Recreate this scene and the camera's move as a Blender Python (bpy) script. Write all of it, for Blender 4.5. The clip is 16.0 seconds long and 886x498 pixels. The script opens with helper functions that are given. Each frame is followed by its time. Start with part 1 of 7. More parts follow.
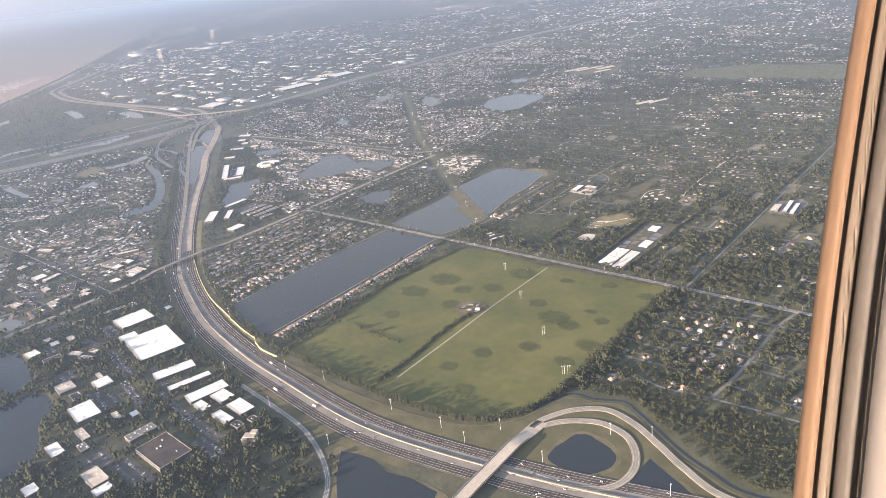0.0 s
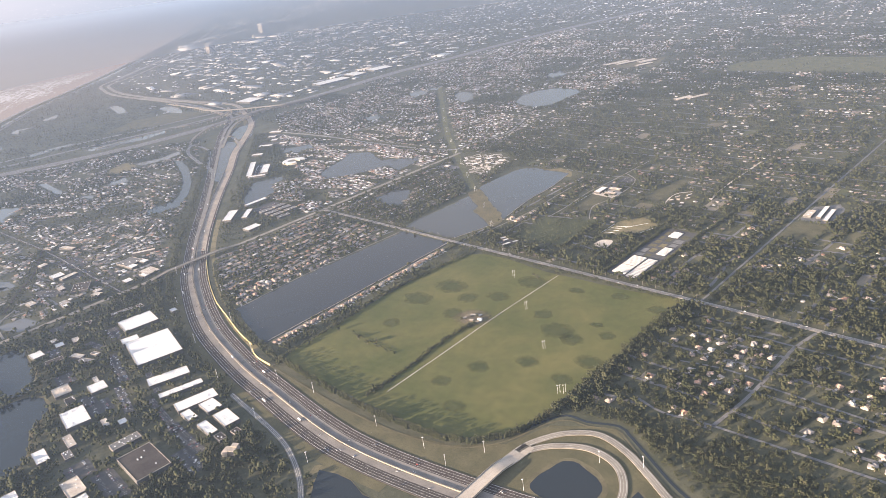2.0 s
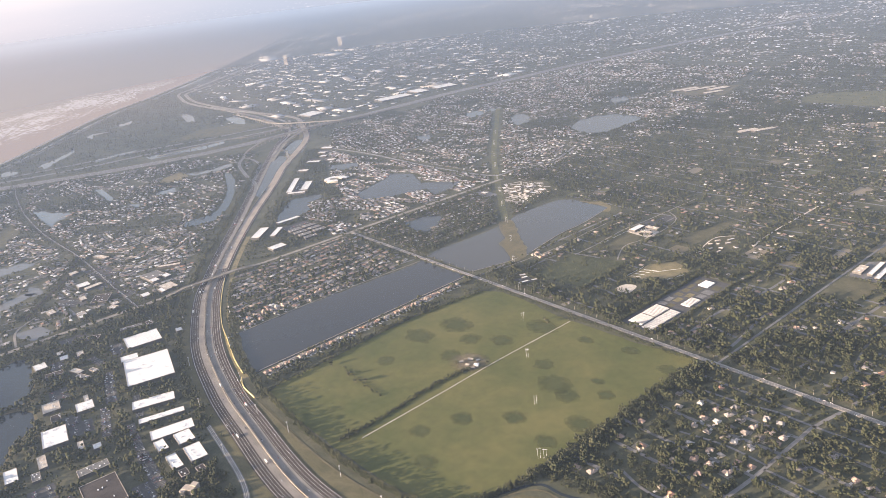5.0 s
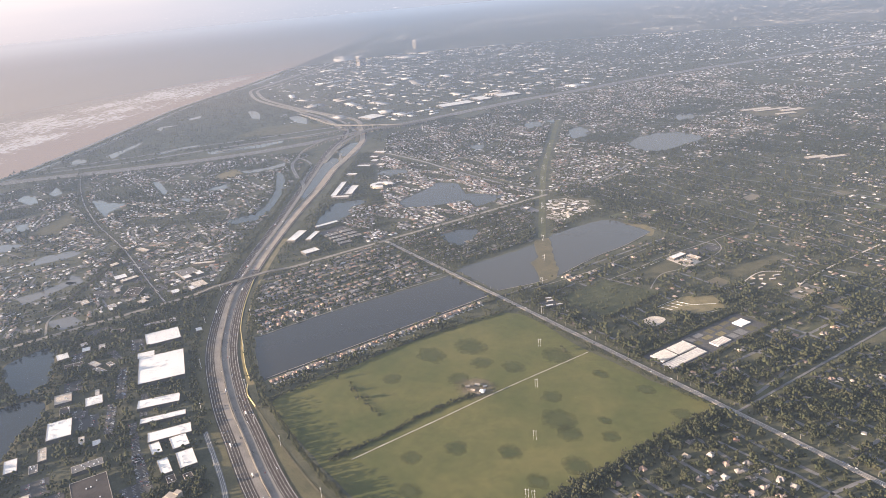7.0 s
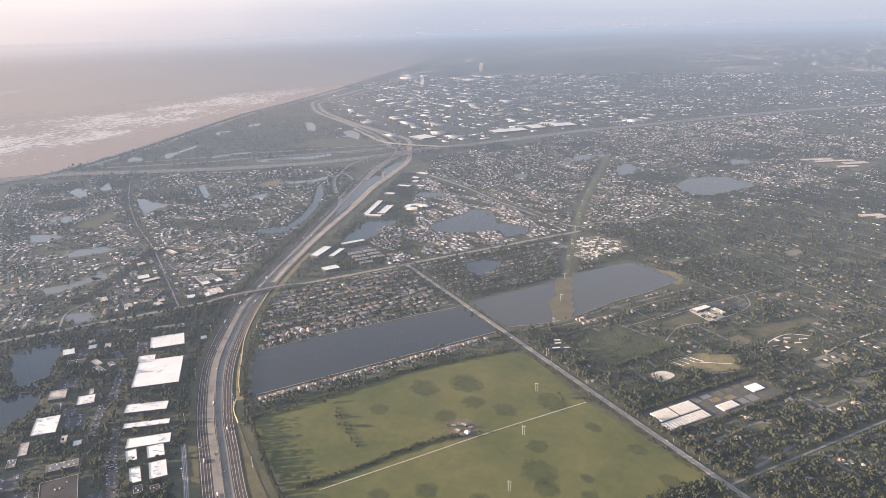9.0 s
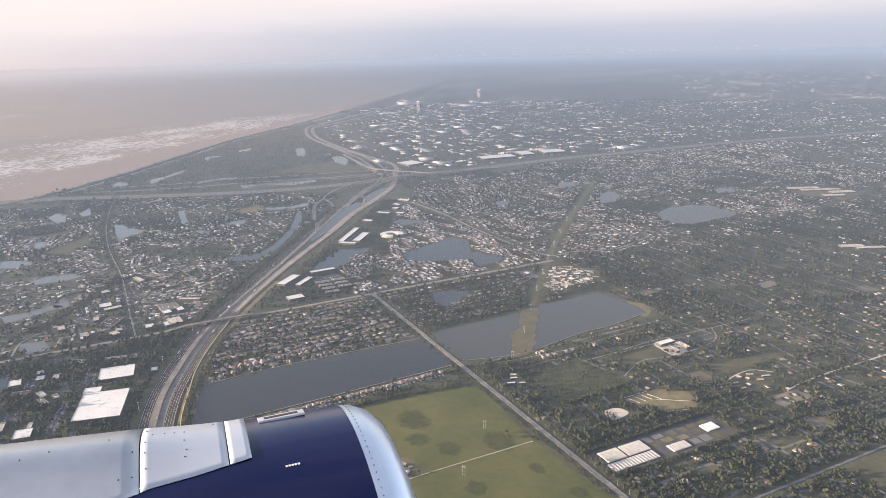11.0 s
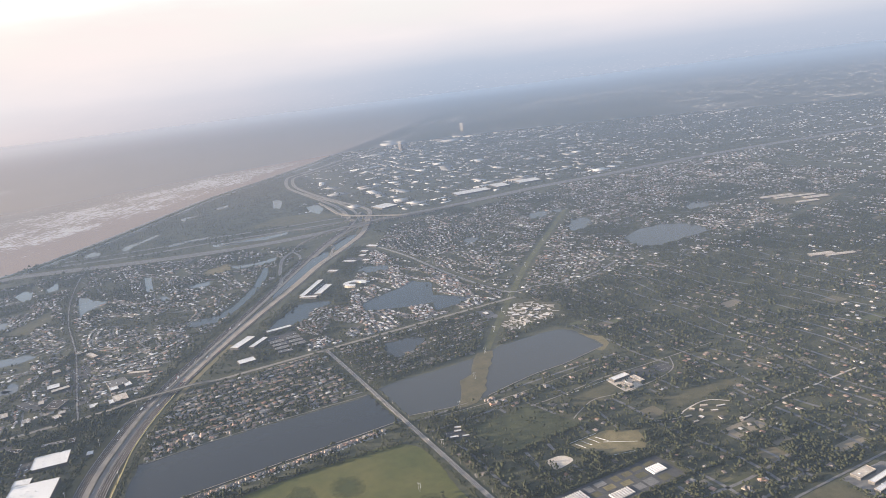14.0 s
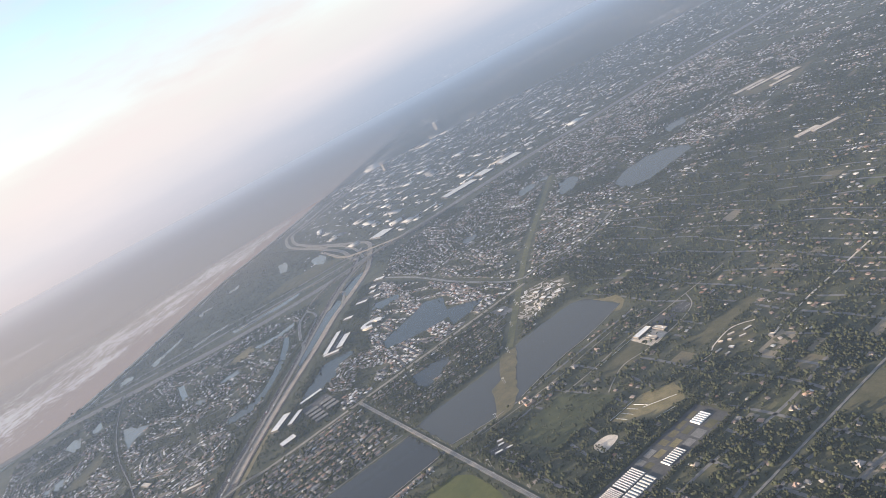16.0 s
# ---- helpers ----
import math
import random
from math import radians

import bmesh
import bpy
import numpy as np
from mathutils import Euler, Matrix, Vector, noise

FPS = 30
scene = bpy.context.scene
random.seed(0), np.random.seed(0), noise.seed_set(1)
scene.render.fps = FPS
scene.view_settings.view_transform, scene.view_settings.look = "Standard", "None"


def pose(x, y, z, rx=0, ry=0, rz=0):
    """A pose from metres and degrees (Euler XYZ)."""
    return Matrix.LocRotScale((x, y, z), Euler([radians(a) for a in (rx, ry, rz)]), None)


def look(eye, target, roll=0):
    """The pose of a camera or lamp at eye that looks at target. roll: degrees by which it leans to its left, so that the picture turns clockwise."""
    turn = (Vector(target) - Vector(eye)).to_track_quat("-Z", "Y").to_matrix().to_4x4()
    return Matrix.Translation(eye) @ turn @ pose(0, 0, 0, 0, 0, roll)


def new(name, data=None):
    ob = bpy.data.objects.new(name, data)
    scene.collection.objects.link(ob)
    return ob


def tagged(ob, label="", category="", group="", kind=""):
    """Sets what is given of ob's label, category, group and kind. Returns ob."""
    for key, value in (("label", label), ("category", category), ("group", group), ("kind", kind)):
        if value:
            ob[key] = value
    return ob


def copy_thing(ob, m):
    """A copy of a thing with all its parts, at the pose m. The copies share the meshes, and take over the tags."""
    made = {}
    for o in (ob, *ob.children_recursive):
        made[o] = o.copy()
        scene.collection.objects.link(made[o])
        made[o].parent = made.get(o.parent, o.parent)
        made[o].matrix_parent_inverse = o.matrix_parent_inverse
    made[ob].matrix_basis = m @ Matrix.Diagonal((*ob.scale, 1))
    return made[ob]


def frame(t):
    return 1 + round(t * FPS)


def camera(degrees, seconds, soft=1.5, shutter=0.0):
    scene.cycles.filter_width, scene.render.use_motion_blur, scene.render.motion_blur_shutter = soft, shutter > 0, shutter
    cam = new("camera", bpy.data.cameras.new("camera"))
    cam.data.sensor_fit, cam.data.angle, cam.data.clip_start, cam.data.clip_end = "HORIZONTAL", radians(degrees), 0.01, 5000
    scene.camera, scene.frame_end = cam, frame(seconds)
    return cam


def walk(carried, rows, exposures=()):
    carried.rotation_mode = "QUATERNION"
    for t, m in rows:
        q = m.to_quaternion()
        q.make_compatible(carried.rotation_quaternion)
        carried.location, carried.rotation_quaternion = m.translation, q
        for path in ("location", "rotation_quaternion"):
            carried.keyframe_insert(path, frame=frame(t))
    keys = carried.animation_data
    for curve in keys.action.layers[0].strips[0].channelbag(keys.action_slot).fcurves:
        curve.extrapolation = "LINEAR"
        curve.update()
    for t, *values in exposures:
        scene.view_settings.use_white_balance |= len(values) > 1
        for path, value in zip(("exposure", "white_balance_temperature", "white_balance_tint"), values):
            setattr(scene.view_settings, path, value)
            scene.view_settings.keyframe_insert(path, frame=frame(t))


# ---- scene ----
# ---- the camera and its way ----
cam = camera(61.67, 16.0, soft=0.65)
PATH = [
    (0.0, (252.9, -304.9, 205.3), (67.6, -98.8, 90.6), -6.57),
    (0.5, (255.7, -296.4, 205.0), (66.4, -93.8, 90.5), -6.82),
    (1.0, (258.4, -287.8, 204.8), (65.2, -89.1, 90.0), -7.12),
    (1.5, (261.0, -279.3, 204.7), (64.1, -84.7, 89.3), -7.36),
    (2.0, (263.6, -270.9, 204.5), (62.9, -80.3, 88.9), -7.62),
    (2.5, (265.9, -262.7, 204.4), (61.8, -75.6, 88.9), -7.78),
    (3.0, (268.0, -254.4, 204.3), (60.8, -70.4, 89.5), -7.80),
    (3.5, (270.0, -246.1, 204.2), (59.1, -65.1, 91.2), -7.64),
    (4.0, (271.9, -237.8, 204.0), (56.7, -60.1, 93.7), -7.22),
    (6.5, (280.6, -195.3, 203.8), (44.4, -42.2, 100.0), -5.87),
    (7.0, (282.0, -186.9, 204.0), (41.2, -40.4, 101.2), -5.19),
    (7.5, (283.5, -178.6, 204.2), (37.4, -39.8, 103.1), -4.06),
    (8.0, (284.9, -170.3, 204.3), (34.1, -39.0, 105.0), -2.75),
    (10.5, (292.2, -128.1, 205.5), (34.6, -1.5, 118.4), -1.25),
    (11.0, (293.6, -119.4, 205.6), (34.9, 6.8, 121.1), -1.52),
    (11.5, (294.9, -110.6, 205.7), (35.0, 14.7, 123.7), -1.64),
    (12.0, (296.1, -101.7, 206.0), (35.0, 22.7, 126.3), -1.83),
    (12.5, (297.3, -92.8, 206.4), (35.3, 31.1, 128.9), -2.02),
    (13.0, (298.3, -84.0, 206.8), (35.6, 39.9, 131.9), -2.54),
    (13.5, (299.3, -75.3, 207.2), (36.2, 49.0, 134.5), -3.99),
    (14.0, (300.2, -66.7, 207.6), (36.8, 57.9, 136.3), -6.96),
    (14.5, (301.1, -58.2, 208.1), (37.4, 65.9, 136.9), -11.56),
    (15.0, (302.0, -49.6, 208.6), (37.7, 73.1, 137.3), -17.29),
    (15.5, (302.9, -40.9, 209.1), (37.1, 78.7, 138.1), -23.08),
    (16.0, (303.8, -32.3, 209.6), (35.5, 82.8, 140.4), -27.84),
]
walk(cam, [(t, look(e, g, r)) for t, e, g, r in PATH], [(0.0, 2.11, 7130, 20), (4.0, 2.07, 7330, 21), (8.0, 1.92, 7330, 21), (11.0, 1.79, 7230, 20), (13.5, 1.71, 6980, 17), (16.0, 1.65, 6850, 16)])

# ---- sky, sun and haze ----
SUN_ELEV, SUN_AZ = 10.5, 199.5      # degrees; the compass is the plan's own, 0 = +Y, clockwise


def node(nt, kind, loc=None, **values):
    n = nt.nodes.new(kind)
    for k, v in values.items():
        if k in n.inputs:
            n.inputs[k].default_value = v
    return n


def ramp(nt, stops, mode="LINEAR"):
    r = nt.nodes.new("ShaderNodeValToRGB")
    r.color_ramp.interpolation = mode
    els = r.color_ramp.elements
    els.remove(els[1])
    for i, (p, c) in enumerate(stops):
        el = els[0] if i == 0 else els.new(p)
        el.position, el.color = p, (*c, 1) if len(c) == 3 else c
    return r


def build_world():
    w = bpy.data.worlds.new("sky")
    scene.world = w
    w.use_nodes = True
    nt = w.node_tree
    nt.nodes.clear()
    out, bg = nt.nodes.new("ShaderNodeOutputWorld"), nt.nodes.new("ShaderNodeBackground")
    sky = nt.nodes.new("ShaderNodeTexSky")
    sky.sky_type, sky.sun_disc = "NISHITA", False
    sky.sun_elevation, sky.sun_rotation = radians(SUN_ELEV), radians(SUN_AZ)
    sky.air_density, sky.dust_density, sky.ozone_density = 1.0, 1.1, 1.5
    gain = node(nt, "ShaderNodeVectorMath")
    gain.operation = "SCALE"
    gain.inputs["Scale"].default_value = 0.135
    nt.links.new(sky.outputs[0], gain.inputs[0])
    tc = nt.nodes.new("ShaderNodeTexCoord")
    sep = nt.nodes.new("ShaderNodeSeparateXYZ")
    nt.links.new(tc.outputs["Generated"], sep.inputs[0])
    # thin cloud sheets, stretched along the horizon
    stretch = nt.nodes.new("ShaderNodeMapping")
    stretch.inputs["Scale"].default_value = (2.2, 2.2, 11.0)
    stretch.inputs["Rotation"].default_value = (0.05, 0.12, 0.3)
    nt.links.new(tc.outputs["Generated"], stretch.inputs[0])
    cl = node(nt, "ShaderNodeTexNoise", Scale=1.5, Detail=6.0, Roughness=0.55)
    nt.links.new(stretch.outputs[0], cl.inputs["Vector"])
    cr = ramp(nt, [(0.40, (0, 0, 0)), (0.60, (1, 1, 1))])
    nt.links.new(cl.outputs[0], cr.inputs[0])
    cloud = nt.nodes.new("ShaderNodeMix")
    cloud.data_type = "RGBA"
    cloud.inputs["B"].default_value = (0.262, 0.268, 0.276, 1)
    nt.links.new(gain.outputs[0], cloud.inputs["A"])
    high = ramp(nt, [(0.10, (0.85, 0.85, 0.85)), (0.35, (0.55, 0.55, 0.55))])
    nt.links.new(sep.outputs["Z"], high.inputs[0])
    mul = node(nt, "ShaderNodeMath")
    mul.operation = "MULTIPLY"
    nt.links.new(cr.outputs[0], mul.inputs[0])
    nt.links.new(high.outputs[0], mul.inputs[1])
    nt.links.new(mul.outputs[0], cloud.inputs["Factor"])
    # the murk along the horizon, and the distance below it: pink over the marsh, blue over the town
    half = node(nt, "ShaderNodeMath")
    half.operation = "MULTIPLY_ADD"
    half.inputs[1].default_value, half.inputs[2].default_value = 1.0, 0.5
    nt.links.new(sep.outputs["Z"], half.inputs[0])
    west = ramp(nt, [(z + 0.5, c) for z, c in ((-0.06, (0.214, 0.207, 0.212)), (-0.035, (0.226, 0.219, 0.224)), (-0.01, (0.256, 0.249, 0.254)), (0.01, (0.281, 0.275, 0.279)), (0.03, (0.288, 0.28, 0.28)), (0.1, (0.284, 0.272, 0.27)))])
    east = ramp(nt, [(z + 0.5, c) for z, c in ((-0.06, (0.122, 0.153, 0.192)), (-0.035, (0.129, 0.163, 0.207)), (-0.015, (0.14, 0.175, 0.22)), (0.0, (0.157, 0.19, 0.232)), (0.02, (0.214, 0.234, 0.262)), (0.046, (0.262, 0.27, 0.283)), (0.116, (0.278, 0.278, 0.282)))])
    hf = ramp(nt, [(0.54, (1, 1, 1)), (0.58, (0.9, 0.9, 0.9)), (0.64, (0.4, 0.4, 0.4)), (0.7, (0.0, 0.0, 0.0))], "EASE")
    nt.links.new(half.outputs[0], hf.inputs[0])
    side = node(nt, "ShaderNodeMapRange")
    side.inputs["From Min"].default_value, side.inputs["From Max"].default_value = -0.2, 0.46
    nt.links.new(sep.outputs["Y"], side.inputs[0])
    for r in (west, east):
        nt.links.new(half.outputs[0], r.inputs[0])
    # far roofs as pale flecks in the haze of the distance
    flat = nt.nodes.new("ShaderNodeMapping")
    flat.inputs["Scale"].default_value = (150, 150, 1500)
    nt.links.new(tc.outputs["Generated"], flat.inputs[0])
    fl = node(nt, "ShaderNodeTexNoise", Scale=1.0, Detail=2.0, Roughness=0.6)
    nt.links.new(flat.outputs[0], fl.inputs["Vector"])
    fr = ramp(nt, [(0.63, (0, 0, 0)), (0.72, (0.07, 0.062, 0.057))])
    nt.links.new(fl.outputs[0], fr.inputs[0])
    fade = ramp(nt, [(0.465, (1, 1, 1)), (0.494, (0, 0, 0))])
    nt.links.new(half.outputs[0], fade.inputs[0])
    town = node(nt, "ShaderNodeMath")
    town.operation = "MULTIPLY"
    nt.links.new(fade.outputs[0], town.inputs[0])
    nt.links.new(side.outputs[0], town.inputs[1])
    murk = nt.nodes.new("ShaderNodeMix")
    murk.data_type = "RGBA"
    nt.links.new(side.outputs[0], murk.inputs["Factor"])
    nt.links.new(west.outputs[0], murk.inputs["A"])
    nt.links.new(east.outputs[0], murk.inputs["B"])
    flecks = nt.nodes.new("ShaderNodeVectorMath")
    flecks.operation = "MULTIPLY_ADD"
    nt.links.new(fr.outputs[0], flecks.inputs[0])
    nt.links.new(town.outputs[0], flecks.inputs[1])
    nt.links.new(murk.outputs["Result"], flecks.inputs[2])
    soft = ramp(nt, [(0.0, (0.965, 0.975, 0.99)), (1.0, (1.035, 1.015, 1.015))])
    nt.links.new(cr.outputs[0], soft.inputs[0])
    veil = nt.nodes.new("ShaderNodeVectorMath")
    veil.operation = "MULTIPLY"
    nt.links.new(flecks.outputs[0], veil.inputs[0])
    nt.links.new(soft.outputs[0], veil.inputs[1])
    mix = nt.nodes.new("ShaderNodeMix")
    mix.data_type = "RGBA"
    nt.links.new(hf.outputs[0], mix.inputs["Factor"])
    nt.links.new(cloud.outputs["Result"], mix.inputs["A"])
    nt.links.new(veil.outputs[0], mix.inputs["B"])
    nt.links.new(mix.outputs["Result"], bg.inputs["Color"])
    bg.inputs["Strength"].default_value = 1.0
    nt.links.new(bg.outputs[0], out.inputs[0])


build_world()
sun_data = bpy.data.lights.new("sun", "SUN")
sun_data.energy, sun_data.angle, sun_data.color = 5.0, radians(0.6), (1.0, 0.88, 0.71)
sun = new("sun", sun_data)
_a, _e = radians(SUN_AZ), radians(SUN_ELEV)
SUN_DIR = Vector((math.sin(_a) * math.cos(_e), math.cos(_a) * math.cos(_e), math.sin(_e)))
sun.matrix_world = look(SUN_DIR * 600, (0, 0, 0))


# ---- materials ----
def material(name, low, high, scale=1.0, rough=0.9, metal=0.0, island=0.0, obj=0.0, fine=0.0, bump=0.0, spec=0.3):
    """A surface that wanders between two colours at two scales; island or obj: how far single pieces differ."""
    m = bpy.data.materials.new(name)
    m.use_nodes = True
    nt = m.node_tree
    b = nt.nodes["Principled BSDF"]
    b.inputs["Roughness"].default_value, b.inputs["Metallic"].default_value = rough, metal
    b.inputs["Specular IOR Level"].default_value = spec
    geo = nt.nodes.new("ShaderNodeNewGeometry")
    big = node(nt, "ShaderNodeTexNoise", Scale=scale, Detail=5.0, Roughness=0.6)
    nt.links.new(geo.outputs["Position"], big.inputs["Vector"])
    rp = ramp(nt, [(0.32, low), (0.68, high)])
    nt.links.new(big.outputs[0], rp.inputs[0])
    colour = rp.outputs[0]
    small = node(nt, "ShaderNodeTexNoise", Scale=scale * 9, Detail=3.0, Roughness=0.7)
    nt.links.new(geo.outputs["Position"], small.inputs["Vector"])
    if fine:
        h = nt.nodes.new("ShaderNodeHueSaturation")
        mr = node(nt, "ShaderNodeMapRange")
        mr.inputs["To Min"].default_value, mr.inputs["To Max"].default_value = 1 - fine, 1 + fine
        nt.links.new(small.outputs[0], mr.inputs[0])
        nt.links.new(mr.outputs[0], h.inputs["Value"])
        nt.links.new(colour, h.inputs["Color"])
        colour = h.outputs[0]
    if island or obj:
        h = nt.nodes.new("ShaderNodeHueSaturation")
        src = geo.outputs["Random Per Island"]
        if obj:
            src = nt.nodes.new("ShaderNodeObjectInfo").outputs["Random"]
        k = max(island, obj)
        mr = node(nt, "ShaderNodeMapRange")
        mr.inputs["To Min"].default_value, mr.inputs["To Max"].default_value = 1 - k, 1 + k
        nt.links.new(src, mr.inputs[0])
        nt.links.new(mr.outputs[0], h.inputs["Value"])
        mh = node(nt, "ShaderNodeMapRange")
        mh.inputs["To Min"].default_value, mh.inputs["To Max"].default_value = 0.5 - 0.05 * k, 0.5 + 0.05 * k
        nt.links.new(src, mh.inputs[0])
        nt.links.new(mh.outputs[0], h.inputs["Hue"])
        nt.links.new(colour, h.inputs["Color"])
        colour = h.outputs[0]
    nt.links.new(colour, b.inputs["Base Color"])
    if bump:
        bp = node(nt, "ShaderNodeBump", Strength=bump, Distance=0.1)
        nt.links.new(small.outputs[0], bp.inputs["Height"])
        nt.links.new(bp.outputs[0], b.inputs["Normal"])
    return m


def palette(name, colours, rough=0.8, obj=False, spec=0.3):
    """Each piece takes one colour of the list, by its island or its object, with fine dirt over it."""
    m = bpy.data.materials.new(name)
    m.use_nodes = True
    nt = m.node_tree
    b = nt.nodes["Principled BSDF"]
    b.inputs["Roughness"].default_value = rough
    b.inputs["Specular IOR Level"].default_value = spec
    geo = nt.nodes.new("ShaderNodeNewGeometry")
    src = nt.nodes.new("ShaderNodeObjectInfo").outputs["Random"] if obj else geo.outputs["Random Per Island"]
    rp = ramp(nt, [(i / len(colours), c) for i, c in enumerate(colours)], "CONSTANT")
    nt.links.new(src, rp.inputs[0])
    n = node(nt, "ShaderNodeTexNoise", Scale=1.6, Detail=4.0)
    nt.links.new(geo.outputs["Position"], n.inputs["Vector"])
    mr = node(nt, "ShaderNodeMapRange")
    mr.inputs["To Min"].default_value, mr.inputs["To Max"].default_value = 0.75, 1.2
    nt.links.new(n.outputs[0], mr.inputs[0])
    h = nt.nodes.new("ShaderNodeHueSaturation")
    nt.links.new(mr.outputs[0], h.inputs["Value"])
    nt.links.new(rp.outputs[0], h.inputs["Color"])
    nt.links.new(h.outputs[0], b.inputs["Base Color"])
    return m


M_GROUND = material("suburban_ground", (0.043, 0.048, 0.028), (0.088, 0.086, 0.055), 0.06, fine=0.5)
M_FIELD = material("pasture_grass", (0.054, 0.066, 0.017), (0.111, 0.104, 0.034), 0.022, fine=0.3)
M_TUFT = material("rank_grass", (0.042, 0.05, 0.024), (0.07, 0.074, 0.036), 0.12, fine=0.3)
M_VERGE = material("verge_grass", (0.06, 0.058, 0.029), (0.108, 0.096, 0.052), 0.08, fine=0.3)
M_DRY = material("dry_grass", (0.12, 0.105, 0.055), (0.2, 0.165, 0.09), 0.15, fine=0.3)
M_CAUSE = material("causeway_grass", (0.078, 0.07, 0.04), (0.13, 0.112, 0.064), 0.12, fine=0.4)
M_DECK = material("bridge_concrete", (0.32, 0.28, 0.235), (0.42, 0.37, 0.315), 0.1, fine=0.2)
M_WORN = material("worn_tan_concrete", (0.25, 0.21, 0.172), (0.36, 0.305, 0.25), 0.08, fine=0.25)
M_CLEAR = material("dull_grass", (0.055, 0.055, 0.03), (0.1, 0.09, 0.052), 0.12, fine=0.35)
M_STRIP = material("mown_strip", (0.072, 0.075, 0.036), (0.118, 0.112, 0.056), 0.1, fine=0.35)


def marsh_material():
    """Sawgrass: pink-brown by the levee, duller further out, with a belt of pools, painted pale for the sky they
    reflect, that narrows to the north.
    """
    m = material("sawgrass", (0.225, 0.2, 0.175), (0.275, 0.24, 0.21), 0.005, fine=0.15)
    nt = m.node_tree
    b = nt.nodes["Principled BSDF"]
    dull = b.inputs["Base Color"].links[0].from_socket
    geo, turn, sep = nt.nodes.new("ShaderNodeNewGeometry"), nt.nodes.new("ShaderNodeMapping"), nt.nodes.new("ShaderNodeSeparateXYZ")
    turn.vector_type = "TEXTURE"
    turn.inputs["Location"].default_value, turn.inputs["Rotation"].default_value = (-828, -211, 0), (0, 0, radians(138.9))
    nt.links.new(geo.outputs["Position"], turn.inputs[0])
    nt.links.new(turn.outputs[0], sep.inputs[0])         # x along the levee, y outward

    def math2(op, a, c):
        n = nt.nodes.new("ShaderNodeMath")
        n.operation = op
        for i, v in enumerate((a, c)):
            if isinstance(v, float):
                n.inputs[i].default_value = v
            else:
                nt.links.new(v, n.inputs[i])
        return n.outputs[0]

    wide = math2("MAXIMUM", math2("SUBTRACT", 640.0, math2("MULTIPLY", sep.outputs["X"], 0.4)), 60.0)
    across = math2("DIVIDE", sep.outputs["Y"], wide)
    belt = ramp(nt, [(0.0, (0, 0, 0)), (0.1, (0.12, 0.12, 0.12)), (0.25, (0.24, 0.24, 0.24)), (0.6, (0.27, 0.27, 0.27)), (0.85, (0.19, 0.19, 0.19)), (1.0, (0.13, 0.13, 0.13))])
    nt.links.new(across, belt.inputs[0])
    pink = ramp(nt, [(0.0, (1, 1, 1)), (0.35, (0.75, 0.75, 0.75)), (1.0, (0, 0, 0))])
    nt.links.new(across, pink.inputs[0])
    squash = nt.nodes.new("ShaderNodeMapping")
    squash.inputs["Scale"].default_value = (0.6, 1.0, 1.0)
    nt.links.new(turn.outputs[0], squash.inputs[0])
    big, small = node(nt, "ShaderNodeTexNoise", Scale=0.011, Detail=3.0), node(nt, "ShaderNodeTexNoise", Scale=0.1, Detail=7.0, Roughness=0.75)
    for n in (big, small):
        nt.links.new(squash.outputs[0], n.inputs["Vector"])
    wet = math2("ADD", math2("MULTIPLY", big.outputs[0], 0.4), math2("MULTIPLY", small.outputs[0], 0.8))
    pools = ramp(nt, [(0.84, (0, 0, 0)), (0.88, (1, 1, 1))])
    nt.links.new(math2("ADD", wet, belt.outputs[0]), pools.inputs[0])
    north = nt.nodes.new("ShaderNodeMapRange")
    north.inputs["From Min"].default_value, north.inputs["From Max"].default_value = 1150.0, 900.0
    nt.links.new(sep.outputs["X"], north.inputs[0])
    colour = dull
    for fac, c in ((pink.outputs[0], (0.325, 0.245, 0.205, 1)), (math2("MULTIPLY", pools.outputs[0], north.outputs[0]), (0.6, 0.575, 0.56, 1))):
        mix = nt.nodes.new("ShaderNodeMix")
        mix.data_type = "RGBA"
        mix.inputs["B"].default_value = c
        nt.links.new(fac, mix.inputs["Factor"])
        nt.links.new(colour, mix.inputs["A"])
        colour = mix.outputs["Result"]
    nt.links.new(colour, b.inputs["Base Color"])
    return m


M_MARSH = marsh_material()
M_ASPHALT = material("asphalt", (0.044, 0.038, 0.036), (0.072, 0.063, 0.058), 0.15, fine=0.25, rough=0.9, spec=0.15)
M_BROWNTOP = material("brown_asphalt", (0.052, 0.043, 0.04), (0.084, 0.07, 0.064), 0.15, fine=0.25, rough=0.9, spec=0.15)
M_CONCRETE = material("concrete_paving", (0.18, 0.16, 0.135), (0.27, 0.24, 0.2), 0.12, fine=0.2)
M_STREET = material("street_paving", (0.115, 0.113, 0.11), (0.18, 0.175, 0.17), 0.2, fine=0.2)
M_LINE = material("lane_paint", (0.32, 0.31, 0.28), (0.5, 0.48, 0.43), 1.0)
M_ROOFWHITE = material("white_roofing", (0.6, 0.595, 0.585), (0.72, 0.71, 0.695), 0.06, fine=0.08, rough=0.6)
M_WALL = material("stucco", (0.28, 0.245, 0.205), (0.44, 0.385, 0.325), 0.3, island=0.3, fine=0.1)
M_FARWALL = palette("far_stucco", [(0.12, 0.11, 0.1), (0.24, 0.22, 0.2), (0.4, 0.38, 0.36), (0.15, 0.14, 0.13), (0.3, 0.27, 0.24), (0.1, 0.095, 0.09), (0.55, 0.53, 0.51), (0.2, 0.17, 0.15), (0.14, 0.13, 0.12)])
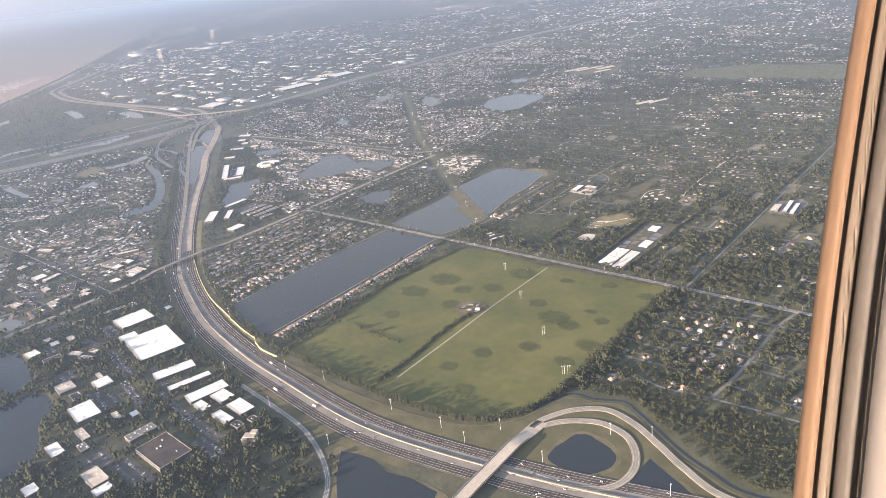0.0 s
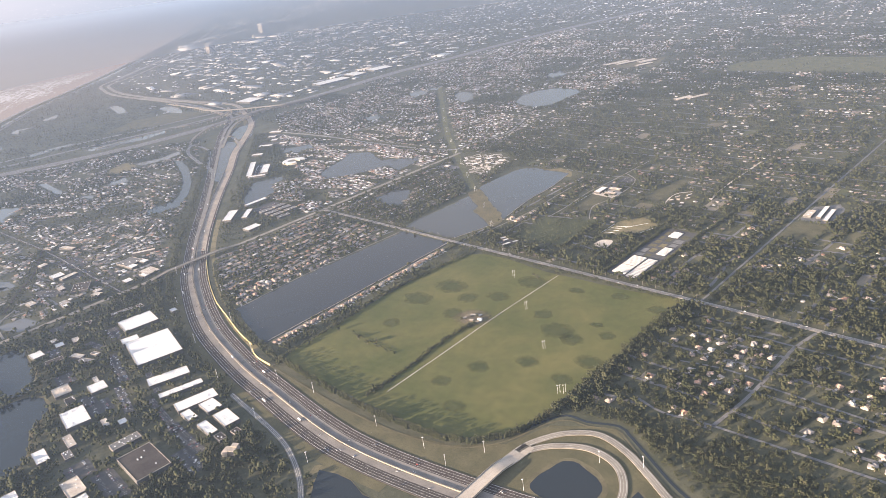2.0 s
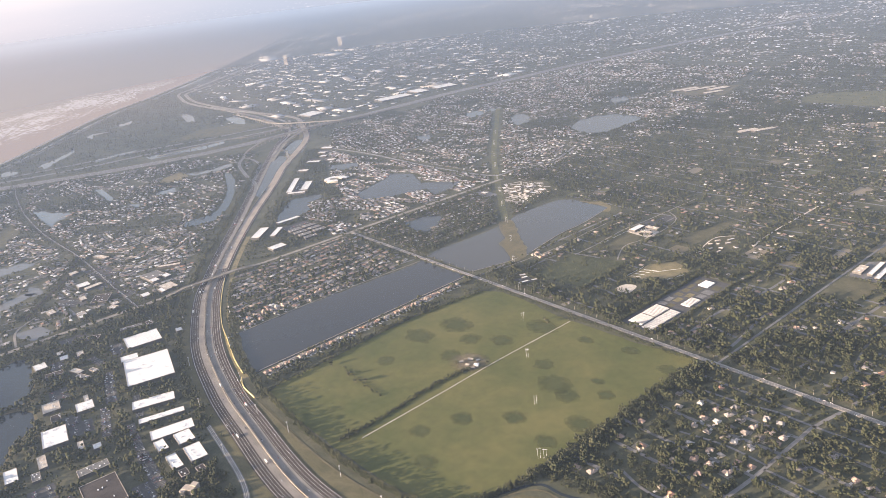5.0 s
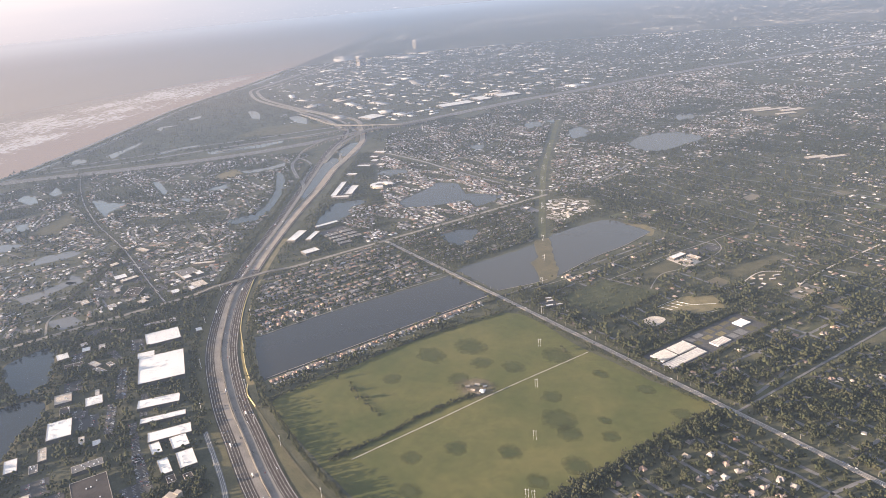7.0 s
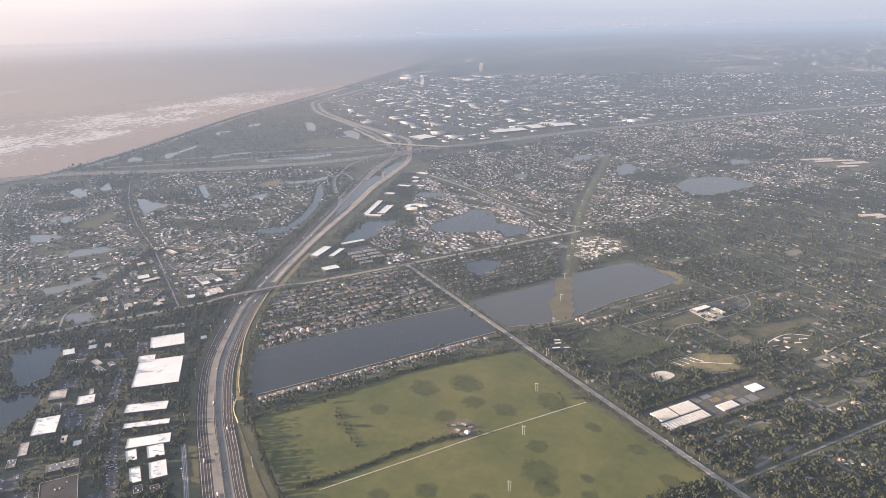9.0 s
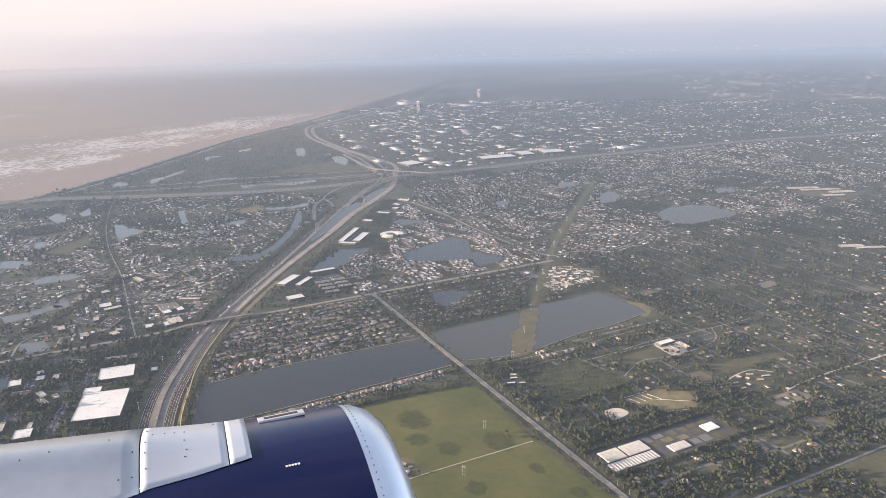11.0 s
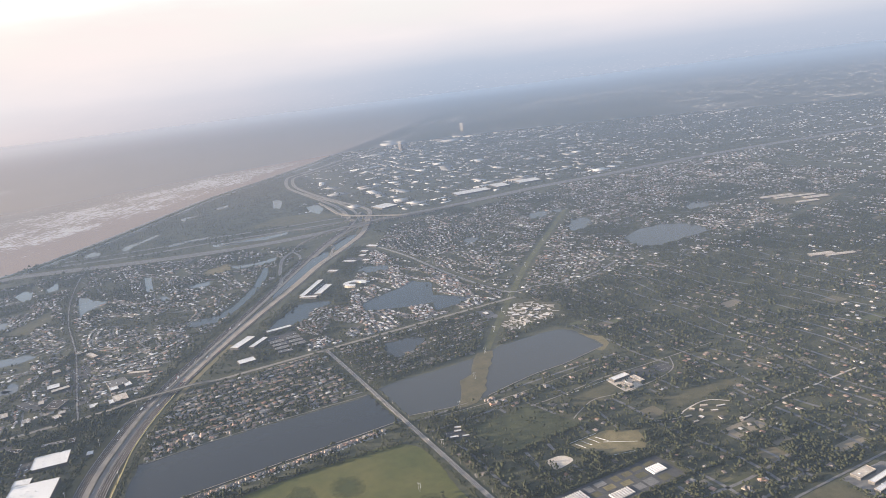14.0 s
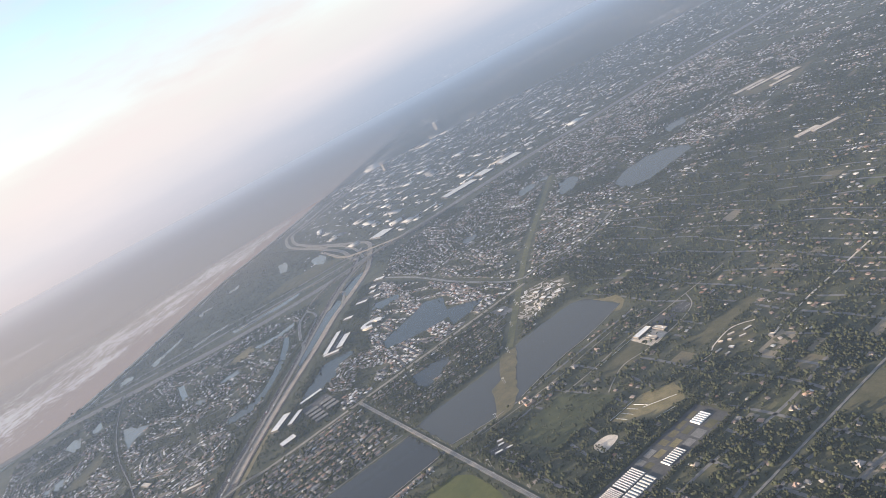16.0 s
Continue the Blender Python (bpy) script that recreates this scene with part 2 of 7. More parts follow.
M_FARHALL = palette("far_hall_walls", [(0.62, 0.61, 0.6), (0.3, 0.29, 0.28), (0.72, 0.71, 0.69), (0.5, 0.48, 0.45), (0.66, 0.6, 0.54)])
M_LANES = material("grey_lanes", (0.15, 0.137, 0.124), (0.225, 0.205, 0.185), 0.1, fine=0.25)
# Hall walls: shade on the dock sides is put into this dark grey
M_HALLWALL = material("shaded_wall_panels", (0.06, 0.058, 0.056), (0.11, 0.105, 0.1), 0.4, fine=0.15)
M_SAND = material("bare_sand", (0.36, 0.31, 0.26), (0.58, 0.52, 0.45), 0.12, fine=0.3)
M_LEAF = material("foliage", (0.038, 0.046, 0.022), (0.068, 0.072, 0.037), 0.02, island=0.2, fine=0.25, bump=0.2)
M_PALM = material("foliage_light", (0.048, 0.054, 0.028), (0.076, 0.078, 0.042), 0.03, island=0.2, fine=0.25, bump=0.2)
for leaf in (M_LEAF, M_PALM):
    tree_nodes = leaf.node_tree
    skin = tree_nodes.nodes["Principled BSDF"]
    glow, both = tree_nodes.nodes.new("ShaderNodeBsdfTranslucent"), tree_nodes.nodes.new("ShaderNodeMixShader")
    both.inputs[0].default_value = 0.4
    tree_nodes.links.new(skin.inputs["Base Color"].links[0].from_socket, glow.inputs["Color"])
    tree_nodes.links.new(skin.outputs[0], both.inputs[1])
    tree_nodes.links.new(glow.outputs[0], both.inputs[2])
    tree_nodes.links.new(both.outputs[0], tree_nodes.nodes["Material Output"].inputs["Surface"])
M_BARK = material("bark", (0.1, 0.08, 0.06), (0.17, 0.14, 0.1), 2.0, fine=0.3)
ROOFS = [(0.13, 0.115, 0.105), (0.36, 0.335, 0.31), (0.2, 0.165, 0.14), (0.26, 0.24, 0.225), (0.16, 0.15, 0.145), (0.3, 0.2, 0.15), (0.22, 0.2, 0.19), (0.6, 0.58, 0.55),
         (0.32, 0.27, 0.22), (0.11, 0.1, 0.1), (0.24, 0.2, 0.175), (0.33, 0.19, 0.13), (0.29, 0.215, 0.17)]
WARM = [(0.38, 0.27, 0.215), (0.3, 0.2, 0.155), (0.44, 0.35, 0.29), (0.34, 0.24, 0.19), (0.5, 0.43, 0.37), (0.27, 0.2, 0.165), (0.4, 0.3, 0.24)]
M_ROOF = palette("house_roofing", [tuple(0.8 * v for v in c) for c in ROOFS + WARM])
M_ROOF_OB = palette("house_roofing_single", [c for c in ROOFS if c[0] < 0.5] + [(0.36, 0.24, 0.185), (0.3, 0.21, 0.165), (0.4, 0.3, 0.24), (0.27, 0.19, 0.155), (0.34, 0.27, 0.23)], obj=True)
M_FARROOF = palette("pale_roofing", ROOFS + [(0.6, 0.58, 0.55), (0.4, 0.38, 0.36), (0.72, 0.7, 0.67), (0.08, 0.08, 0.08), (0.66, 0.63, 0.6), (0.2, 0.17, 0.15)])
M_CLOTH = material("shade_cloth", (0.34, 0.335, 0.33), (0.46, 0.455, 0.445), 0.4, fine=0.2)
M_METAL = material("galvanised_steel", (0.5, 0.5, 0.5), (0.68, 0.68, 0.68), 2.0, rough=0.5)


def patch_material(name, low, high):
    """Grass that thins out towards the rim of its patch."""
    m = material(name, low, high, 0.12, fine=0.3)
    nt = m.node_tree
    b, out = nt.nodes["Principled BSDF"], nt.nodes["Material Output"]
    tc, dist, n = nt.nodes.new("ShaderNodeTexCoord"), nt.nodes.new("ShaderNodeVectorMath"), node(nt, "ShaderNodeTexNoise", Scale=0.35, Detail=5.0)
    flat = nt.nodes.new("ShaderNodeVectorMath")
    flat.operation, dist.operation = "MULTIPLY", "DISTANCE"
    flat.inputs[1].default_value, dist.inputs[1].default_value = (1, 1, 0), (0.5, 0.5, 0)
    nt.links.new(tc.outputs["Generated"], flat.inputs[0])
    nt.links.new(flat.outputs[0], dist.inputs[0])
    nt.links.new(nt.nodes.new("ShaderNodeNewGeometry").outputs["Position"], n.inputs["Vector"])
    add = nt.nodes.new("ShaderNodeMath")
    add.operation = "MULTIPLY_ADD"
    add.inputs[1].default_value = 0.35
    nt.links.new(n.outputs[0], add.inputs[0])
    nt.links.new(dist.outputs["Value"], add.inputs[2])
    thin = ramp(nt, [(0.36, (0.75, 0.75, 0.75)), (0.68, (0, 0, 0))])
    nt.links.new(add.outputs[0], thin.inputs[0])
    mix, clear = nt.nodes.new("ShaderNodeMixShader"), nt.nodes.new("ShaderNodeBsdfTransparent")
    nt.links.new(thin.outputs[0], mix.inputs[0])
    nt.links.new(clear.outputs[0], mix.inputs[1])
    nt.links.new(b.outputs[0], mix.inputs[2])
    nt.links.new(mix.outputs[0], out.inputs["Surface"])
    return m


M_PATCH = patch_material("grass_ring", (0.046, 0.06, 0.019), (0.078, 0.084, 0.029))


def water_material(name, col, rough=0.12, waves=0.25):
    m = bpy.data.materials.new(name)
    m.use_nodes = True
    nt = m.node_tree
    b = nt.nodes["Principled BSDF"]
    b.inputs["Base Color"].default_value = (*col, 1)
    b.inputs["Roughness"].default_value, b.inputs["IOR"].default_value = rough, 1.33
    geo = nt.nodes.new("ShaderNodeNewGeometry")
    n = node(nt, "ShaderNodeTexNoise", Scale=0.9, Detail=5.0, Roughness=0.6)
    nt.links.new(geo.outputs["Position"], n.inputs["Vector"])
    bp = node(nt, "ShaderNodeBump", Strength=waves, Distance=0.03)
    nt.links.new(n.outputs[0], bp.inputs["Height"])
    nt.links.new(bp.outputs[0], b.inputs["Normal"])
    return m


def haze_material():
    """Haze painted on a flat sheet: almost clear near the camera's way, denser with distance."""
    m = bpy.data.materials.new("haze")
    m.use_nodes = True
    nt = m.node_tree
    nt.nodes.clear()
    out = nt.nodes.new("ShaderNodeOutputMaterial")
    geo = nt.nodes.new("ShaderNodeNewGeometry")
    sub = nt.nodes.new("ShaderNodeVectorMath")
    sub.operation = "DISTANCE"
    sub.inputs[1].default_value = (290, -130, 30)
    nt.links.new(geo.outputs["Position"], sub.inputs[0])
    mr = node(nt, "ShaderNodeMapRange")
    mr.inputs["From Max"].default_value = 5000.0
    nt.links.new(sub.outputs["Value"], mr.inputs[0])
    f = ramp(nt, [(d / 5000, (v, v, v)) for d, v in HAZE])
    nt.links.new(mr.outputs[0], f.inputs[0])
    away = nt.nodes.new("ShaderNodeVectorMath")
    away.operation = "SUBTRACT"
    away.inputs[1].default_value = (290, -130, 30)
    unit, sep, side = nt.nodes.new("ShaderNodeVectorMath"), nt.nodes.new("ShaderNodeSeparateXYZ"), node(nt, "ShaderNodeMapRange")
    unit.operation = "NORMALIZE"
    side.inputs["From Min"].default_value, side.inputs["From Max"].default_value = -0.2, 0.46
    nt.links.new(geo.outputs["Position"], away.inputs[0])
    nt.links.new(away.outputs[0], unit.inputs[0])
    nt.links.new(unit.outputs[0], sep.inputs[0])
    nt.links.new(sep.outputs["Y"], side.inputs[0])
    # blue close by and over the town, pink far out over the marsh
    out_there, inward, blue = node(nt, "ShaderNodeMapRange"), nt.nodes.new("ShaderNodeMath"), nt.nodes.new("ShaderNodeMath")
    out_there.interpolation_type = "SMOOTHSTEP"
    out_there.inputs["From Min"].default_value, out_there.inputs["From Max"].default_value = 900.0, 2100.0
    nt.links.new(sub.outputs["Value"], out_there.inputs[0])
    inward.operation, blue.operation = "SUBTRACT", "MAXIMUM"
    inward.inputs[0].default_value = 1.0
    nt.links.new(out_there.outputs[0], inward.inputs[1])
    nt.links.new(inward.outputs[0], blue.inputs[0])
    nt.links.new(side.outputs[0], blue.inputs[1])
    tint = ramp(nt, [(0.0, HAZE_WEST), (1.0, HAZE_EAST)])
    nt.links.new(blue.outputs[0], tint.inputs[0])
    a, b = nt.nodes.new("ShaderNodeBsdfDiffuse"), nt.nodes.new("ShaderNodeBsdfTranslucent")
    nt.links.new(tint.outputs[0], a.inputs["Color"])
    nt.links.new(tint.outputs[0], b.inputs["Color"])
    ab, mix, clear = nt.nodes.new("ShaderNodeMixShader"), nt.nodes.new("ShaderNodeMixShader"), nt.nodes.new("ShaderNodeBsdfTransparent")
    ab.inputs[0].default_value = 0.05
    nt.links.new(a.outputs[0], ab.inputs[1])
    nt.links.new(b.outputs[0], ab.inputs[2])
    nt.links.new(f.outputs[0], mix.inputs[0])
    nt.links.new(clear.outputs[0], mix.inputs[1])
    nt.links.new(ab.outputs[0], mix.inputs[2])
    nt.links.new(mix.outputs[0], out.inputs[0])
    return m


# Painted haze: opacity of the sheet by distance, then its two tints
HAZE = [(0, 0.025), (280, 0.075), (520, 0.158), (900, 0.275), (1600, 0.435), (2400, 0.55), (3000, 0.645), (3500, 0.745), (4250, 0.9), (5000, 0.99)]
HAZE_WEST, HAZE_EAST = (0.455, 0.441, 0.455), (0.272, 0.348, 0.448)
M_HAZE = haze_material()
M_WATER = water_material("lake_water", (0.031, 0.031, 0.03))
# Silty base; some of the reflected sky is put into its colour
M_SILT = water_material("silty_sky_water", (0.056, 0.055, 0.05))
# Ponds: the pale sky they mirror is put into this base colour
M_SKYPALE = water_material("sky_pale_water", (0.12, 0.115, 0.11), 0.06, 0.05)
M_POND = water_material("pond_water", (0.02, 0.026, 0.03))


# ---- building blocks ----
def put(name, bm, mat, parent=None, label=""):
    me = bpy.data.meshes.new(name)
    bm.to_mesh(me)
    bm.free()
    for m in mat if isinstance(mat, (list, tuple)) else [mat]:
        me.materials.append(m)
    ob = new(name, me)
    ob.parent = parent
    return tagged(ob, label)


part = put


def arrays(name, verts, faces, mats, index=None, soft=False):
    """A mesh object from an array of corners and one of triangles or quads."""
    me = bpy.data.meshes.new(name)
    verts, faces = np.asarray(verts, np.float32), np.asarray(faces, np.int32)
    k = faces.shape[1]
    me.vertices.add(len(verts))
    me.vertices.foreach_set("co", verts.ravel())
    me.loops.add(faces.size)
    me.loops.foreach_set("vertex_index", faces.ravel())
    me.polygons.add(len(faces))
    me.polygons.foreach_set("loop_start", np.arange(0, faces.size, k, dtype=np.int32))
    for m in mats:
        me.materials.append(m)
    if index is not None:
        me.polygons.foreach_set("material_index", np.asarray(index, np.int32))
    if soft:
        me.polygons.foreach_set("use_smooth", np.ones(len(faces), bool))
    me.update(calc_edges=True)
    return new(name, me)


def smooth(points, step=6.0, closed=False):
    """A Catmull-Rom line through the points."""
    p = np.array(points, float)
    n = len(p)
    out = []
    for i in range(n if closed else n - 1):
        a, b, c, d = (p[(i + k) % n] if closed else p[min(max(i + k, 0), n - 1)] for k in (-1, 0, 1, 2))
        for s in np.linspace(0, 1, max(2, int(np.linalg.norm(c - b) / step) + 1), endpoint=False):
            out.append(0.5 * (2 * b + (c - a) * s + (2 * a - 5 * b + 4 * c - d) * s ** 2 + (3 * b - a - 3 * c + d) * s ** 3))
    if not closed:
        out.append(p[-1])
    return np.array(out)


def ragged(points, step=4.0, amount=1.0, seed=1, straight=False):
    line = smooth(points, step, True)
    if straight:
        p = np.array(points, float)
        line = np.concatenate([a + (b - a) * np.linspace(0, 1, max(2, int(np.linalg.norm(b - a) / step)), endpoint=False)[:, None] for a, b in zip(p, np.roll(p, -1, 0))])
    return [(x + amount * noise.noise((x * 0.13, y * 0.13, seed)), y + amount * noise.noise((x * 0.13, y * 0.13, seed + 40))) for x, y in line]


def sheet(name, outline, z, mat, parent=None):
    bm = bmesh.new()
    f = bm.faces.new([bm.verts.new((x, y, z)) for x, y in outline])
    if f.normal.z < 0:
        f.normal_flip()
    bm.normal_update()
    if f.normal.z < 0:
        f.normal_flip()
    bmesh.ops.triangulate(bm, faces=[f])
    return put(name, bm, mat, parent)


def normals(line):
    d = np.gradient(line, axis=0)
    d /= np.linalg.norm(d, axis=1)[:, None] + 1e-9
    return np.stack([-d[:, 1], d[:, 0]], 1)


def ribbon_into(bm, line, width, z, offset=0.0, thick=0.0):
    """A strip along a line; z a number or one for each point; thick: its sides go down so far."""
    n = normals(line)
    zs = np.broadcast_to(z, len(line))
    a, b = line + n * (offset + width / 2), line + n * (offset - width / 2)
    va = [bm.verts.new((*p, h)) for p, h in zip(a, zs)]
    vb = [bm.verts.new((*p, h)) for p, h in zip(b, zs)]
    for i in range(len(line) - 1):
        bm.faces.new((va[i], vb[i], vb[i + 1], va[i + 1]))
    if thick:
        la = [bm.verts.new((*p, h - thick)) for p, h in zip(a, zs)]
        lb = [bm.verts.new((*p, h - thick)) for p, h in zip(b, zs)]
        for i in range(len(line) - 1):
            bm.faces.new((la[i], va[i], va[i + 1], la[i + 1]))
            bm.faces.new((vb[i], lb[i], lb[i + 1], vb[i + 1]))
            bm.faces.new((lb[i], la[i], la[i + 1], lb[i + 1]))


def ribbon(name, line, width, z, mat, parent=None, offset=0.0, thick=0.0):
    bm = bmesh.new()
    ribbon_into(bm, line, width, z, offset, thick)
    return put(name, bm, mat, parent)


def box_into(bm, x0, y0, z0, x1, y1, z1, turn=0.0, mi=0):
    cx, cy = (x0 + x1) / 2, (y0 + y1) / 2
    c, s = math.cos(turn), math.sin(turn)
    vs = []
    for z in (z0, z1):
        for x, y in ((x0, y0), (x1, y0), (x1, y1), (x0, y1)):
            vs.append(bm.verts.new((cx + (x - cx) * c - (y - cy) * s, cy + (x - cx) * s + (y - cy) * c, z)))
    for q in ((3, 2, 1, 0), (4, 5, 6, 7), (0, 1, 5, 4), (1, 2, 6, 5), (2, 3, 7, 6), (3, 0, 4, 7)):
        bm.faces.new([vs[i] for i in q]).material_index = mi


def structure(ob, label, category):
    return tagged(ob, label, category, kind="structure")


# ---- the plan: a raster of what covers the land ----
CELL, X0, Y0, NX, NY = 1.5, -2400.0, -520.0, 1900, 2100
USE = np.zeros((NY, NX), np.uint8)       # 0 free, 1 water, 2 paved, 3 pasture, 4 built, 5 marsh, 6 bare
GX, GY = np.meshgrid(X0 + (np.arange(NX) + 0.5) * CELL, Y0 + (np.arange(NY) + 0.5) * CELL)


def inside(poly, x, y):
    poly = np.array(poly, float)
    hit = np.zeros(np.shape(x), bool)
    for (ax, ay), (bx, by) in zip(poly, np.roll(poly, -1, 0)):
        if ay != by:
            hit ^= ((ay > y) != (by > y)) & (x < (bx - ax) * (y - ay) / (by - ay) + ax)
    return hit


def mark_poly(poly, code):
    p = np.array(poly, float)
    i0, i1 = np.clip(((p[:, 0].min() - X0) / CELL, (p[:, 0].max() - X0) / CELL + 2), 0, NX).astype(int)
    j0, j1 = np.clip(((p[:, 1].min() - Y0) / CELL, (p[:, 1].max() - Y0) / CELL + 2), 0, NY).astype(int)
    if i1 > i0 and j1 > j0:
        USE[j0:j1, i0:i1][inside(poly, GX[j0:j1, i0:i1], GY[j0:j1, i0:i1])] = code


def mark_line(line, width, code):
    n = normals(line)
    mark_poly(np.concatenate([line + n * width / 2, (line - n * width / 2)[::-1]]), code)


def use_at(x, y):
    i = np.clip(((np.asarray(x) - X0) / CELL).astype(int), 0, NX - 1)
    j = np.clip(((np.asarray(y) - Y0) / CELL).astype(int), 0, NY - 1)
    return USE[j, i]


FIELD = [(-64, -91), (-70, -48), (-73, 0), (-66, 69), (5, 71), (50, 73), (90, 74), (86, 14), (85, -29), (85, -53), (80, -71), (68, -84),
         (57, -89), (29, -92), (-14, -93)]
LAKES = {
    "long": [(-146, -71), (-147.5, -68), (-148, -10), (-144, 60), (-144, 75), (-140, 76.5), (-100, 76.5), (-95, 75), (-92.5, 0), (-90, -84), (-92, -86), (-112, -82)],
    "north": [(-149, 85), (-152, 100), (-150, 130), (-151, 158), (-158, 190), (-158, 206), (-156, 238), (-147, 245), (-106, 244), (-98, 204), (-97, 176), (-89, 135), (-91, 110), (-98, 84)],
    "bay": [(-341, 146), (-353, 172), (-359, 193), (-372, 213), (-352, 224), (-314, 208), (-296, 220), (-279, 231), (-270, 211), (-269, 189), (-293, 197), (-299, 173), (-311, 152), (-318, 141)],
    "office": [(-325, 48), (-349, 63), (-376, 86), (-388, 100), (-379, 122), (-366, 123), (-361, 106), (-334, 88), (-332, 72), (-321, 54)],
    "small": [(-226, 121), (-226, 141), (-215, 152), (-200, 138), (-193, 120), (-206, 116)],
    "far": [(-335, 457), (-352, 490), (-351, 522), (-333, 541), (-305, 544), (-284, 531), (-283, 497), (-279, 460), (-293, 444), (-312, 446)],
    "median": [(-484, 100), (-580, 171), (-561, 186), (-463, 118), (-422, 84)],
    "fork": [(-594, 200), (-642, 229), (-641, 254), (-602, 236), (-572, 211)],
    "loop": [(107, -89), (108, -82.5), (110.5, -74), (117, -71.3), (126.5, -73.5), (131.5, -77.5), (133.6, -82.5), (132, -88.5), (127, -94), (121.5, -96), (115, -96), (109, -95)],
    "works": [(-161, -202), (-153, -193), (-133, -195), (-124, -207), (-97, -220), (-93, -240), (-130, -250), (-160, -235)],
    "corner": [(-230, -186), (-225, -178), (-209, -180), (-184, -185), (-166, -195), (-170, -204), (-200, -210), (-222, -206)],
    "west_a": [(-625, -95), (-619, -85), (-597, -80), (-576, -65), (-561, -77), (-557, -87), (-536, -95), (-576, -96)],
    "west_b": [(-657, -20), (-653, -13), (-585, -17), (-576, -26)],
    "park_a": [(-1094, 249), (-1085, 262), (-1050, 258), (-1026, 251), (-977, 234), (-997, 226), (-1040, 238)],
    "park_b": [(-949, 273), (-949, 294), (-890, 287), (-851, 267), (-890, 262)],
    "park_c": [(-890, -35), (-911, -19), (-929, 3), (-969, 33), (-951, 32), (-908, 1), (-865, -28)],
    "park_d": [(-1072, 78), (-1085, 92), (-1071, 123), (-1064, 90), (-1028, 80)],
    "park_e": [(-1126, 146), (-1143, 182), (-1104, 165), (-1102, 146)],
    "park_f": [(-897, -84), (-912, -68), (-890, -59), (-869, -65), (-875, -82)],
    "park_g": [(-847, 29), (-850, 60), (-847, 92), (-838, 90), (-832, 58), (-827, 29)],
    "west_c": [(-707, -165), (-729, -155), (-715, -144), (-669, -145), (-668, -154)],
    "west_f": [(-712, -130), (-744, -116), (-697, -116), (-690, -127)],
    "west_g": [(-585, -175), (-582, -163), (-553, -165), (-555, -175)],
    "west_h": [(-576, -186), (-582, -179), (-562, -180), (-563, -185)],
    "west_d": [(-435, -176), (-445, -163), (-441, -140), (-427, -133), (-421, -145), (-423, -172)],
    "west_k": [(-383, -23), (-382, -15), (-360, -22), (-341, -33), (-339, -41)],
    "side_a": [(-781, 82), (-772, 120), (-758, 155), (-760, 190), (-743, 184), (-737, 149), (-758, 82)],
    "side_b": [(-617, 76), (-606, 106), (-614, 135), (-594, 129), (-590, 110), (-597, 80)],
    "court": [(-458, 185), (-472, 198), (-460, 212), (-453, 220), (-437, 212), (-440, 191)],
    "mid_a": [(-543, 467), (-536, 491), (-511, 474), (-513, 450)],
    "mid_b": [(-465, 480), (-456, 495), (-432, 486), (-408, 458), (-413, 442), (-438, 458)],
    "mid_c": [(-405, 616), (-398, 643), (-374, 625), (-377, 594)],
    "mid_d": [(-531, 496), (-523, 514), (-507, 498)],
    "mid_e": [(-496, 340), (-481, 353), (-462, 338), (-474, 330)],
    "west_i": [(-278, -177), (-276, -160), (-256, -156), (-254, -170), (-262, -176)],
    "west_j": [(-347, -193), (-348, -178), (-357, -156), (-349, -149), (-336, -169), (-327, -188)],
    "west_k": [(-371, -150), (-360, -144), (-344, -144), (-342, -152), (-352, -156)],
    "west_m": [(-527, -204), (-514, -184), (-500, -174), (-489, -188), (-496, -202)],
    "west_n": [(-549, -15), (-533, -3), (-521, -10), (-534, -17)],
    "west_o": [(-565, 18), (-567, 44), (-546, 39), (-549, 21)],
    "canal": [(-570, 107), (-558, 110), (-520, 98), (-477, 78), (-431, 50), (-397, 20), (-404, -7), (-420, -1), (-420, 25), (-442, 46), (-494, 76)],
}
ROW = smooth([(-86, 115), (-152, 170), (-251, 254), (-324, 318), (-400, 392), (-520, 510)], 10)
HWY_L = smooth([(300, -51), (230, -79), (150, -103), (93, -116.5), (24, -125), (-44.5, -118.5), (-91.5, -111.5), (-150.5, -96.7), (-220, -67), (-259, -43.5),
                (-304, -14.5), (-368, 29.5), (-467, 96), (-590, 178), (-649, 220), (-690, 255), (-738, 283)], 6)
HWY_R = smooth([(300, -41), (230, -69), (150, -93), (93, -106.5), (24, -115), (-47, -108.5), (-88, -102.5), (-145, -88), (-213, -60), (-253, -37),
                (-309, 0), (-384, 55), (-463, 117), (-523, 161), (-580, 211), (-634, 255), (-685, 284), (-746, 311)], 6)
HWY_W = smooth([(-860, -400), (-836, -211), (-822, -143), (-756, -4), (-712, 125), (-702, 236), (-712, 315), (-702, 399), (-705, 500), (-706, 610),
                (-693, 714), (-687, 832), (-660, 1028), (-611, 1263), (-540, 1600)], 12)
HWY_N = smooth([(-738, 285), (-765, 286), (-861, 305), (-1003, 312), (-1107, 312), (-1222, 317), (-1318, 338), (-1395, 366), (-1445, 423), (-1533, 517), (-1728, 723), (-1915, 880), (-2330, 1200)], 12)
HWY_N2 = smooth([(-730, 300), (-781, 327), (-838, 336), (-928, 329), (-1071, 324), (-1212, 330), (-1318, 353), (-1375, 375), (-1413, 427), (-1478, 506), (-1666, 698)], 12)
HWY_N3 = smooth([(-725, 290), (-816, 313), (-911, 323), (-1016, 317), (-1107, 316)], 12)
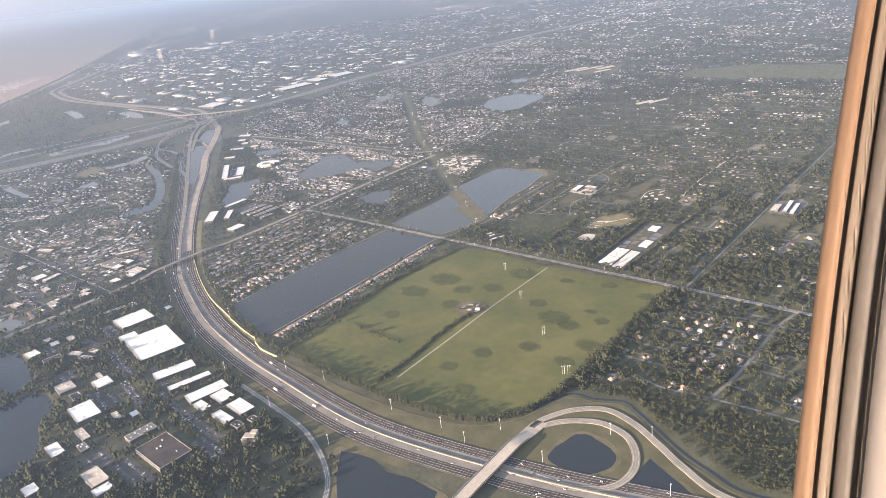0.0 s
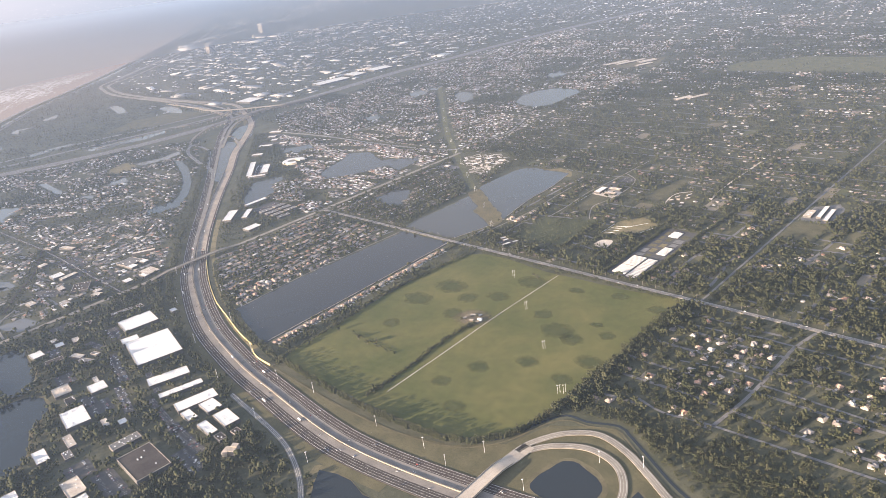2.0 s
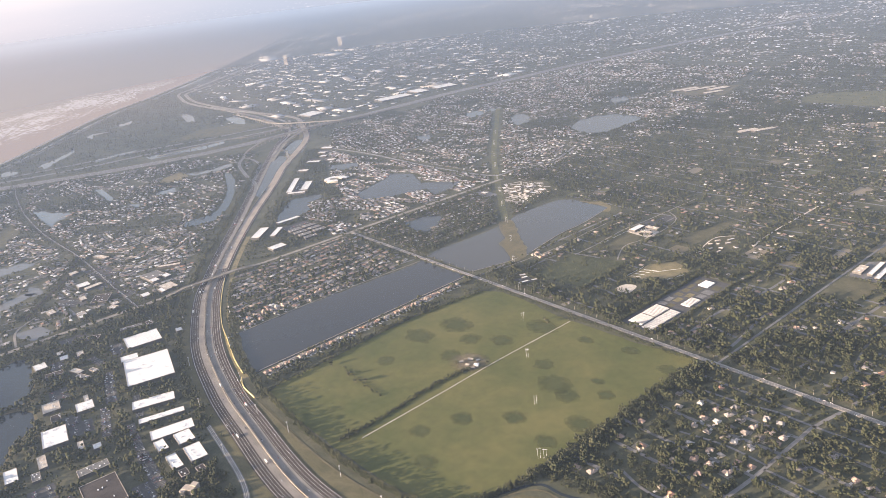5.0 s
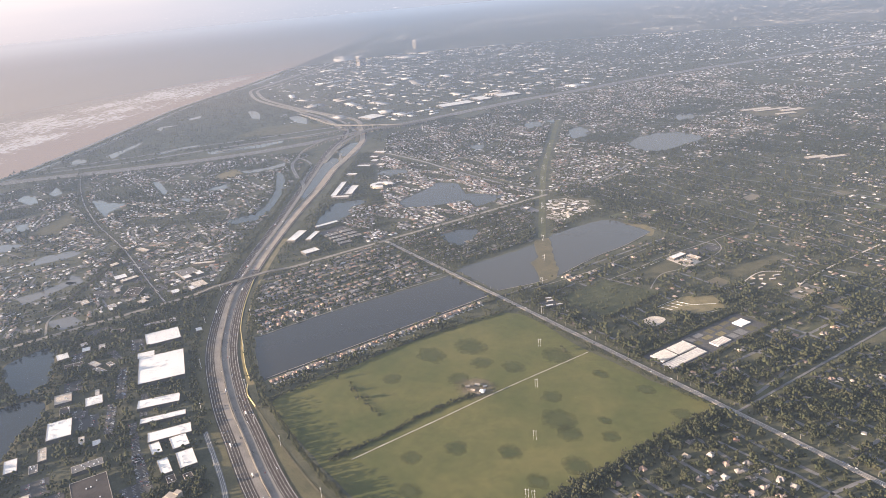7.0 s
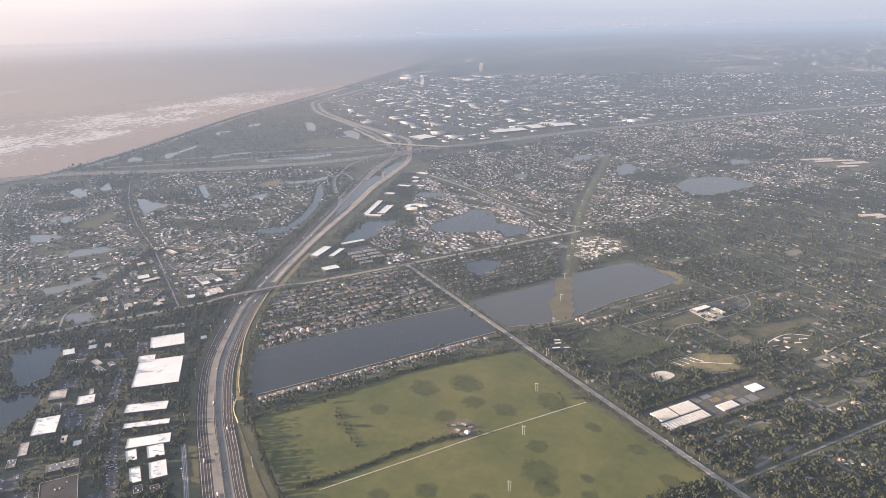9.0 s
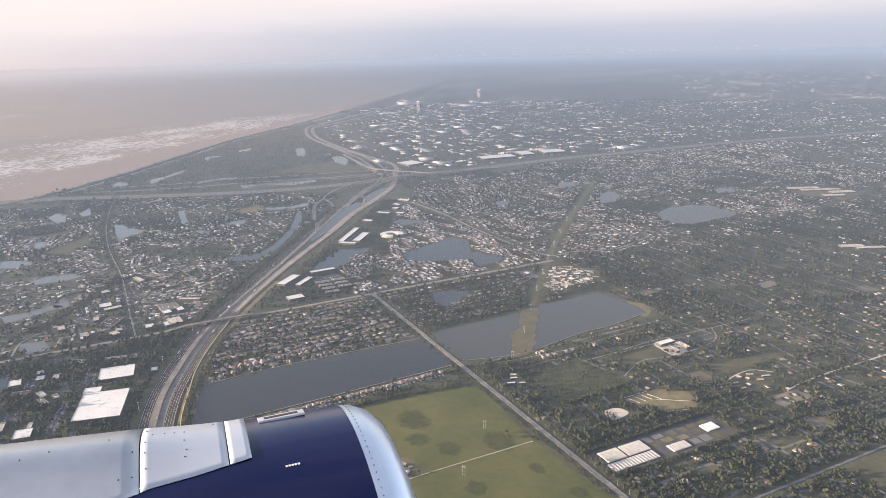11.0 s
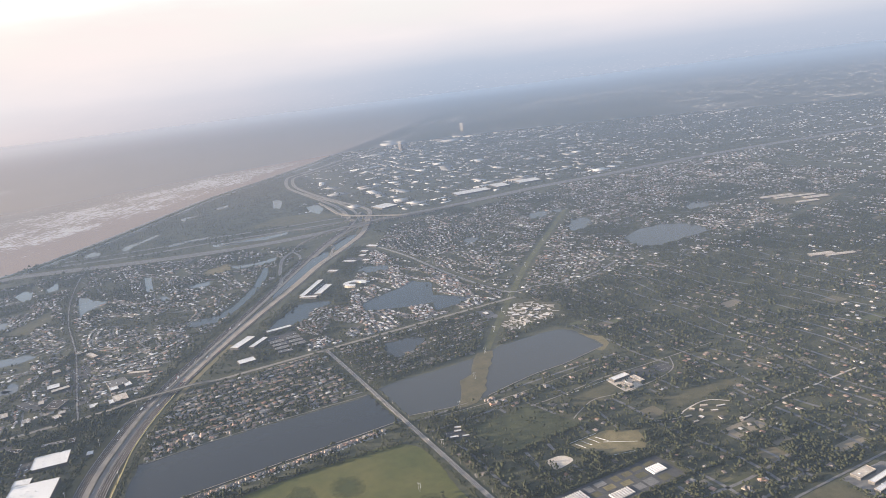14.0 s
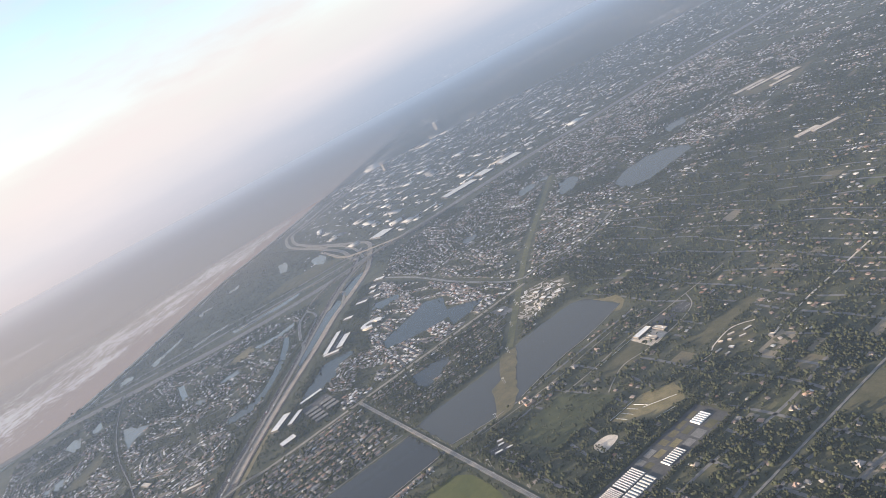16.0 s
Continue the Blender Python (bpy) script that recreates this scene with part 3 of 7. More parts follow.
FRONT = smooth([(-880, -140), (-846, 0), (-831, 96), (-808, 176), (-794, 243), (-770, 330)], 10)
FRONT2 = smooth([(-850, -120), (-810, -4), (-795, 89), (-770, 183), (-756, 249), (-745, 330)], 10)
RAMP_W = smooth([(-440, 82), (-480, 104), (-536, 118), (-592, 136), (-624, 157)], 6)
RAMP_W2 = smooth([(-624, 157), (-596, 158), (-565, 150), (-533, 131), (-500, 112)], 5)
RAMP_M = smooth([(-597, 184), (-616, 204), (-600, 206), (-581, 197), (-544, 181), (-528, 164)], 5)
ROAD_A = np.array([(x, 80.0) for x in range(-250, 700, 10)], float)
ROAD_B = np.array([(-249.0, y) for y in range(-420, 270, 8)], float)
ROAD_C = np.array([(95.0, y) for y in range(80, 900, 10)], float)
ROAD_D = smooth([(-556, 246), (-469, 253), (-367, 252), (-270, 261), (-262, 290), (-250, 333), (-268, 388)], 10)
ROAD_E = smooth([(-800, -80), (-728, -92), (-624, -103), (-517, -106), (-408, -101), (-297, -102), (-250, -102)], 8)
LOOP = smooth([(93, -112), (92, -86), (97, -73), (106, -65), (117, -61), (130, -64), (139, -74), (142, -86), (138, -97), (126, -104), (110, -106)], 2.5)
RAMP_E = smooth([(91, -100), (91, -78), (96, -65), (103, -56.5), (114, -51), (129, -54.5), (144, -62.5), (157, -70), (176, -78), (200, -75), (230, -64), (300, -36)], 3)
CANAL = smooth([(72, -84), (80, -76), (88, -56), (94, -47), (104, -46), (117, -41), (124, -44), (136, -51), (153, -61), (167, -66.5), (186, -71), (230, -58)], 4)
# curving streets of the western estates, and the wooded road past the mall
CRESCENTS = [smooth(p, 4) for p in (
    [(-520, -99), (-519, -80), (-508, -59), (-489, -44)], [(-503, -8), (-484, 6), (-454, 14), (-434, 8), (-416, -4), (-412, -18)], [(-473, -79), (-453, -85), (-423, -86), (-403, -79), (-385, -62)],
    [(-459, -67), (-440, -68), (-426, -65), (-427, -52)], [(-395, -46), (-403, -38), (-395, -24), (-393, -11)], [(-378, -80), (-360, -66), (-369, -50), (-359, -40)],
    [(-567, -82), (-567, -58), (-532, -39), (-539, -14)], [(-349, -89), (-339, -73), (-342, -54), (-350, -34), (-367, -16)], [(-488, -169), (-493, -149), (-475, -130), (-451, -113)], [(-384, -149), (-387, -132), (-391, -118)])]
WOOD_ROAD = smooth([(-408, -101), (-395, -109), (-361, -124), (-325, -150), (-296, -168)], 5)
POND_ROAD = smooth([(-253, -181), (-278, -177), (-290, -168), (-297, -159)], 4)
MARSH_EDGE = [(-700, -520), (-828, -211), (-971, -66), (-1272, 162), (-1430, 320), (-1664, 534), (-2056, 861), (-2801, 1446), (-3230, 1790)]

mark_poly(FIELD, 3)
mark_poly(MARSH_EDGE + [(-9000, 1700), (-9000, -520)], 5)
for outline in LAKES.values():
    mark_poly(outline, 1)
mark_line(ROW, 13, 6)
for line, w in ((HWY_L, 16), (HWY_R, 17), (HWY_W, 34), (HWY_N, 24), (HWY_N2, 14), (FRONT, 8), (FRONT2, 8), (HWY_N3, 10), (RAMP_W2, 6), (RAMP_W, 8), (ROAD_A, 8), (ROAD_B, 8),
                (ROAD_C, 4), (ROAD_E, 7), (ROAD_D, 5), (LOOP, 8), (RAMP_E, 8), (CANAL, 6)):
    mark_line(line, w, 2)
for line in CRESCENTS:
    mark_line(line, 3, 2)
mark_line(WOOD_ROAD, 6, 2), mark_line(POND_ROAD, 4, 2)
mark_poly([(-60, -94), (-20, -100), (30, -99), (60, -92), (80, -76), (92, -100), (92, -112), (24, -112), (-50, -106)], 6)
mark_poly([(92, -108), (92, -76), (103, -56), (116, -48), (134, -52), (170, -72), (170, -100), (140, -112)], 6)
mark_line(HWY_L + normals(HWY_L) * 11, 12, 6)
mark_line(HWY_R - normals(HWY_R) * 9, 6, 6)

# ---- ground ----
bm = bmesh.new()
bmesh.ops.create_grid(bm, x_segments=60, y_segments=60, size=9000)
ground = structure(put("ground", bm, M_GROUND), "flat green and brown suburban land to the horizon", "ground")

sheet_ob = sheet("marsh", [(-700, -3000), *MARSH_EDGE[1:], (-3560, 1720), (-3900, 1665), (-4300, 1690), (-4900, 1640), (-6000, 1800), (-8800, 1500), (-8900, -3000)], 0.05, M_MARSH)
structure(sheet_ob, "pale brown sawgrass marsh streaked with open water", "marsh")
sheet_ob = sheet("pasture", ragged(FIELD, 5, 1.2), 0.06, M_FIELD)
structure(sheet_ob, "green pasture field with darker grass rings", "field")
for name, outline in LAKES.items():
    ob = sheet("lake", ragged(outline, 4, 1.6, len(name), name[:4] in ("west", "park", "side") or name in ("north", "far", "bay", "court")), 0.1, M_POND if name in ("loop", "works", "corner") else M_SILT if name == "north" else M_SKYPALE if name[:4] in ("west", "park", "side") else M_WATER)
    structure(ob, "calm dark grey-blue lake among houses", "lake")
for name in ("loop", "works", "corner"):
    p = np.array(LAKES[name], float)
    mid = p.mean(0)
    bank = mid + (p - mid) * (1 + 2.2 / np.linalg.norm(p - mid, axis=1))[:, None]
    structure(sheet("shore", ragged(bank, 3, 0.8, 5), 0.07, M_CAUSE), "tan bare bank of a pond", "shore")
ob = ribbon("canal", CANAL, 1.4, 0.1, M_POND)
structure(ob, "narrow dark drainage canal along the pasture", "canal")
structure(sheet("bare_field", ragged([(-615, 43), (-637, 74), (-603, 74), (-592, 48)], 4, 1.6, 4), 0.08, M_DRY), "tan dry grass field among the estates", "field")
mark_poly([(-615, 43), (-637, 74), (-603, 74), (-592, 48)], 6)
structure(sheet("bare_field", ragged([(-531, -167), (-587, -127), (-555, -119), (-514, -147)], 4, 1.6, 4), 0.08, M_CLEAR), "dull olive open grass among the estates", "field")
mark_poly([(-531, -167), (-587, -127), (-555, -119), (-514, -147)], 6)
CAUSE = [(-84, 112), (-102, 123), (-123, 135), (-126, 144), (-150, 160), (-158, 168), (-154, 178), (-138, 168), (-120, 154), (-98, 140), (-86, 126)]
structure(sheet("causeway", ragged(CAUSE, 2.5, 1.6, 8, True), 0.2, M_CAUSE), "tan grassy causeway through the lake under the power line", "causeway")
structure(ribbon("grass_corridor", ROW[10:], 6.0, 0.14, M_STRIP), "dull grass strip under the power line", "grass")
# one flat sheet that stands in for the haze of the distance
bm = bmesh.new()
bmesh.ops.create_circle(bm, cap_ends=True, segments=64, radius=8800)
haze = structure(put("haze_layer", bm, M_HAZE), "flat sheet painted as bluish haze over the land", "haze")
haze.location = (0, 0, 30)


# ---- roads ----
def roadway(name, line, width, z, mat, label, lanes=0, thick=0.3):
    ob = structure(ribbon(name, line, width, z, mat, thick=thick), label, "road")
    if lanes:
        bm = bmesh.new()
        for k in range(lanes + 1):
            off = -width / 2 + 0.6 + k * (width - 1.2) / lanes
            ribbon_into(bm, line, 0.2 if k in (0, lanes) else 0.11, np.asarray(z) + 0.03, off)
        put("lane_lines", bm, M_LINE, ob)
    return ob


south = roadway("highway", HWY_L, 9.4, 0.3, M_ASPHALT, "dark asphalt motorway carriageway with many lanes", 6)
north = roadway("highway", HWY_R, 9.8, 0.3, M_BROWNTOP, "worn asphalt motorway carriageway with pale express lanes", 6)
ribbon("express_lanes", HWY_L, 3.6, 0.34, M_LANES, south, -2.7)
ribbon("express_lanes", HWY_R, 4.0, 0.34, M_LANES, north, 2.6)
ribbon("worn_lanes", HWY_R[int(len(HWY_R) * 0.5):], 7.4, 0.35, M_WORN, north, 0.8)
for line, off in ((HWY_L, -5.0), (HWY_R, 5.1)):
    ob = structure(ribbon("barrier", line[:int(len(line) * 0.7)], 0.3, 0.95, M_CONCRETE, offset=off, thick=0.7), "pale concrete median barrier of the motorway", "barrier")
roadway("highway", HWY_W, 20.0, 0.25, M_STREET, "pale wide motorway across the suburbs", 10)
for ob_off in (-7, 7):
    ob = ribbon("frontage_verge", HWY_W, 3.0, 0.29, M_VERGE, offset=ob_off * 1.9)
    structure(ob, "grass strip beside the motorway", "verge")
roadway("highway", HWY_N, 7.0, 0.6, M_CONCRETE, "pale motorway running along the marsh", 4)
roadway("highway", HWY_N2, 7.0, 0.62, M_CONCRETE, "pale motorway carriageway along the marsh", 3)
roadway("ramp", HWY_N3, 4.5, 0.66, M_CONCRETE, "pale motorway connecting ramp", 2)
roadway("road", FRONT, 5.0, 0.3, M_STREET, "grey service road beside the motorway", 2)
roadway("road", FRONT2, 7.0, 0.3, M_STREET, "grey motorway collector road", 3)
roadway("ramp", RAMP_W2, 3.0, 0.42, M_STREET, "grey looping exit ramp", 1)
roadway("ramp", RAMP_M, 3.0, 0.42, M_CONCRETE, "pale looping exit ramp between the carriageways", 1)
roadway("ramp", RAMP_W, 4.0, 0.4, M_STREET, "grey exit ramp curving to the motorway", 2)
roadway("road", ROAD_A, 2.9, 0.3, M_LANES, "straight grey divided road past the pasture", 2)
roadway("road", ROAD_C, 1.3, 0.2, M_STREET, "narrow straight lane between wooded lots")
roadway("road", ROAD_D, 3.0, 0.26, M_STREET, "grey two-lane road between housing estates", 2)
roadway("road", ROAD_E, 2.0, 0.22, M_BROWNTOP, "grey tree-lined road through the western estates", 2)
for line in CRESCENTS:
    roadway("road", line, 1.7, 0.2, M_CONCRETE, "pale curving residential street")
roadway("road", WOOD_ROAD, 1.8, 0.2, M_BROWNTOP, "dark curving road between trees")
roadway("road", POND_ROAD, 1.6, 0.2, M_CONCRETE, "pale curving drive beside a pond")
SOUTH_ROAD = smooth([(-60, -128), (-11, -134), (11, -140), (31, -150), (45, -163), (60, -190)], 4)
roadway("ramp", SOUTH_ROAD, 2.6, 0.24, M_STREET, "grey slip road leaving the motorway", 2)
mark_line(SOUTH_ROAD, 5, 2)
SERVICE = smooth([(-66, -99.5), (-8, -102), (34, -100.5), (66, -93), (82, -78), (90, -57), (97, -49.5), (106, -48.5), (117, -44), (124, -47), (135, -54), (152, -64), (166, -69.5), (186, -74), (230, -61)], 4)
structure(ribbon("track", SERVICE, 0.9, 0.16, M_CAUSE), "pale sandy service track along the canal", "track")
structure(sheet("verge", [(-62, -98), (-8, -101), (34, -100), (64, -93), (84, -78), (92, -57), (106, -48.5), (117, -44), (135, -54), (152, -64), (186, -74), (260, -54), (260, -64),
                          (150, -100), (93, -113), (24, -120), (-50, -113), (-91, -107)], 0.045, M_VERGE), "olive mown grass verge inside the ramp loop", "verge")
roadway("ramp", RAMP_E, 3.4, 0.5, M_CONCRETE, "pale curved motorway ramp", 2)
roadway("ramp", LOOP, 3.4, 0.45, M_CONCRETE, "pale concrete loop ramp round a pond", 2)
for outline in ([(28, -138), (37, -135), (45, -134.4), (56, -137), (69, -134.7), (82, -135), (84, -140), (78, -156), (51, -162), (38, -150)], [(144, -71.7), (149, -74.8), (155, -77.2), (168, -83.5), (158, -92), (149, -95.6), (143.4, -88.6), (143.7, -80.3)]):
    mark_poly(outline, 1)
    p = np.array(outline, float)
    mid = p.mean(0)
    structure(sheet("shore", ragged(mid + (p - mid) * 1.13, 3, 0.9, 6), 0.07, M_CAUSE), "tan bare bank of a pond", "shore")
    structure(sheet("lake", ragged(outline, 2, 0.5, 3, True), 0.1, M_POND), "small dark pond beside the motorway", "pond")


def bridge(name, line, width, top, label, mat, spacing=3, rails=True):
    """An elevated deck with side rails on piers; top: the height of each point."""
    root = structure(ribbon(name, line, width, top, mat, thick=0.45), label, "bridge")
    n = normals(line)
    up = np.nonzero(np.asarray(top) > 0.8)[0]
    span = slice(up[0], up[-1] + 1)
    for side in (1, -1):
        bm = bmesh.new()
        ribbon_into(bm, line[span], 0.2, np.asarray(top)[span] + 0.3, side * (width / 2 - 0.1), 0.3)
        put("parapet", bm, M_CONCRETE, root)
    for i in range(spacing, len(line) - 1, spacing):
        if top[i] < 1.4:
            continue
        bm = bmesh.new()
        box_into(bm, line[i][0] - 0.35, line[i][1] - 0.35, 0, line[i][0] + 0.35, line[i][1] + 0.35, top[i] - 0.7)
        turn = math.atan2(n[i][1], n[i][0])
        box_into(bm, line[i][0] - width * 0.45, line[i][1] - 0.4, top[i] - 0.75, line[i][0] + width * 0.45, line[i][1] + 0.4, top[i] - 0.44, turn)
        put("pier", bm, M_CONCRETE, root)
    return root


def hump(line, height, flat=0.4, base=0.3):
    s = np.linspace(-1, 1, len(line))
    return base + height * np.clip((1 - abs(s)) / (1 - flat), 0, 1)


over = np.array([(-249.0, y) for y in np.arange(-420, 262, 6.0)])
z = 0.3 + 2.0 * np.clip((40 - abs(over[:, 1] + 44)) / 18, 0, 1)
ob = bridge("road_bridge", over, 3.6, z, "grey road that crosses the motorway on a bridge", M_CONCRETE, 2)
loop_over = smooth([(93, -74), (92.5, -92), (93, -112), (94, -136), (97, -170)], 4)
bridge("road_bridge", loop_over, 6.0, 0.5 + 1.8 * np.clip((34 - abs(loop_over[:, 1] + 116)) / 12, 0, 1), "pale concrete bridge over the motorway with slender parapets", M_DECK, 3)
for pts, top, width, lab in (([(-971, 302), (-873, 289), (-796, 281), (-763, 287), (-734, 304), (-711, 322), (-683, 350), (-686, 400), (-694, 460)], 5.0, 4.2, "pale curved upper motorway flyover on white piers"),
                             ([(-764, 91), (-757, 129), (-746, 159), (-743, 192), (-728, 222), (-729, 257), (-743, 278), (-765, 300), (-800, 318)], 3.6, 4.0, "pale curved motorway flyover on white piers"),
                             ([(-624, 157), (-644, 170), (-663, 192), (-679, 222), (-687, 259), (-692, 296), (-683, 344), (-686, 400)], 4.2, 3.8, "pale slender motorway flyover on white piers"),
                             ([(-564, 167), (-634, 222), (-666, 255), (-690, 294), (-695, 327), (-696, 370), (-698, 420)], 3.0, 4.4, "pale low motorway flyover on white piers")):
    fly = smooth(pts, 9)
    bridge("flyover", fly, width, hump(fly, top), lab, M_CONCRETE, 1)

# the noise wall above the lake; yellow sunlight is put into its colour
M_YELLOW = material("sunlit_yellow", (0.5, 0.4, 0.18), (0.6, 0.49, 0.24), 0.4, fine=0.15)
for ends in (((-245, -37), (-206, -57), (-171, -72), (-144, -80), (-116, -88), (-96, -92)), ((-91, -95), (-81, -98.6), (-66, -99.4))):
    structure(ribbon("noise_wall", smooth(ends, 4), 0.4, 0.8 if len(ends) > 3 else 1.1, M_YELLOW, thick=0.8 if len(ends) > 3 else 1.1), "noise wall along the motorway, painted sunlit yellow", "wall")


for ends in (((-91.4, -84), (-93.6, 0), (-96, 75)), ((-147, -68), (-149.3, -10), (-145.5, 75)), ((-98.5, 84), (-91, 110), (-89.5, 122)), ((-90, 137), (-97.5, 176), (-98.5, 204), (-105, 240))):
    structure(ribbon("seawall", smooth(ends, 5), 0.55, 0.32, M_CONCRETE, thick=0.3), "pale concrete seawall along the lake shore", "seawall")
hedge_verge = HWY_R[(HWY_R[:, 0] < -62) & (HWY_R[:, 0] > -330)]
structure(ribbon("verge", hedge_verge, 4.0, 0.1, M_DRY, offset=-8.6), "yellowish grass verge below the noise wall", "verge")
structure(ribbon("verge", HWY_L[(HWY_L[:, 0] < 60) & (HWY_L[:, 0] > -420)], 5.0, 0.08, M_VERGE, offset=7.4), "dull green motorway verge", "verge")
structure(ribbon("verge", HWY_R[HWY_R[:, 0] < -300], 6.0, 0.09, M_DRY, offset=8.0), "yellow grass strip between the carriageways", "verge")

# ---- the pasture ----
PATCHES = [(-44, 25, 9), (-51, 2, 8), (-24, 18, 6), (-9, 28, 6), (29, 24, 5), (46, 13, 8), (57, 9, 6), (51, -20, 5), (33, -38, 5), (25, -58, 5), (46, -70, 5),
           (75, -24, 5), (72, 22, 4), (81, 60, 5), (53, 64, 4), (28, 58, 4), (-2, 55, 8), (-19, -2, 6), (78, -4, 6), (-43, -30, 5), (60, 29, 3)]
for x, y, r in PATCHES:
    ring = [(x + 1.35 * r * math.cos(a) * random.uniform(0.8, 1.15), y + 1.35 * r * 0.8 * math.sin(a) * random.uniform(0.8, 1.15)) for a in np.linspace(0, 2 * math.pi, 14, endpoint=False)]
    ob = sheet("grass_patch", ragged(ring, 1.2, 1.6, x), 0.11, M_PATCH)
    tagged(ob, "darker ring of rank grass in the pasture", "grass", kind="stuff")
structure(ribbon("track", smooth([(9, -80), (7.5, -30), (6, 10), (6, 70)], 5), 0.45, 0.14, M_SAND), "straight pale farm track across the pasture", "track")
yard = sheet("yard", ragged([(-14, -9), (-13, 8), (5, 9), (7, -8)], 2, 2.5), 0.13, patch_material("bare_yard", (0.15, 0.12, 0.078), (0.24, 0.195, 0.14)))
structure(yard, "bare sandy farmyard in the pasture", "yard")


# ---- marsh water ----
rng = np.random.default_rng(5)
vs, fs = [], []
for k in range(46):
    p = np.array((-828, -211)) + np.array((-0.753, 0.658)) * rng.uniform(700, 1900) + np.array((-0.658, -0.753)) * rng.normal(1000, 110)
    r, a = rng.uniform(5, 22), 2.45 + rng.normal(0, 0.3)
    n, base = 9, len(vs)
    for t in np.linspace(0, 2 * math.pi, n, endpoint=False):
        q = r * rng.uniform(0.4, 1.25) * np.array([math.cos(t) * 2.0, math.sin(t) * 0.9])
        vs.append((p[0] + q[0] * math.cos(a) - q[1] * math.sin(a), p[1] + q[0] * math.sin(a) + q[1] * math.cos(a), 0.1 + 0.0004 * k))
    fs += [(base, base + i, base + i + 1) for i in range(1, n - 1)]
# Pool colour: sky reflection put into a pale, fairly rough base
M_SLOUGH = material("slough", (0.43, 0.39, 0.36), (0.62, 0.57, 0.54), 0.02, rough=0.4)
ob = arrays("marsh_pools", vs, fs, [M_SLOUGH])
tagged(ob, "pools scattered across the marsh, painted pale like reflected sky", "pools", kind="stuff")
EDGE_LINE = smooth(MARSH_EDGE[:-1], 30)
structure(ribbon("levee", EDGE_LINE, 7, 0.4, M_TUFT, thick=0.3), "dark grassy levee along the marsh", "levee")
structure(ribbon("levee_canal", EDGE_LINE, 5, 0.12, M_WATER, offset=9), "straight canal beside the levee", "canal")

# the canal that follows the marsh, and the road on its bank
bank = smooth(MARSH_EDGE[1:], 40)
structure(ribbon("canal", bank - normals(bank) * 14, 9, 0.12, M_SILT), "long straight pale canal along the marsh", "canal")
structure(ribbon("track", bank - normals(bank) * 24, 5, 0.3, M_STREET), "pale gravel road on the bank of the marsh", "track")
shoulder = HWY_N[HWY_N[:, 0] < -1430]
structure(ribbon("shoulder", shoulder, 17, 0.5, M_STREET), "pale wide shoulder of the motorway by the marsh", "shoulder")


# ---- large buildings ----
def warehouse(x, y, length, depth, degrees, height=2.2, label="large white flat-roofed warehouse", roof=None, units=6, docks=True):
    """A flat-roofed hall: length along its own x. Walls, roof, parapet, roof units and dock doors."""
    root = new("warehouse")
    root.empty_display_size = 1
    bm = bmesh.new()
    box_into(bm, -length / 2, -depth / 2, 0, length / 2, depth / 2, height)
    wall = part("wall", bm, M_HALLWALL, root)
    bm = bmesh.new()
    box_into(bm, -length / 2 + 0.2, -depth / 2 + 0.2, height, length / 2 - 0.2, depth / 2 - 0.2, height + 0.08)
    deck = part("roof", bm, roof or M_ROOFWHITE, root)
    bm = bmesh.new()
    for a, b, c, d in ((-length / 2, -depth / 2, length / 2, -depth / 2 + 0.2), (-length / 2, depth / 2 - 0.2, length / 2, depth / 2),
                       (-length / 2, -depth / 2 + 0.2, -length / 2 + 0.2, depth / 2 - 0.2), (length / 2 - 0.2, -depth / 2 + 0.2, length / 2, depth / 2 - 0.2)):
        box_into(bm, a, b, height, c, d, height + 0.22)
    part("parapet", bm, M_WALL, root)
    r = random.Random(int(x * 7 + y))
    for _ in range(units):
        ux, uy, w = r.uniform(-0.42, 0.42) * length, r.uniform(-0.4, 0.4) * depth, r.uniform(0.25, 0.5)
        bm = bmesh.new()
        box_into(bm, ux - w, uy - w * 0.6, height + 0.08, ux + w, uy + w * 0.6, height + 0.08 + w * 0.7)
        part("roof_unit", bm, M_METAL, deck)
    if docks:
        for k in range(int(length / 2.4)):
            dx = -length / 2 + 1.6 + k * 2.4
            bm = bmesh.new()
            box_into(bm, dx - 0.55, -depth / 2 - 0.06, 0.25, dx + 0.55, -depth / 2 + 0.02, height * 0.6)
            part("dock_door", bm, M_STREET, wall)
    root.matrix_basis = pose(x, y, 0, 0, 0, degrees)
    c, s = math.cos(radians(degrees)), math.sin(radians(degrees))
    mark_poly([(x + a * c - b * s, y + a * s + b * c) for a, b in ((-length / 2 - 1, -depth / 2 - 2), (length / 2 + 1, -depth / 2 - 2), (length / 2 + 1, depth / 2 + 2), (-length / 2 - 1, depth / 2 + 2))], 4)
    return tagged(root, label, "warehouse", "flat-roofed halls")


M_TAR = material("yard_tarmac", (0.05, 0.05, 0.052), (0.085, 0.083, 0.08), 0.3, fine=0.3)


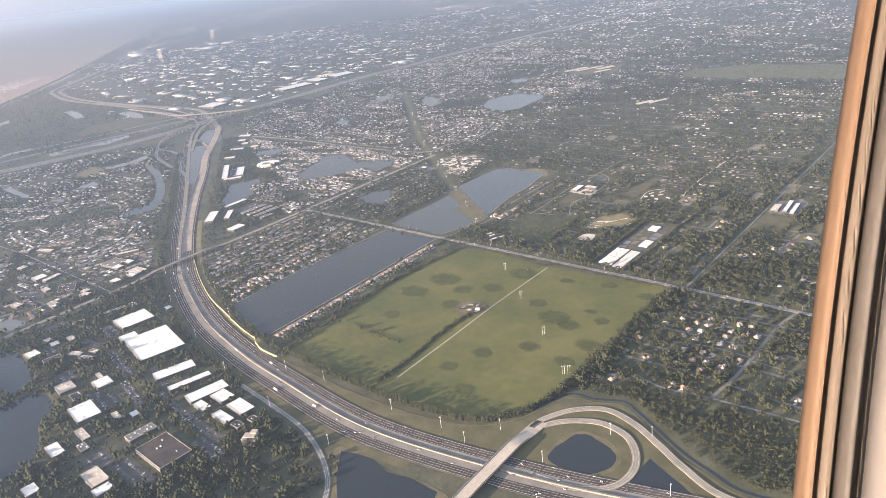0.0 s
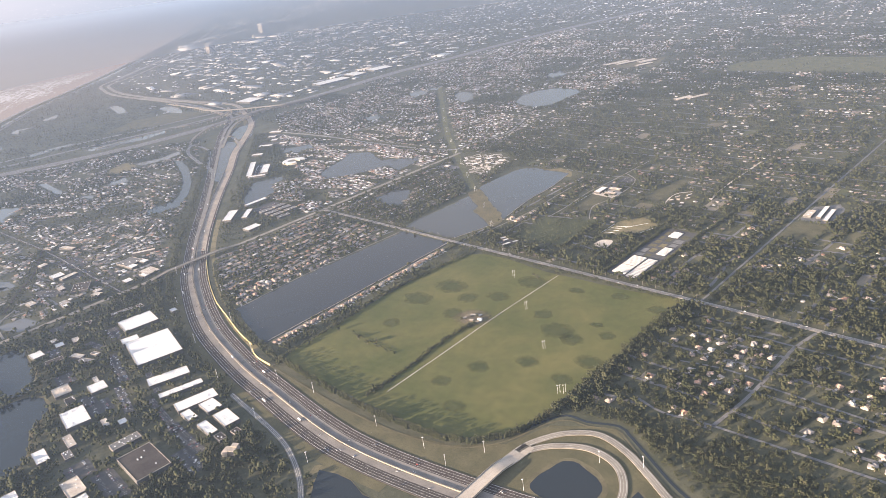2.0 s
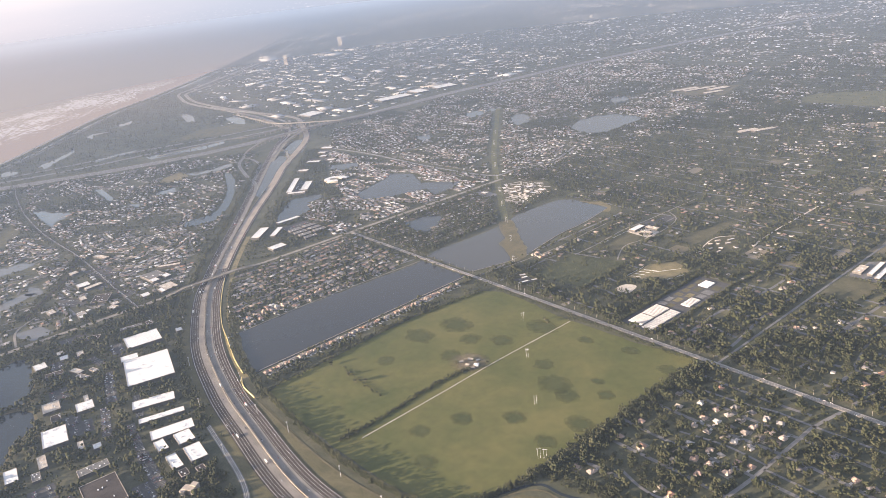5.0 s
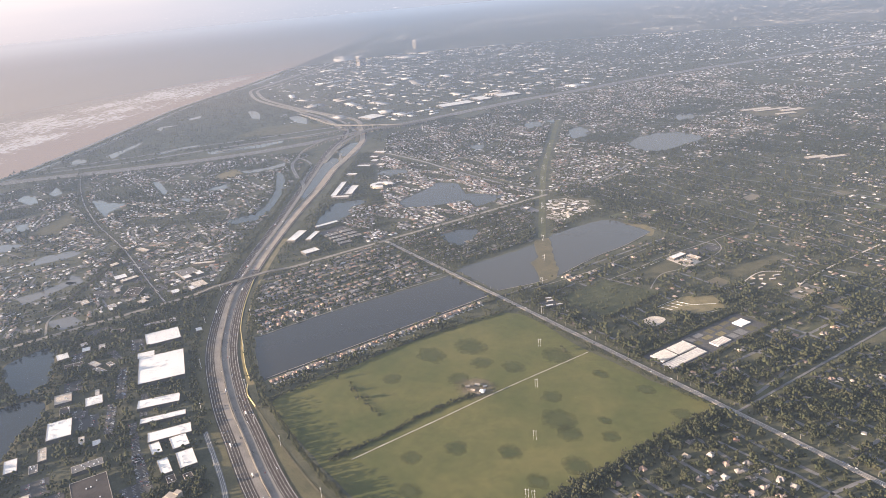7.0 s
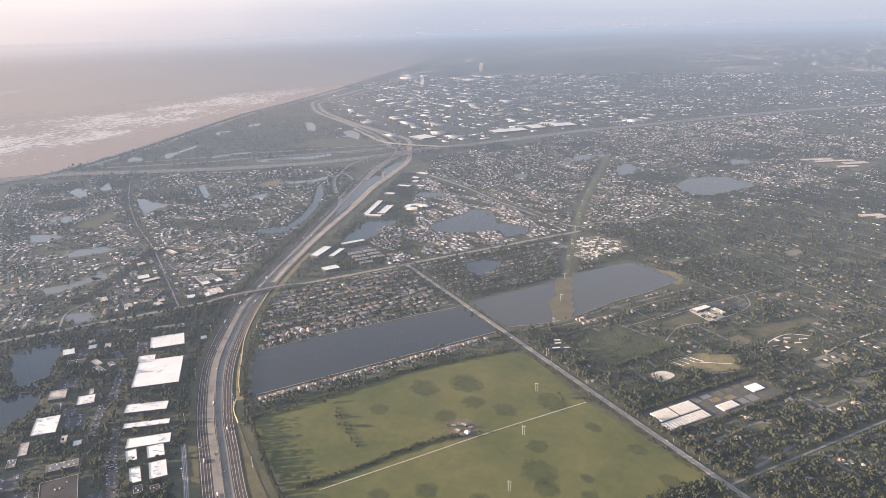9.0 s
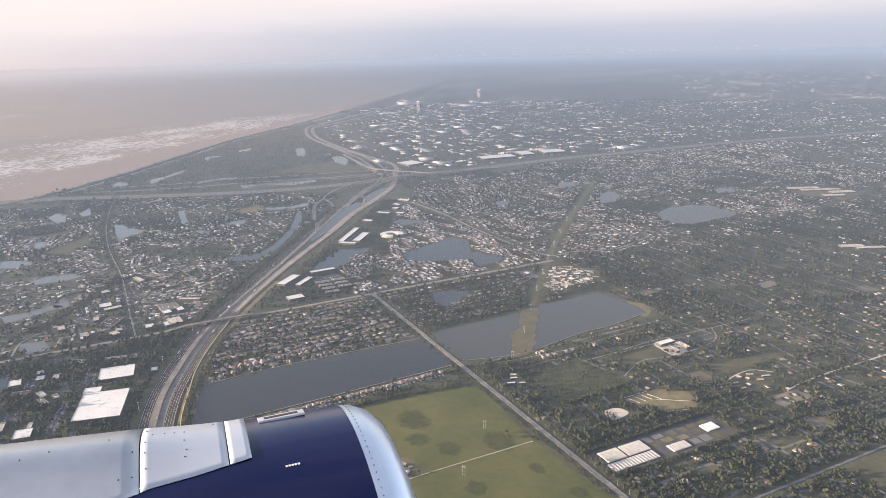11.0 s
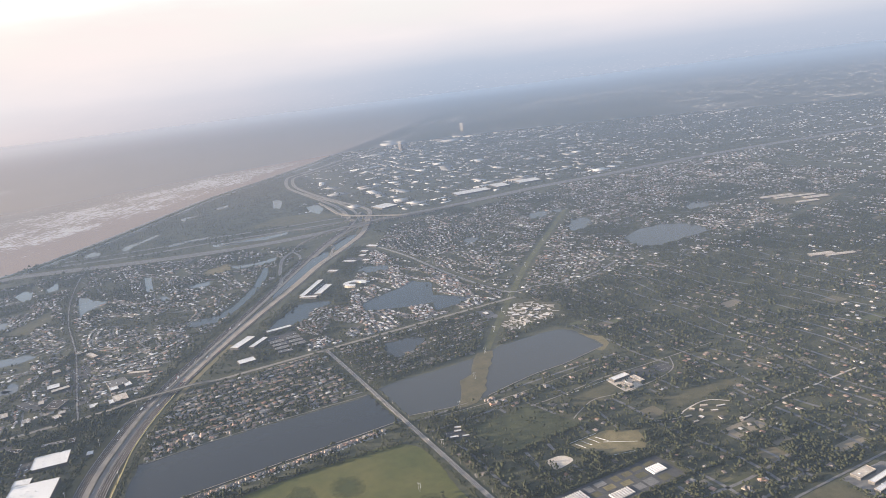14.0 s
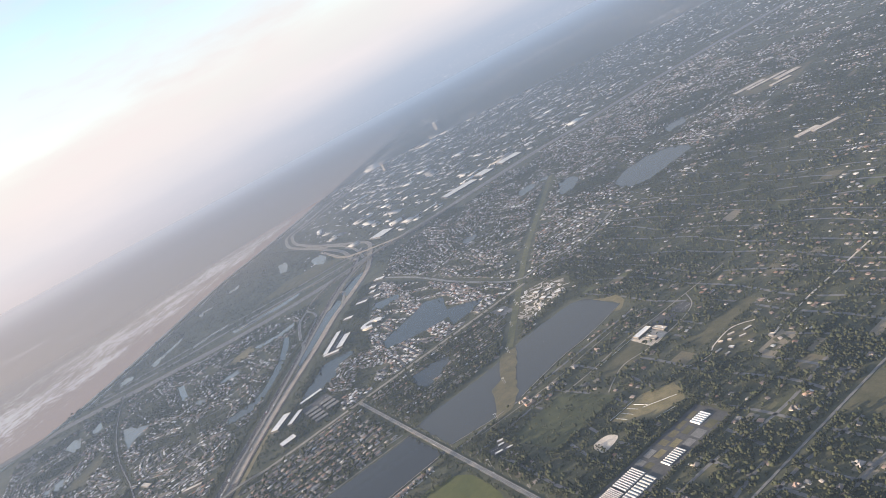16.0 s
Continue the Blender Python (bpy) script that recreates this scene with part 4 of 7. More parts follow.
def lot(x, y, w, d, degrees, mat=None):
    """A paved yard with painted bays."""
    c, s = math.cos(radians(degrees)), math.sin(radians(degrees))
    ring = [(x + a * c - b * s, y + a * s + b * c) for a, b in ((-w / 2, -d / 2), (w / 2, -d / 2), (w / 2, d / 2), (-w / 2, d / 2))]
    ob = sheet("parking_lot", ring, 0.12, mat or M_TAR)
    bm = bmesh.new()
    for k in range(1, int(w / 1.3)):
        px = -w / 2 + k * 1.3
        for py in (-d / 4, d / 4):
            box_into(bm, x + px * c - py * s - 0.05, y + px * s + py * c - 0.8, 0.125, x + px * c - py * s + 0.05, y + px * s + py * c + 0.8, 0.135, radians(degrees))
    put("bay_lines", bm, M_LINE, ob)
    mark_poly(ring, 2)
    return structure(ob, "dark asphalt parking yard with painted bays", "parking lot")


lot(-107, -165, 34, 5, -14), lot(-112, -176, 14, 12, -8), lot(-145, -152, 40, 6, -13), lot(-75, -159, 40, 4, -8), lot(-110, -147, 26, 4, -14)
lot(-43, -200, 26, 10, -4), lot(-190, -134, 20, 8, -8), lot(-46, -162, 34, 6, -4), lot(-124, -178, 12, 9, -8)
warehouse(-189, -118, 18, 21, -8, 2.0)
warehouse(-145, -129, 35, 26, -13, 2.6, "very large white flat-roofed warehouse with loading docks", units=16)
warehouse(-168, -133, 8, 10, -13, 2.2, units=2, docks=False)
warehouse(-105, -140, 9, 22, -17, 2.0), warehouse(-87, -142, 5, 23, -15, 1.8), warehouse(-69, -143, 9, 21, -12, 2.0)
warehouse(-60, -152, 10, 5, -3, 1.6, units=3), warehouse(-58, -141, 11, 8, -4, 1.8, units=4), warehouse(-41, -142, 14, 8, -5, 2.0)
warehouse(-42, -152, 13, 5, -3, 1.6, units=4), warehouse(-131, -169, 10, 9, -8, 1.8), warehouse(-111, -189, 18, 12, -9, 2.2, units=12)
warehouse(-43, -184, 24, 16, -3, 2.4, "large hall with a dark gravelled flat roof", M_ASPHALT, 4)
warehouse(-67, -182, 6, 14, -3, 1.8, "long office block with a grey roof and rooftop plant", M_STREET, 10, False)
warehouse(-30, -152, 6, 4, -3, 1.5, "small office with a brown roof", M_ASPHALT, 2, False), warehouse(-27, -145, 5, 4, 0, 1.5, "small office with a brown roof", M_ASPHALT, 2, False)
warehouse(-316, 28, 26, 8, 134, 2.0, "white flat-roofed office building by the motorway"), warehouse(-306, 39, 22, 5, 134, 1.8, "white flat-roofed office building by the motorway")
warehouse(-270, 21, 13, 9, 93, 1.8, "white flat-roofed store building"), warehouse(-327, 62, 22, 5, 91, 1.8, "long white flat-roofed hall by the lake", docks=False)
warehouse(-431, 124, 55, 6, 142, 2.0, "long white flat-roofed office by the lake"), warehouse(-416, 132, 32, 8, 140, 2.0, "long white flat-roofed office by the lake")
lot(-424, 128, 46, 8, 141), lot(-300, 60, 26, 30, 91)
warehouse(-402, 112, 18, 5, 50, 1.8, "white flat-roofed office by the lake")
warehouse(-774, 506, 28, 60, -8, 2.4), warehouse(-780, 564, 36, 24, -8, 2.4), warehouse(-770, 614, 30, 40, -12, 2.4)
warehouse(-801, 360, 34, 30, 10, 2.4)
for k in range(7):
    warehouse(-296 + (k % 4) * 9, 52 + (k // 4) * 14, 5, 11, -5, 1.5, "low store building with a pale roof", M_STREET, 2, False)
# offices and small works south of the motorway
for x, y, w, d, a, h in ((-203, -153, 7, 4, -10, 1.3), (-180, -161, 9, 4, 20, 1.3), (-169, -160, 10, 3.5, 22, 1.3), (-173, -153, 6, 3, 15, 1.2), (-206, -162, 6, 5, -10, 1.2),
                         (-205, -176, 9, 7, 0, 1.5), (-187, -172, 5, 10, -10, 1.5), (-215, -162, 5, 4, 0, 1.2), (-146, -183, 11, 9, -8, 1.6), (-131, -184, 8, 5, -8, 1.4),
                         (-140, -166, 9, 2.5, -8, 1.1), (-86, -175, 5, 4, -8, 1.2), (-93, -181, 8, 3, -8, 1.2), (-93, -199, 12, 4, -6, 1.3), (-82, -204, 7, 4, -6, 1.3),
                         (-92, -213, 12, 6, -6, 1.6), (-54, -212, 14, 8, -4, 1.8), (-43, -214, 6, 8, -4, 1.4), (-72, -233, 8, 6, -4, 1.5), (-212, -106, 6, 4, -8, 1.3),
                         (-216, -117, 14, 3, 78, 1.2), (-184, -96, 5, 4, -8, 1.2), (-267, -135, 10, 6, 0, 1.4), (-222, -140, 9, 4, 60, 1.2)):
    r = random.Random(int(x * 3 + y))
    warehouse(x, y, w, d, a, h, "low works building with a worn pale roof", r.choice((M_STREET, M_ROOFWHITE, M_SAND, M_ASPHALT, M_STREET)), 4, False)
for x, y, w, d in ((-340, 705, 10, 40), (-322, 715, 8, 50), (-300, 725, 12, 30), (-292, 700, 8, 26), (-140, 522, 8, 22), (-128, 532, 6, 26)):
    warehouse(x, y, w, d, -25, 1.3, "long pale hall among houses", M_SAND, 3, False)
lot(-512, 204, 30, 12, 40), lot(-545, 232, 20, 10, 30)
for x, y, w, d, a in ((-556, 242, 16, 7, 30), (-538, 224, 10, 6, 30), (-506, 193, 16, 6, 40), (-494, 210, 9, 5, 40), (-480, 164, 12, 6, 40), (-520, 215, 8, 7, 40)):
    warehouse(x, y, w, d, a, 1.5, "white flat-roofed office by the motorway", units=3, docks=False)
office = new("office_block")
for dx, dy, w, d, h in ((0, 0, 5.5, 3.2, 2.4), (1.5, 2.2, 3.0, 2.4, 3.0), (-1.8, -1.8, 2.6, 2.0, 2.0)):
    bm = bmesh.new()
    box_into(bm, dx - w / 2, dy - d / 2, 0, dx + w / 2, dy + d / 2, h)
    box_into(bm, dx - w / 2 - 0.1, dy - d / 2 - 0.1, h, dx + w / 2 + 0.1, dy + d / 2 + 0.1, h + 0.25)
    part("wing", bm, M_WALL, office)
office.matrix_basis = pose(-16, -155, 0, 0, 0, 30)
tagged(office, "cream office block with stepped flat roofs", "office")
mark_poly([(-21, -160), (-10, -160), (-10, -150), (-21, -150)], 4)
lot(-200, -168, 12, 8, -8), lot(-160, -176, 14, 10, -8), lot(-66, -205, 14, 12, -4), lot(-28, -170, 22, 8, -4), lot(-232, -150, 10, 16, 0), lot(-185, -148, 18, 5, 10)
M_PARKED = palette("parked_car_paint", [(0.7, 0.7, 0.7), (0.05, 0.05, 0.055), (0.6, 0.6, 0.58), (0.2, 0.2, 0.22), (0.3, 0.05, 0.04), (0.08, 0.12, 0.22), (0.75, 0.75, 0.74), (0.15, 0.15, 0.15)], 0.35, spec=0.5)
bm = bmesh.new()
r = random.Random(15)
for x, y, w, d, a in ((-107, -165, 34, 5, -14), (-112, -176, 14, 12, -8), (-145, -152, 40, 6, -13), (-75, -159, 40, 4, -8), (-43, -200, 26, 10, -4), (-190, -134, 20, 8, -8),
                      (-46, -162, 34, 6, -4), (-124, -178, 12, 9, -8), (-200, -168, 12, 8, -8), (-160, -176, 14, 10, -8), (-66, -205, 14, 12, -4), (-28, -170, 22, 8, -4), (-350, -98, 34, 16, 10), (-318, -104, 18, 16, 5), (-303, -134, 26, 12, 30), (-284, -99, 16, 10, 10),
                      (-424, 128, 46, 8, 141), (-300, 60, 26, 30, 91)):
    c, q = math.cos(radians(a)), math.sin(radians(a))
    for k in range(1, int(w / 0.65)):
        for side in (-0.25, 0.25):
            if r.random() < 0.28:
                px, py = -w / 2 + k * 0.65, side * d + r.choice((-0.55, 0.55))
                cx, cy = x + px * c - py * q, y + px * q + py * c
                box_into(bm, cx - 0.2, cy - 0.5, 0.2, cx + 0.2, cy + 0.5, 0.33, radians(a))
                box_into(bm, cx - 0.17, cy - 0.24, 0.33, cx + 0.17, cy + 0.2, 0.44, radians(a))
tagged(put("parked_cars", bm, M_PARKED), "rows of parked cars of many colours on the yards", "parked cars", kind="stuff")
# school with courts
warehouse(-55, 215, 5, 13, 2, 1.6, "cream low school building", units=3, docks=False)
warehouse(-46, 222, 10, 3.5, 0, 1.5, "cream low school wing", M_SAND, 3, False)
warehouse(-44, 212, 9, 3, 0, 1.4, "cream low school wing", M_SAND, 2, False)
lot(-50, 247, 12, 12, 90)
structure(sheet("court", [(-60, 224), (-59.5, 240), (-46, 239), (-43, 223)], 0.13, M_TAR), "dark asphalt school yard", "courtyard")
structure(sheet("court", [(-59, 207), (-60, 224), (-38, 220), (-36, 205)], 0.1, M_SAND), "pale paved school forecourt", "courtyard")
for pts, w in (([(-60, 150), (-60, 172), (-63, 210), (-61, 237), (-59, 300)], 1.3), ([(-30, 160), (-36, 170), (-42, 185), (-38, 204), (-39, 232), (-45, 251), (-60, 262)], 1.2), ([(-85, 100), (-80, 148), (-82, 190), (-84, 240)], 1.0)):
    lane_line = smooth(pts, 5)
    structure(ribbon("lane", lane_line, w * 0.7, 0.14, M_CONCRETE), "pale concrete lane past the school", "lane")
    mark_line(lane_line, w + 2, 2)
# the mall and offices by the western road
for x, y, w, d, a in ((-300, -73, 15, 14, 8), (-291, -66, 9, 5, 8), (-289, -76, 8, 6, 8), (-266, -73, 13, 10, 5), (-262, -79, 8, 4, 5), (-264, -91, 7, 6, 0), (-311, -56, 18, 3.5, 60), (-320, -113, 5, 13, 10), (-262, -115, 7, 5, 20), (-293, -150, 9, 5, 5), (-388, -88, 16, 4, 20), (-404, -98, 9, 4, 20), (-300, -126, 8, 4, 0),
                      (-366, -116, 6, 6, 10), (-330, -118, 9, 9, 0), (-270, -135, 7, 5, 0), (-268, -112, 5, 5, 0)):
    r = random.Random(int(x * 5 + y))
    shade = r.choice((M_ROOFWHITE, M_SAND, M_SAND, M_STREET))
    warehouse(x, y, w, d, a, 1.6, "white flat-roofed shop building" if shade is M_ROOFWHITE else "tan flat-roofed shop building" if shade is M_SAND else "grey flat-roofed shop building", shade, 5, False)
warehouse(-288, -116, 12, 15, 60, 1.5, "shop with a grey flat roof and pale parapets", M_ASPHALT, 8, False)
lot(-303, -134, 26, 12, 30), lot(-284, -99, 16, 10, 10), lot(-350, -98, 34, 16, 10), lot(-318, -104, 18, 16, 5)


def ring_building(x, y):
    """A horseshoe-shaped white office."""
    root = new("ring_office")
    line = np.array([(9.5 * math.cos(a), 7.5 * math.sin(a)) for a in np.linspace(-0.4, 4.9, 30)])
    bm = bmesh.new()
    ribbon_into(bm, line, 5.5, 2.0, 0, 2.0)
    part("wall", bm, M_WALL, root)
    bm = bmesh.new()
    ribbon_into(bm, line, 5.7, 2.25, 0, 0.24)
    part("roof", bm, M_ROOFWHITE, root)
    root.matrix_basis = pose(x, y, 0, 0, 0, 60)
    mark_poly([(x - 14, y - 12), (x + 14, y - 12), (x + 14, y + 12), (x - 14, y + 12)], 4)
    tagged(root, "white horseshoe-shaped office with a flat roof", "office")


ring_building(-409, 164)


def tower(x, y, w, d, h, label):
    root = new("tower_block")
    bm = bmesh.new()
    box_into(bm, -w / 2, -d / 2, 0, w / 2, d / 2, h)
    part("wall", bm, M_WALL, root)
    bm = bmesh.new()
    box_into(bm, -w / 2 - 0.3, -d / 2 - 0.3, h, w / 2 + 0.3, d / 2 + 0.3, h + 0.8)
    part("roof", bm, M_ROOFWHITE, root)
    for k in range(int(h / 3)):
        bm = bmesh.new()
        box_into(bm, -w / 2 - 0.08, -d / 2 - 0.08, 1.6 + k * 3, w / 2 + 0.08, d / 2 + 0.08, 2.9 + k * 3)
        part("window_band", bm, M_POND, root)
    root.matrix_basis = pose(x, y, 0)
    return tagged(root, label, "tower block")


tower(-1566, 733, 20, 18, 24, "pale slab of offices above the industrial estate")
tower(-1800, 1052, 22, 20, 26, "pale high office tower above low roofs")

# nursery with rows of shade roofs
def shade_rows(x0, x1, y0, y1, pitch, mat):
    """Long low ridged roofs side by side across a plot, each on its own walls."""
    root = new("nursery_shed")
    cx, cy, y = (x0 + x1) / 2, (y0 + y1) / 2, y0
    while y + pitch <= y1 + 0.01:
        bm = bmesh.new()
        a, b, c, e = x0 - cx, x1 - cx, y - cy + 0.22, y + pitch - cy - 0.22
        v = [bm.verts.new(p) for p in ((a, c, 0), (b, c, 0), (b, e, 0), (a, e, 0), (a, c, 0.5), (b, c, 0.5), (b, e, 0.5), (a, e, 0.5), (a, (c + e) / 2, 0.75), (b, (c + e) / 2, 0.75))]
        for q in ((0, 1, 5, 4), (2, 3, 7, 6), (4, 5, 9, 8), (6, 7, 8, 9), (3, 0, 4, 8, 7), (1, 2, 6, 9, 5)):
            bm.faces.new([v[i] for i in q])
        part("shade_roof", bm, mat, root)
        y += pitch
    root.matrix_basis = pose(cx, cy, 0)
    mark_poly([(x0 - 1, y0 - 1), (x1 + 1, y0 - 1), (x1 + 1, y1 + 1), (x0 - 1, y1 + 1)], 4)
    return tagged(root, "plant nursery shed with rows of white shade roofs", "greenhouse", "nursery sheds")


shade_rows(32, 41, 91, 103, 1.0, M_CLOTH), shade_rows(32, 41, 104, 118, 1.4, M_CLOTH)
shade_rows(42.5, 49, 89, 118, 1.9, M_CLOTH), shade_rows(43, 49, 126, 138, 1.5, M_CLOTH), shade_rows(36, 42.5, 155, 165, 1.5, M_METAL)
for x, y, w, d in ((33.5, 122, 5, 4), (39, 122, 4, 5), (33, 129, 4, 6), (38, 131, 4, 6), (34, 138, 5, 4), (40, 140, 4, 6), (34, 145, 4, 5), (39, 150, 4, 6), (46, 143, 5, 5), (33, 152, 3, 6), (46, 150, 6, 6), (47, 158, 5, 6), (33, 160, 3, 6)):
    ob = sheet("seed_bed", [(x - w / 2, y - d / 2), (x + w / 2, y - d / 2), (x + w / 2, y + d / 2), (x - w / 2, y + d / 2)], 0.1, random.Random(x * 7 + y).choice((M_DRY, M_STREET, M_CLEAR, M_CAUSE)))
    structure(ob, "bare brown and grey nursery plot", "plot")
LANE = smooth([(26, 83), (26, 146), (25, 181), (27, 233), (24, 300)], 6)
structure(ribbon("lane", LANE, 0.8, 0.12, M_CLEAR), "dull dirt lane between paddocks", "lane")
mark_line(LANE, 3, 2)
structure(ribbon("lane", smooth([(-3, 184), (7, 205), (3, 213), (1, 232), (10, 242)], 4), 1.0, 0.12, M_SAND), "pale dirt lane between paddocks", "lane")
structure(ribbon("lane", smooth([(31, 228), (27, 255), (27, 330)], 4), 1.4, 0.12, M_SAND), "pale gravel lane between paddocks", "lane")
structure(sheet("yard", ragged([(2, 212), (1, 232), (10, 243), (20, 228), (21, 204)], 3, 2.5, 2, True), 0.09, M_CLEAR), "bare brown yard with sheds", "yard")
mark_poly([(2, 212), (1, 232), (10, 243), (20, 228), (21, 204)], 6)
for x, y, w, d, a in ((6, 226, 4, 1.5, 60), (12, 233, 5, 1.4, 70), (15, 215, 3, 2, 10), (10, 210, 4, 1.5, 80), (30, 230, 3, 2.5, 10), (5, 218, 3, 1.2, 20), (14, 226, 4, 1.2, 60), (9, 221, 2.5, 1.2, 10), (17, 209, 3, 1.5, 80), (-55, 94, 5, 2, 70), (-60, 99, 4, 2, 70), (-52, 100, 4, 1.6, 70), (-64, 101, 4, 2, 60)):
    warehouse(x, y, w, d, a, 0.9, "small pale farm shed in a yard", random.Random(x).choice((M_ROOFWHITE, M_METAL, M_SAND)), 0, False)
lot(-58, 96, 12, 10, 70)
for x, y, w, d, a in ((-6, 2, 3, 1.6, 30), (-8, -3, 2.4, 1.4, 60), (-3, -3, 2.6, 1.2, 20), (-2, 4, 2.2, 1.4, 75), (2, -3, 2, 1.2, 40)):
    warehouse(x, y, w, d, a, 0.7, "tumbledown farm hut in the pasture", random.Random(int(x * 5 + y)).choice((M_SAND, M_DRY, M_METAL)), 0, False)
# white paddock fences
def fence(points):
    root = new("paddock_fence")
    line = np.array(points, float)
    for p, q in zip(line, line[1:]):
        n = max(1, int(np.linalg.norm(q - p) / 1.2))
        for k in range(n):
            bm = bmesh.new()
            x, y = p + (q - p) * k / n
            box_into(bm, x - 0.05, y - 0.05, 0, x + 0.05, y + 0.05, 0.34)
            part("post", bm, M_ROOFWHITE, root)
        bm = bmesh.new()
        ribbon_into(bm, np.array([p, q]), 0.08, 0.32, 0, 0.16)
        part("rail", bm, M_ROOFWHITE, root)
    tagged(root, "white wooden paddock fence", "fence", "paddock fences")


for pts in ([(-6, 143), (1, 145)], [(-6, 147.5), (1, 149.5)], [(-6, 152), (1, 154)], [(-5, 156), (3, 159)], [(-58, 175), (-59, 214)], [(-8, 140), (-8, 160)], [(2, 156), (13, 171)], [(16, 152), (22, 170)]):
    fence(pts)
structure(sheet("yard", ragged([(29, 88), (29, 168), (52, 168), (52, 87)], 6, 1, 3, True), 0.05, M_TAR), "bare dark nursery yard", "yard")
mark_poly([(29, 88), (29, 168), (52, 168), (52, 87)], 6)
structure(sheet("pool", ragged([(-1, 121), (0, 131), (7, 132), (9, 120)], 1.5, 0.6), 0.16, M_SAND), "round pale sand arena in a paddock", "arena")
mark_poly([(-4, 122), (-3, 133), (9, 133), (10, 122)], 6)
for name, ring, mat, lab in (("yard", [(-224, 233), (-236, 252), (-213, 272), (-185, 261), (-183, 238), (-178, 208), (-191, 209)], M_CLEAR, "brown cleared land of a construction site"),
                             ("yard", [(-240, 212), (-236, 224), (-214, 220), (-216, 208)], M_STREET, "grey paved plot by the crossroads"),
                             ("clearing", [(-7, 140), (-8, 162), (3, 180), (20, 171), (16, 152), (3, 142)], M_DRY, "brown grass paddock with white fences"),
                             ("clearing", [(-60, 104), (-62, 150), (-22, 160), (-18, 112)], M_TUFT, "overgrown dark green plot"),
                             ("clearing", [(-57, 174), (-58, 212), (-44, 206), (-33, 168)], M_CLEAR, "dull mown field by the school"),
                             ("clearing", [(-18, 214), (-12, 264), (-3, 262), (-4, 211)], M_CLEAR, "long dull green paddock between trees"),
                             ("clearing", [(-894, 204), (-874, 270), (-806, 285), (-800, 214), (-851, 140)], M_VERGE, "olive grass field beside the motorway"),
                             ("clearing", [(97, 219), (98, 245), (112, 258), (118, 246), (117, 218)], M_STREET, "pale paved yard with long sheds"),
                             ("clearing", [(97, 184), (97, 216), (117, 215), (119, 187)], M_CLEAR, "brown-green mown field beside a lane"),
                             ("clearing", [(-170, 700), (-165, 730), (-92, 773), (26, 775), (80, 730), (47, 682), (-47, 679), (-158, 676)], M_STRIP, "broad pale green open field"),
                             ("clearing", [(-361, 689), (-349, 734), (-287, 757), (-271, 691), (-311, 667)], M_CAUSE, "tan bare land round long halls"),
                             ("clearing", [(-138, 245), (-120, 254), (-106, 250), (-98, 236), (-104, 234), (-112, 245)], M_DRY, "tan bare lake shore")):
    structure(sheet(name, ragged(ring, 3, 2.0, ring[0][0], True), 0.07, mat), lab, "clearing")
    mark_poly(ring, 6)
warehouse(100.5, 230, 5, 12, 2, 1.3, "pale long farm shed", M_SAND, 2, False), warehouse(107, 236, 3, 22, 4, 1.3, "pale long farm shed", units=2, docks=False), warehouse(112.5, 232, 3, 22, 4, 1.3, "pale long farm shed", M_METAL, 2, False)


r = random.Random(9)
v = []
for i in range(170):
    x, y, w, d, a = r.uniform(-236, -178), r.uniform(206, 271), r.uniform(2, 8), r.uniform(0.8, 3.2), r.choice((0.75, 0.75, -0.8, 0.1)) + r.gauss(0, 0.12)
    if inside([(-224, 233), (-236, 252), (-213, 272), (-185, 261), (-183, 238), (-178, 208), (-191, 209)], x, y):
        c, q = math.cos(a), math.sin(a)
        v += [(x + (p * w * c - o * d * q) * r.uniform(0.7, 1.2), y + (p * w * q + o * d * c) * r.uniform(0.7, 1.2), 0.09 + 0.001 * i) for p, o in ((-0.5, -0.5), (0.5, -0.5), (0.5, 0.5), (-0.5, 0.5))]
M_BARE = palette("graded_sand", [(0.46, 0.42, 0.37), (0.33, 0.29, 0.245), (0.58, 0.55, 0.51), (0.25, 0.22, 0.185), (0.4, 0.36, 0.3), (0.3, 0.265, 0.22)])
tagged(arrays("graded_plots", v, np.arange(len(v)).reshape(-1, 4), [M_BARE]), "pale graded sand and slabs on the building site", "bare plots", kind="stuff")
r = random.Random(4)
bm = bmesh.new()
for _ in range(60):
    x, y, w = r.uniform(-222, -178), r.uniform(222, 262), r.uniform(0.5, 2.2)
    h = r.uniform(0.2, 0.9)
    v = [bm.verts.new((x + w * math.cos(a) * r.uniform(0.7, 1.2), y + w * math.sin(a) * r.uniform(0.7, 1.2), 0.05)) for a in np.linspace(0, 2 * math.pi, 7, endpoint=False)]
    t = bm.verts.new((x, y, h))
    for i in range(7):
        bm.faces.new((v[i], v[(i + 1) % 7], t))
tagged(put("spoil_heaps", bm, M_SAND), "low heaps of pale sand on the building site", "sand heaps", kind="stuff")
for x, y, a in ((-214, 246, 20), (-204, 252, 70), (-196, 240, 10), (-188, 250, 40), (-206, 232, 60), (-228, 216, 0)):
    warehouse(x, y, 6, 3.5, a, 1.1, "half-finished pale building on the site", units=1, docks=False)

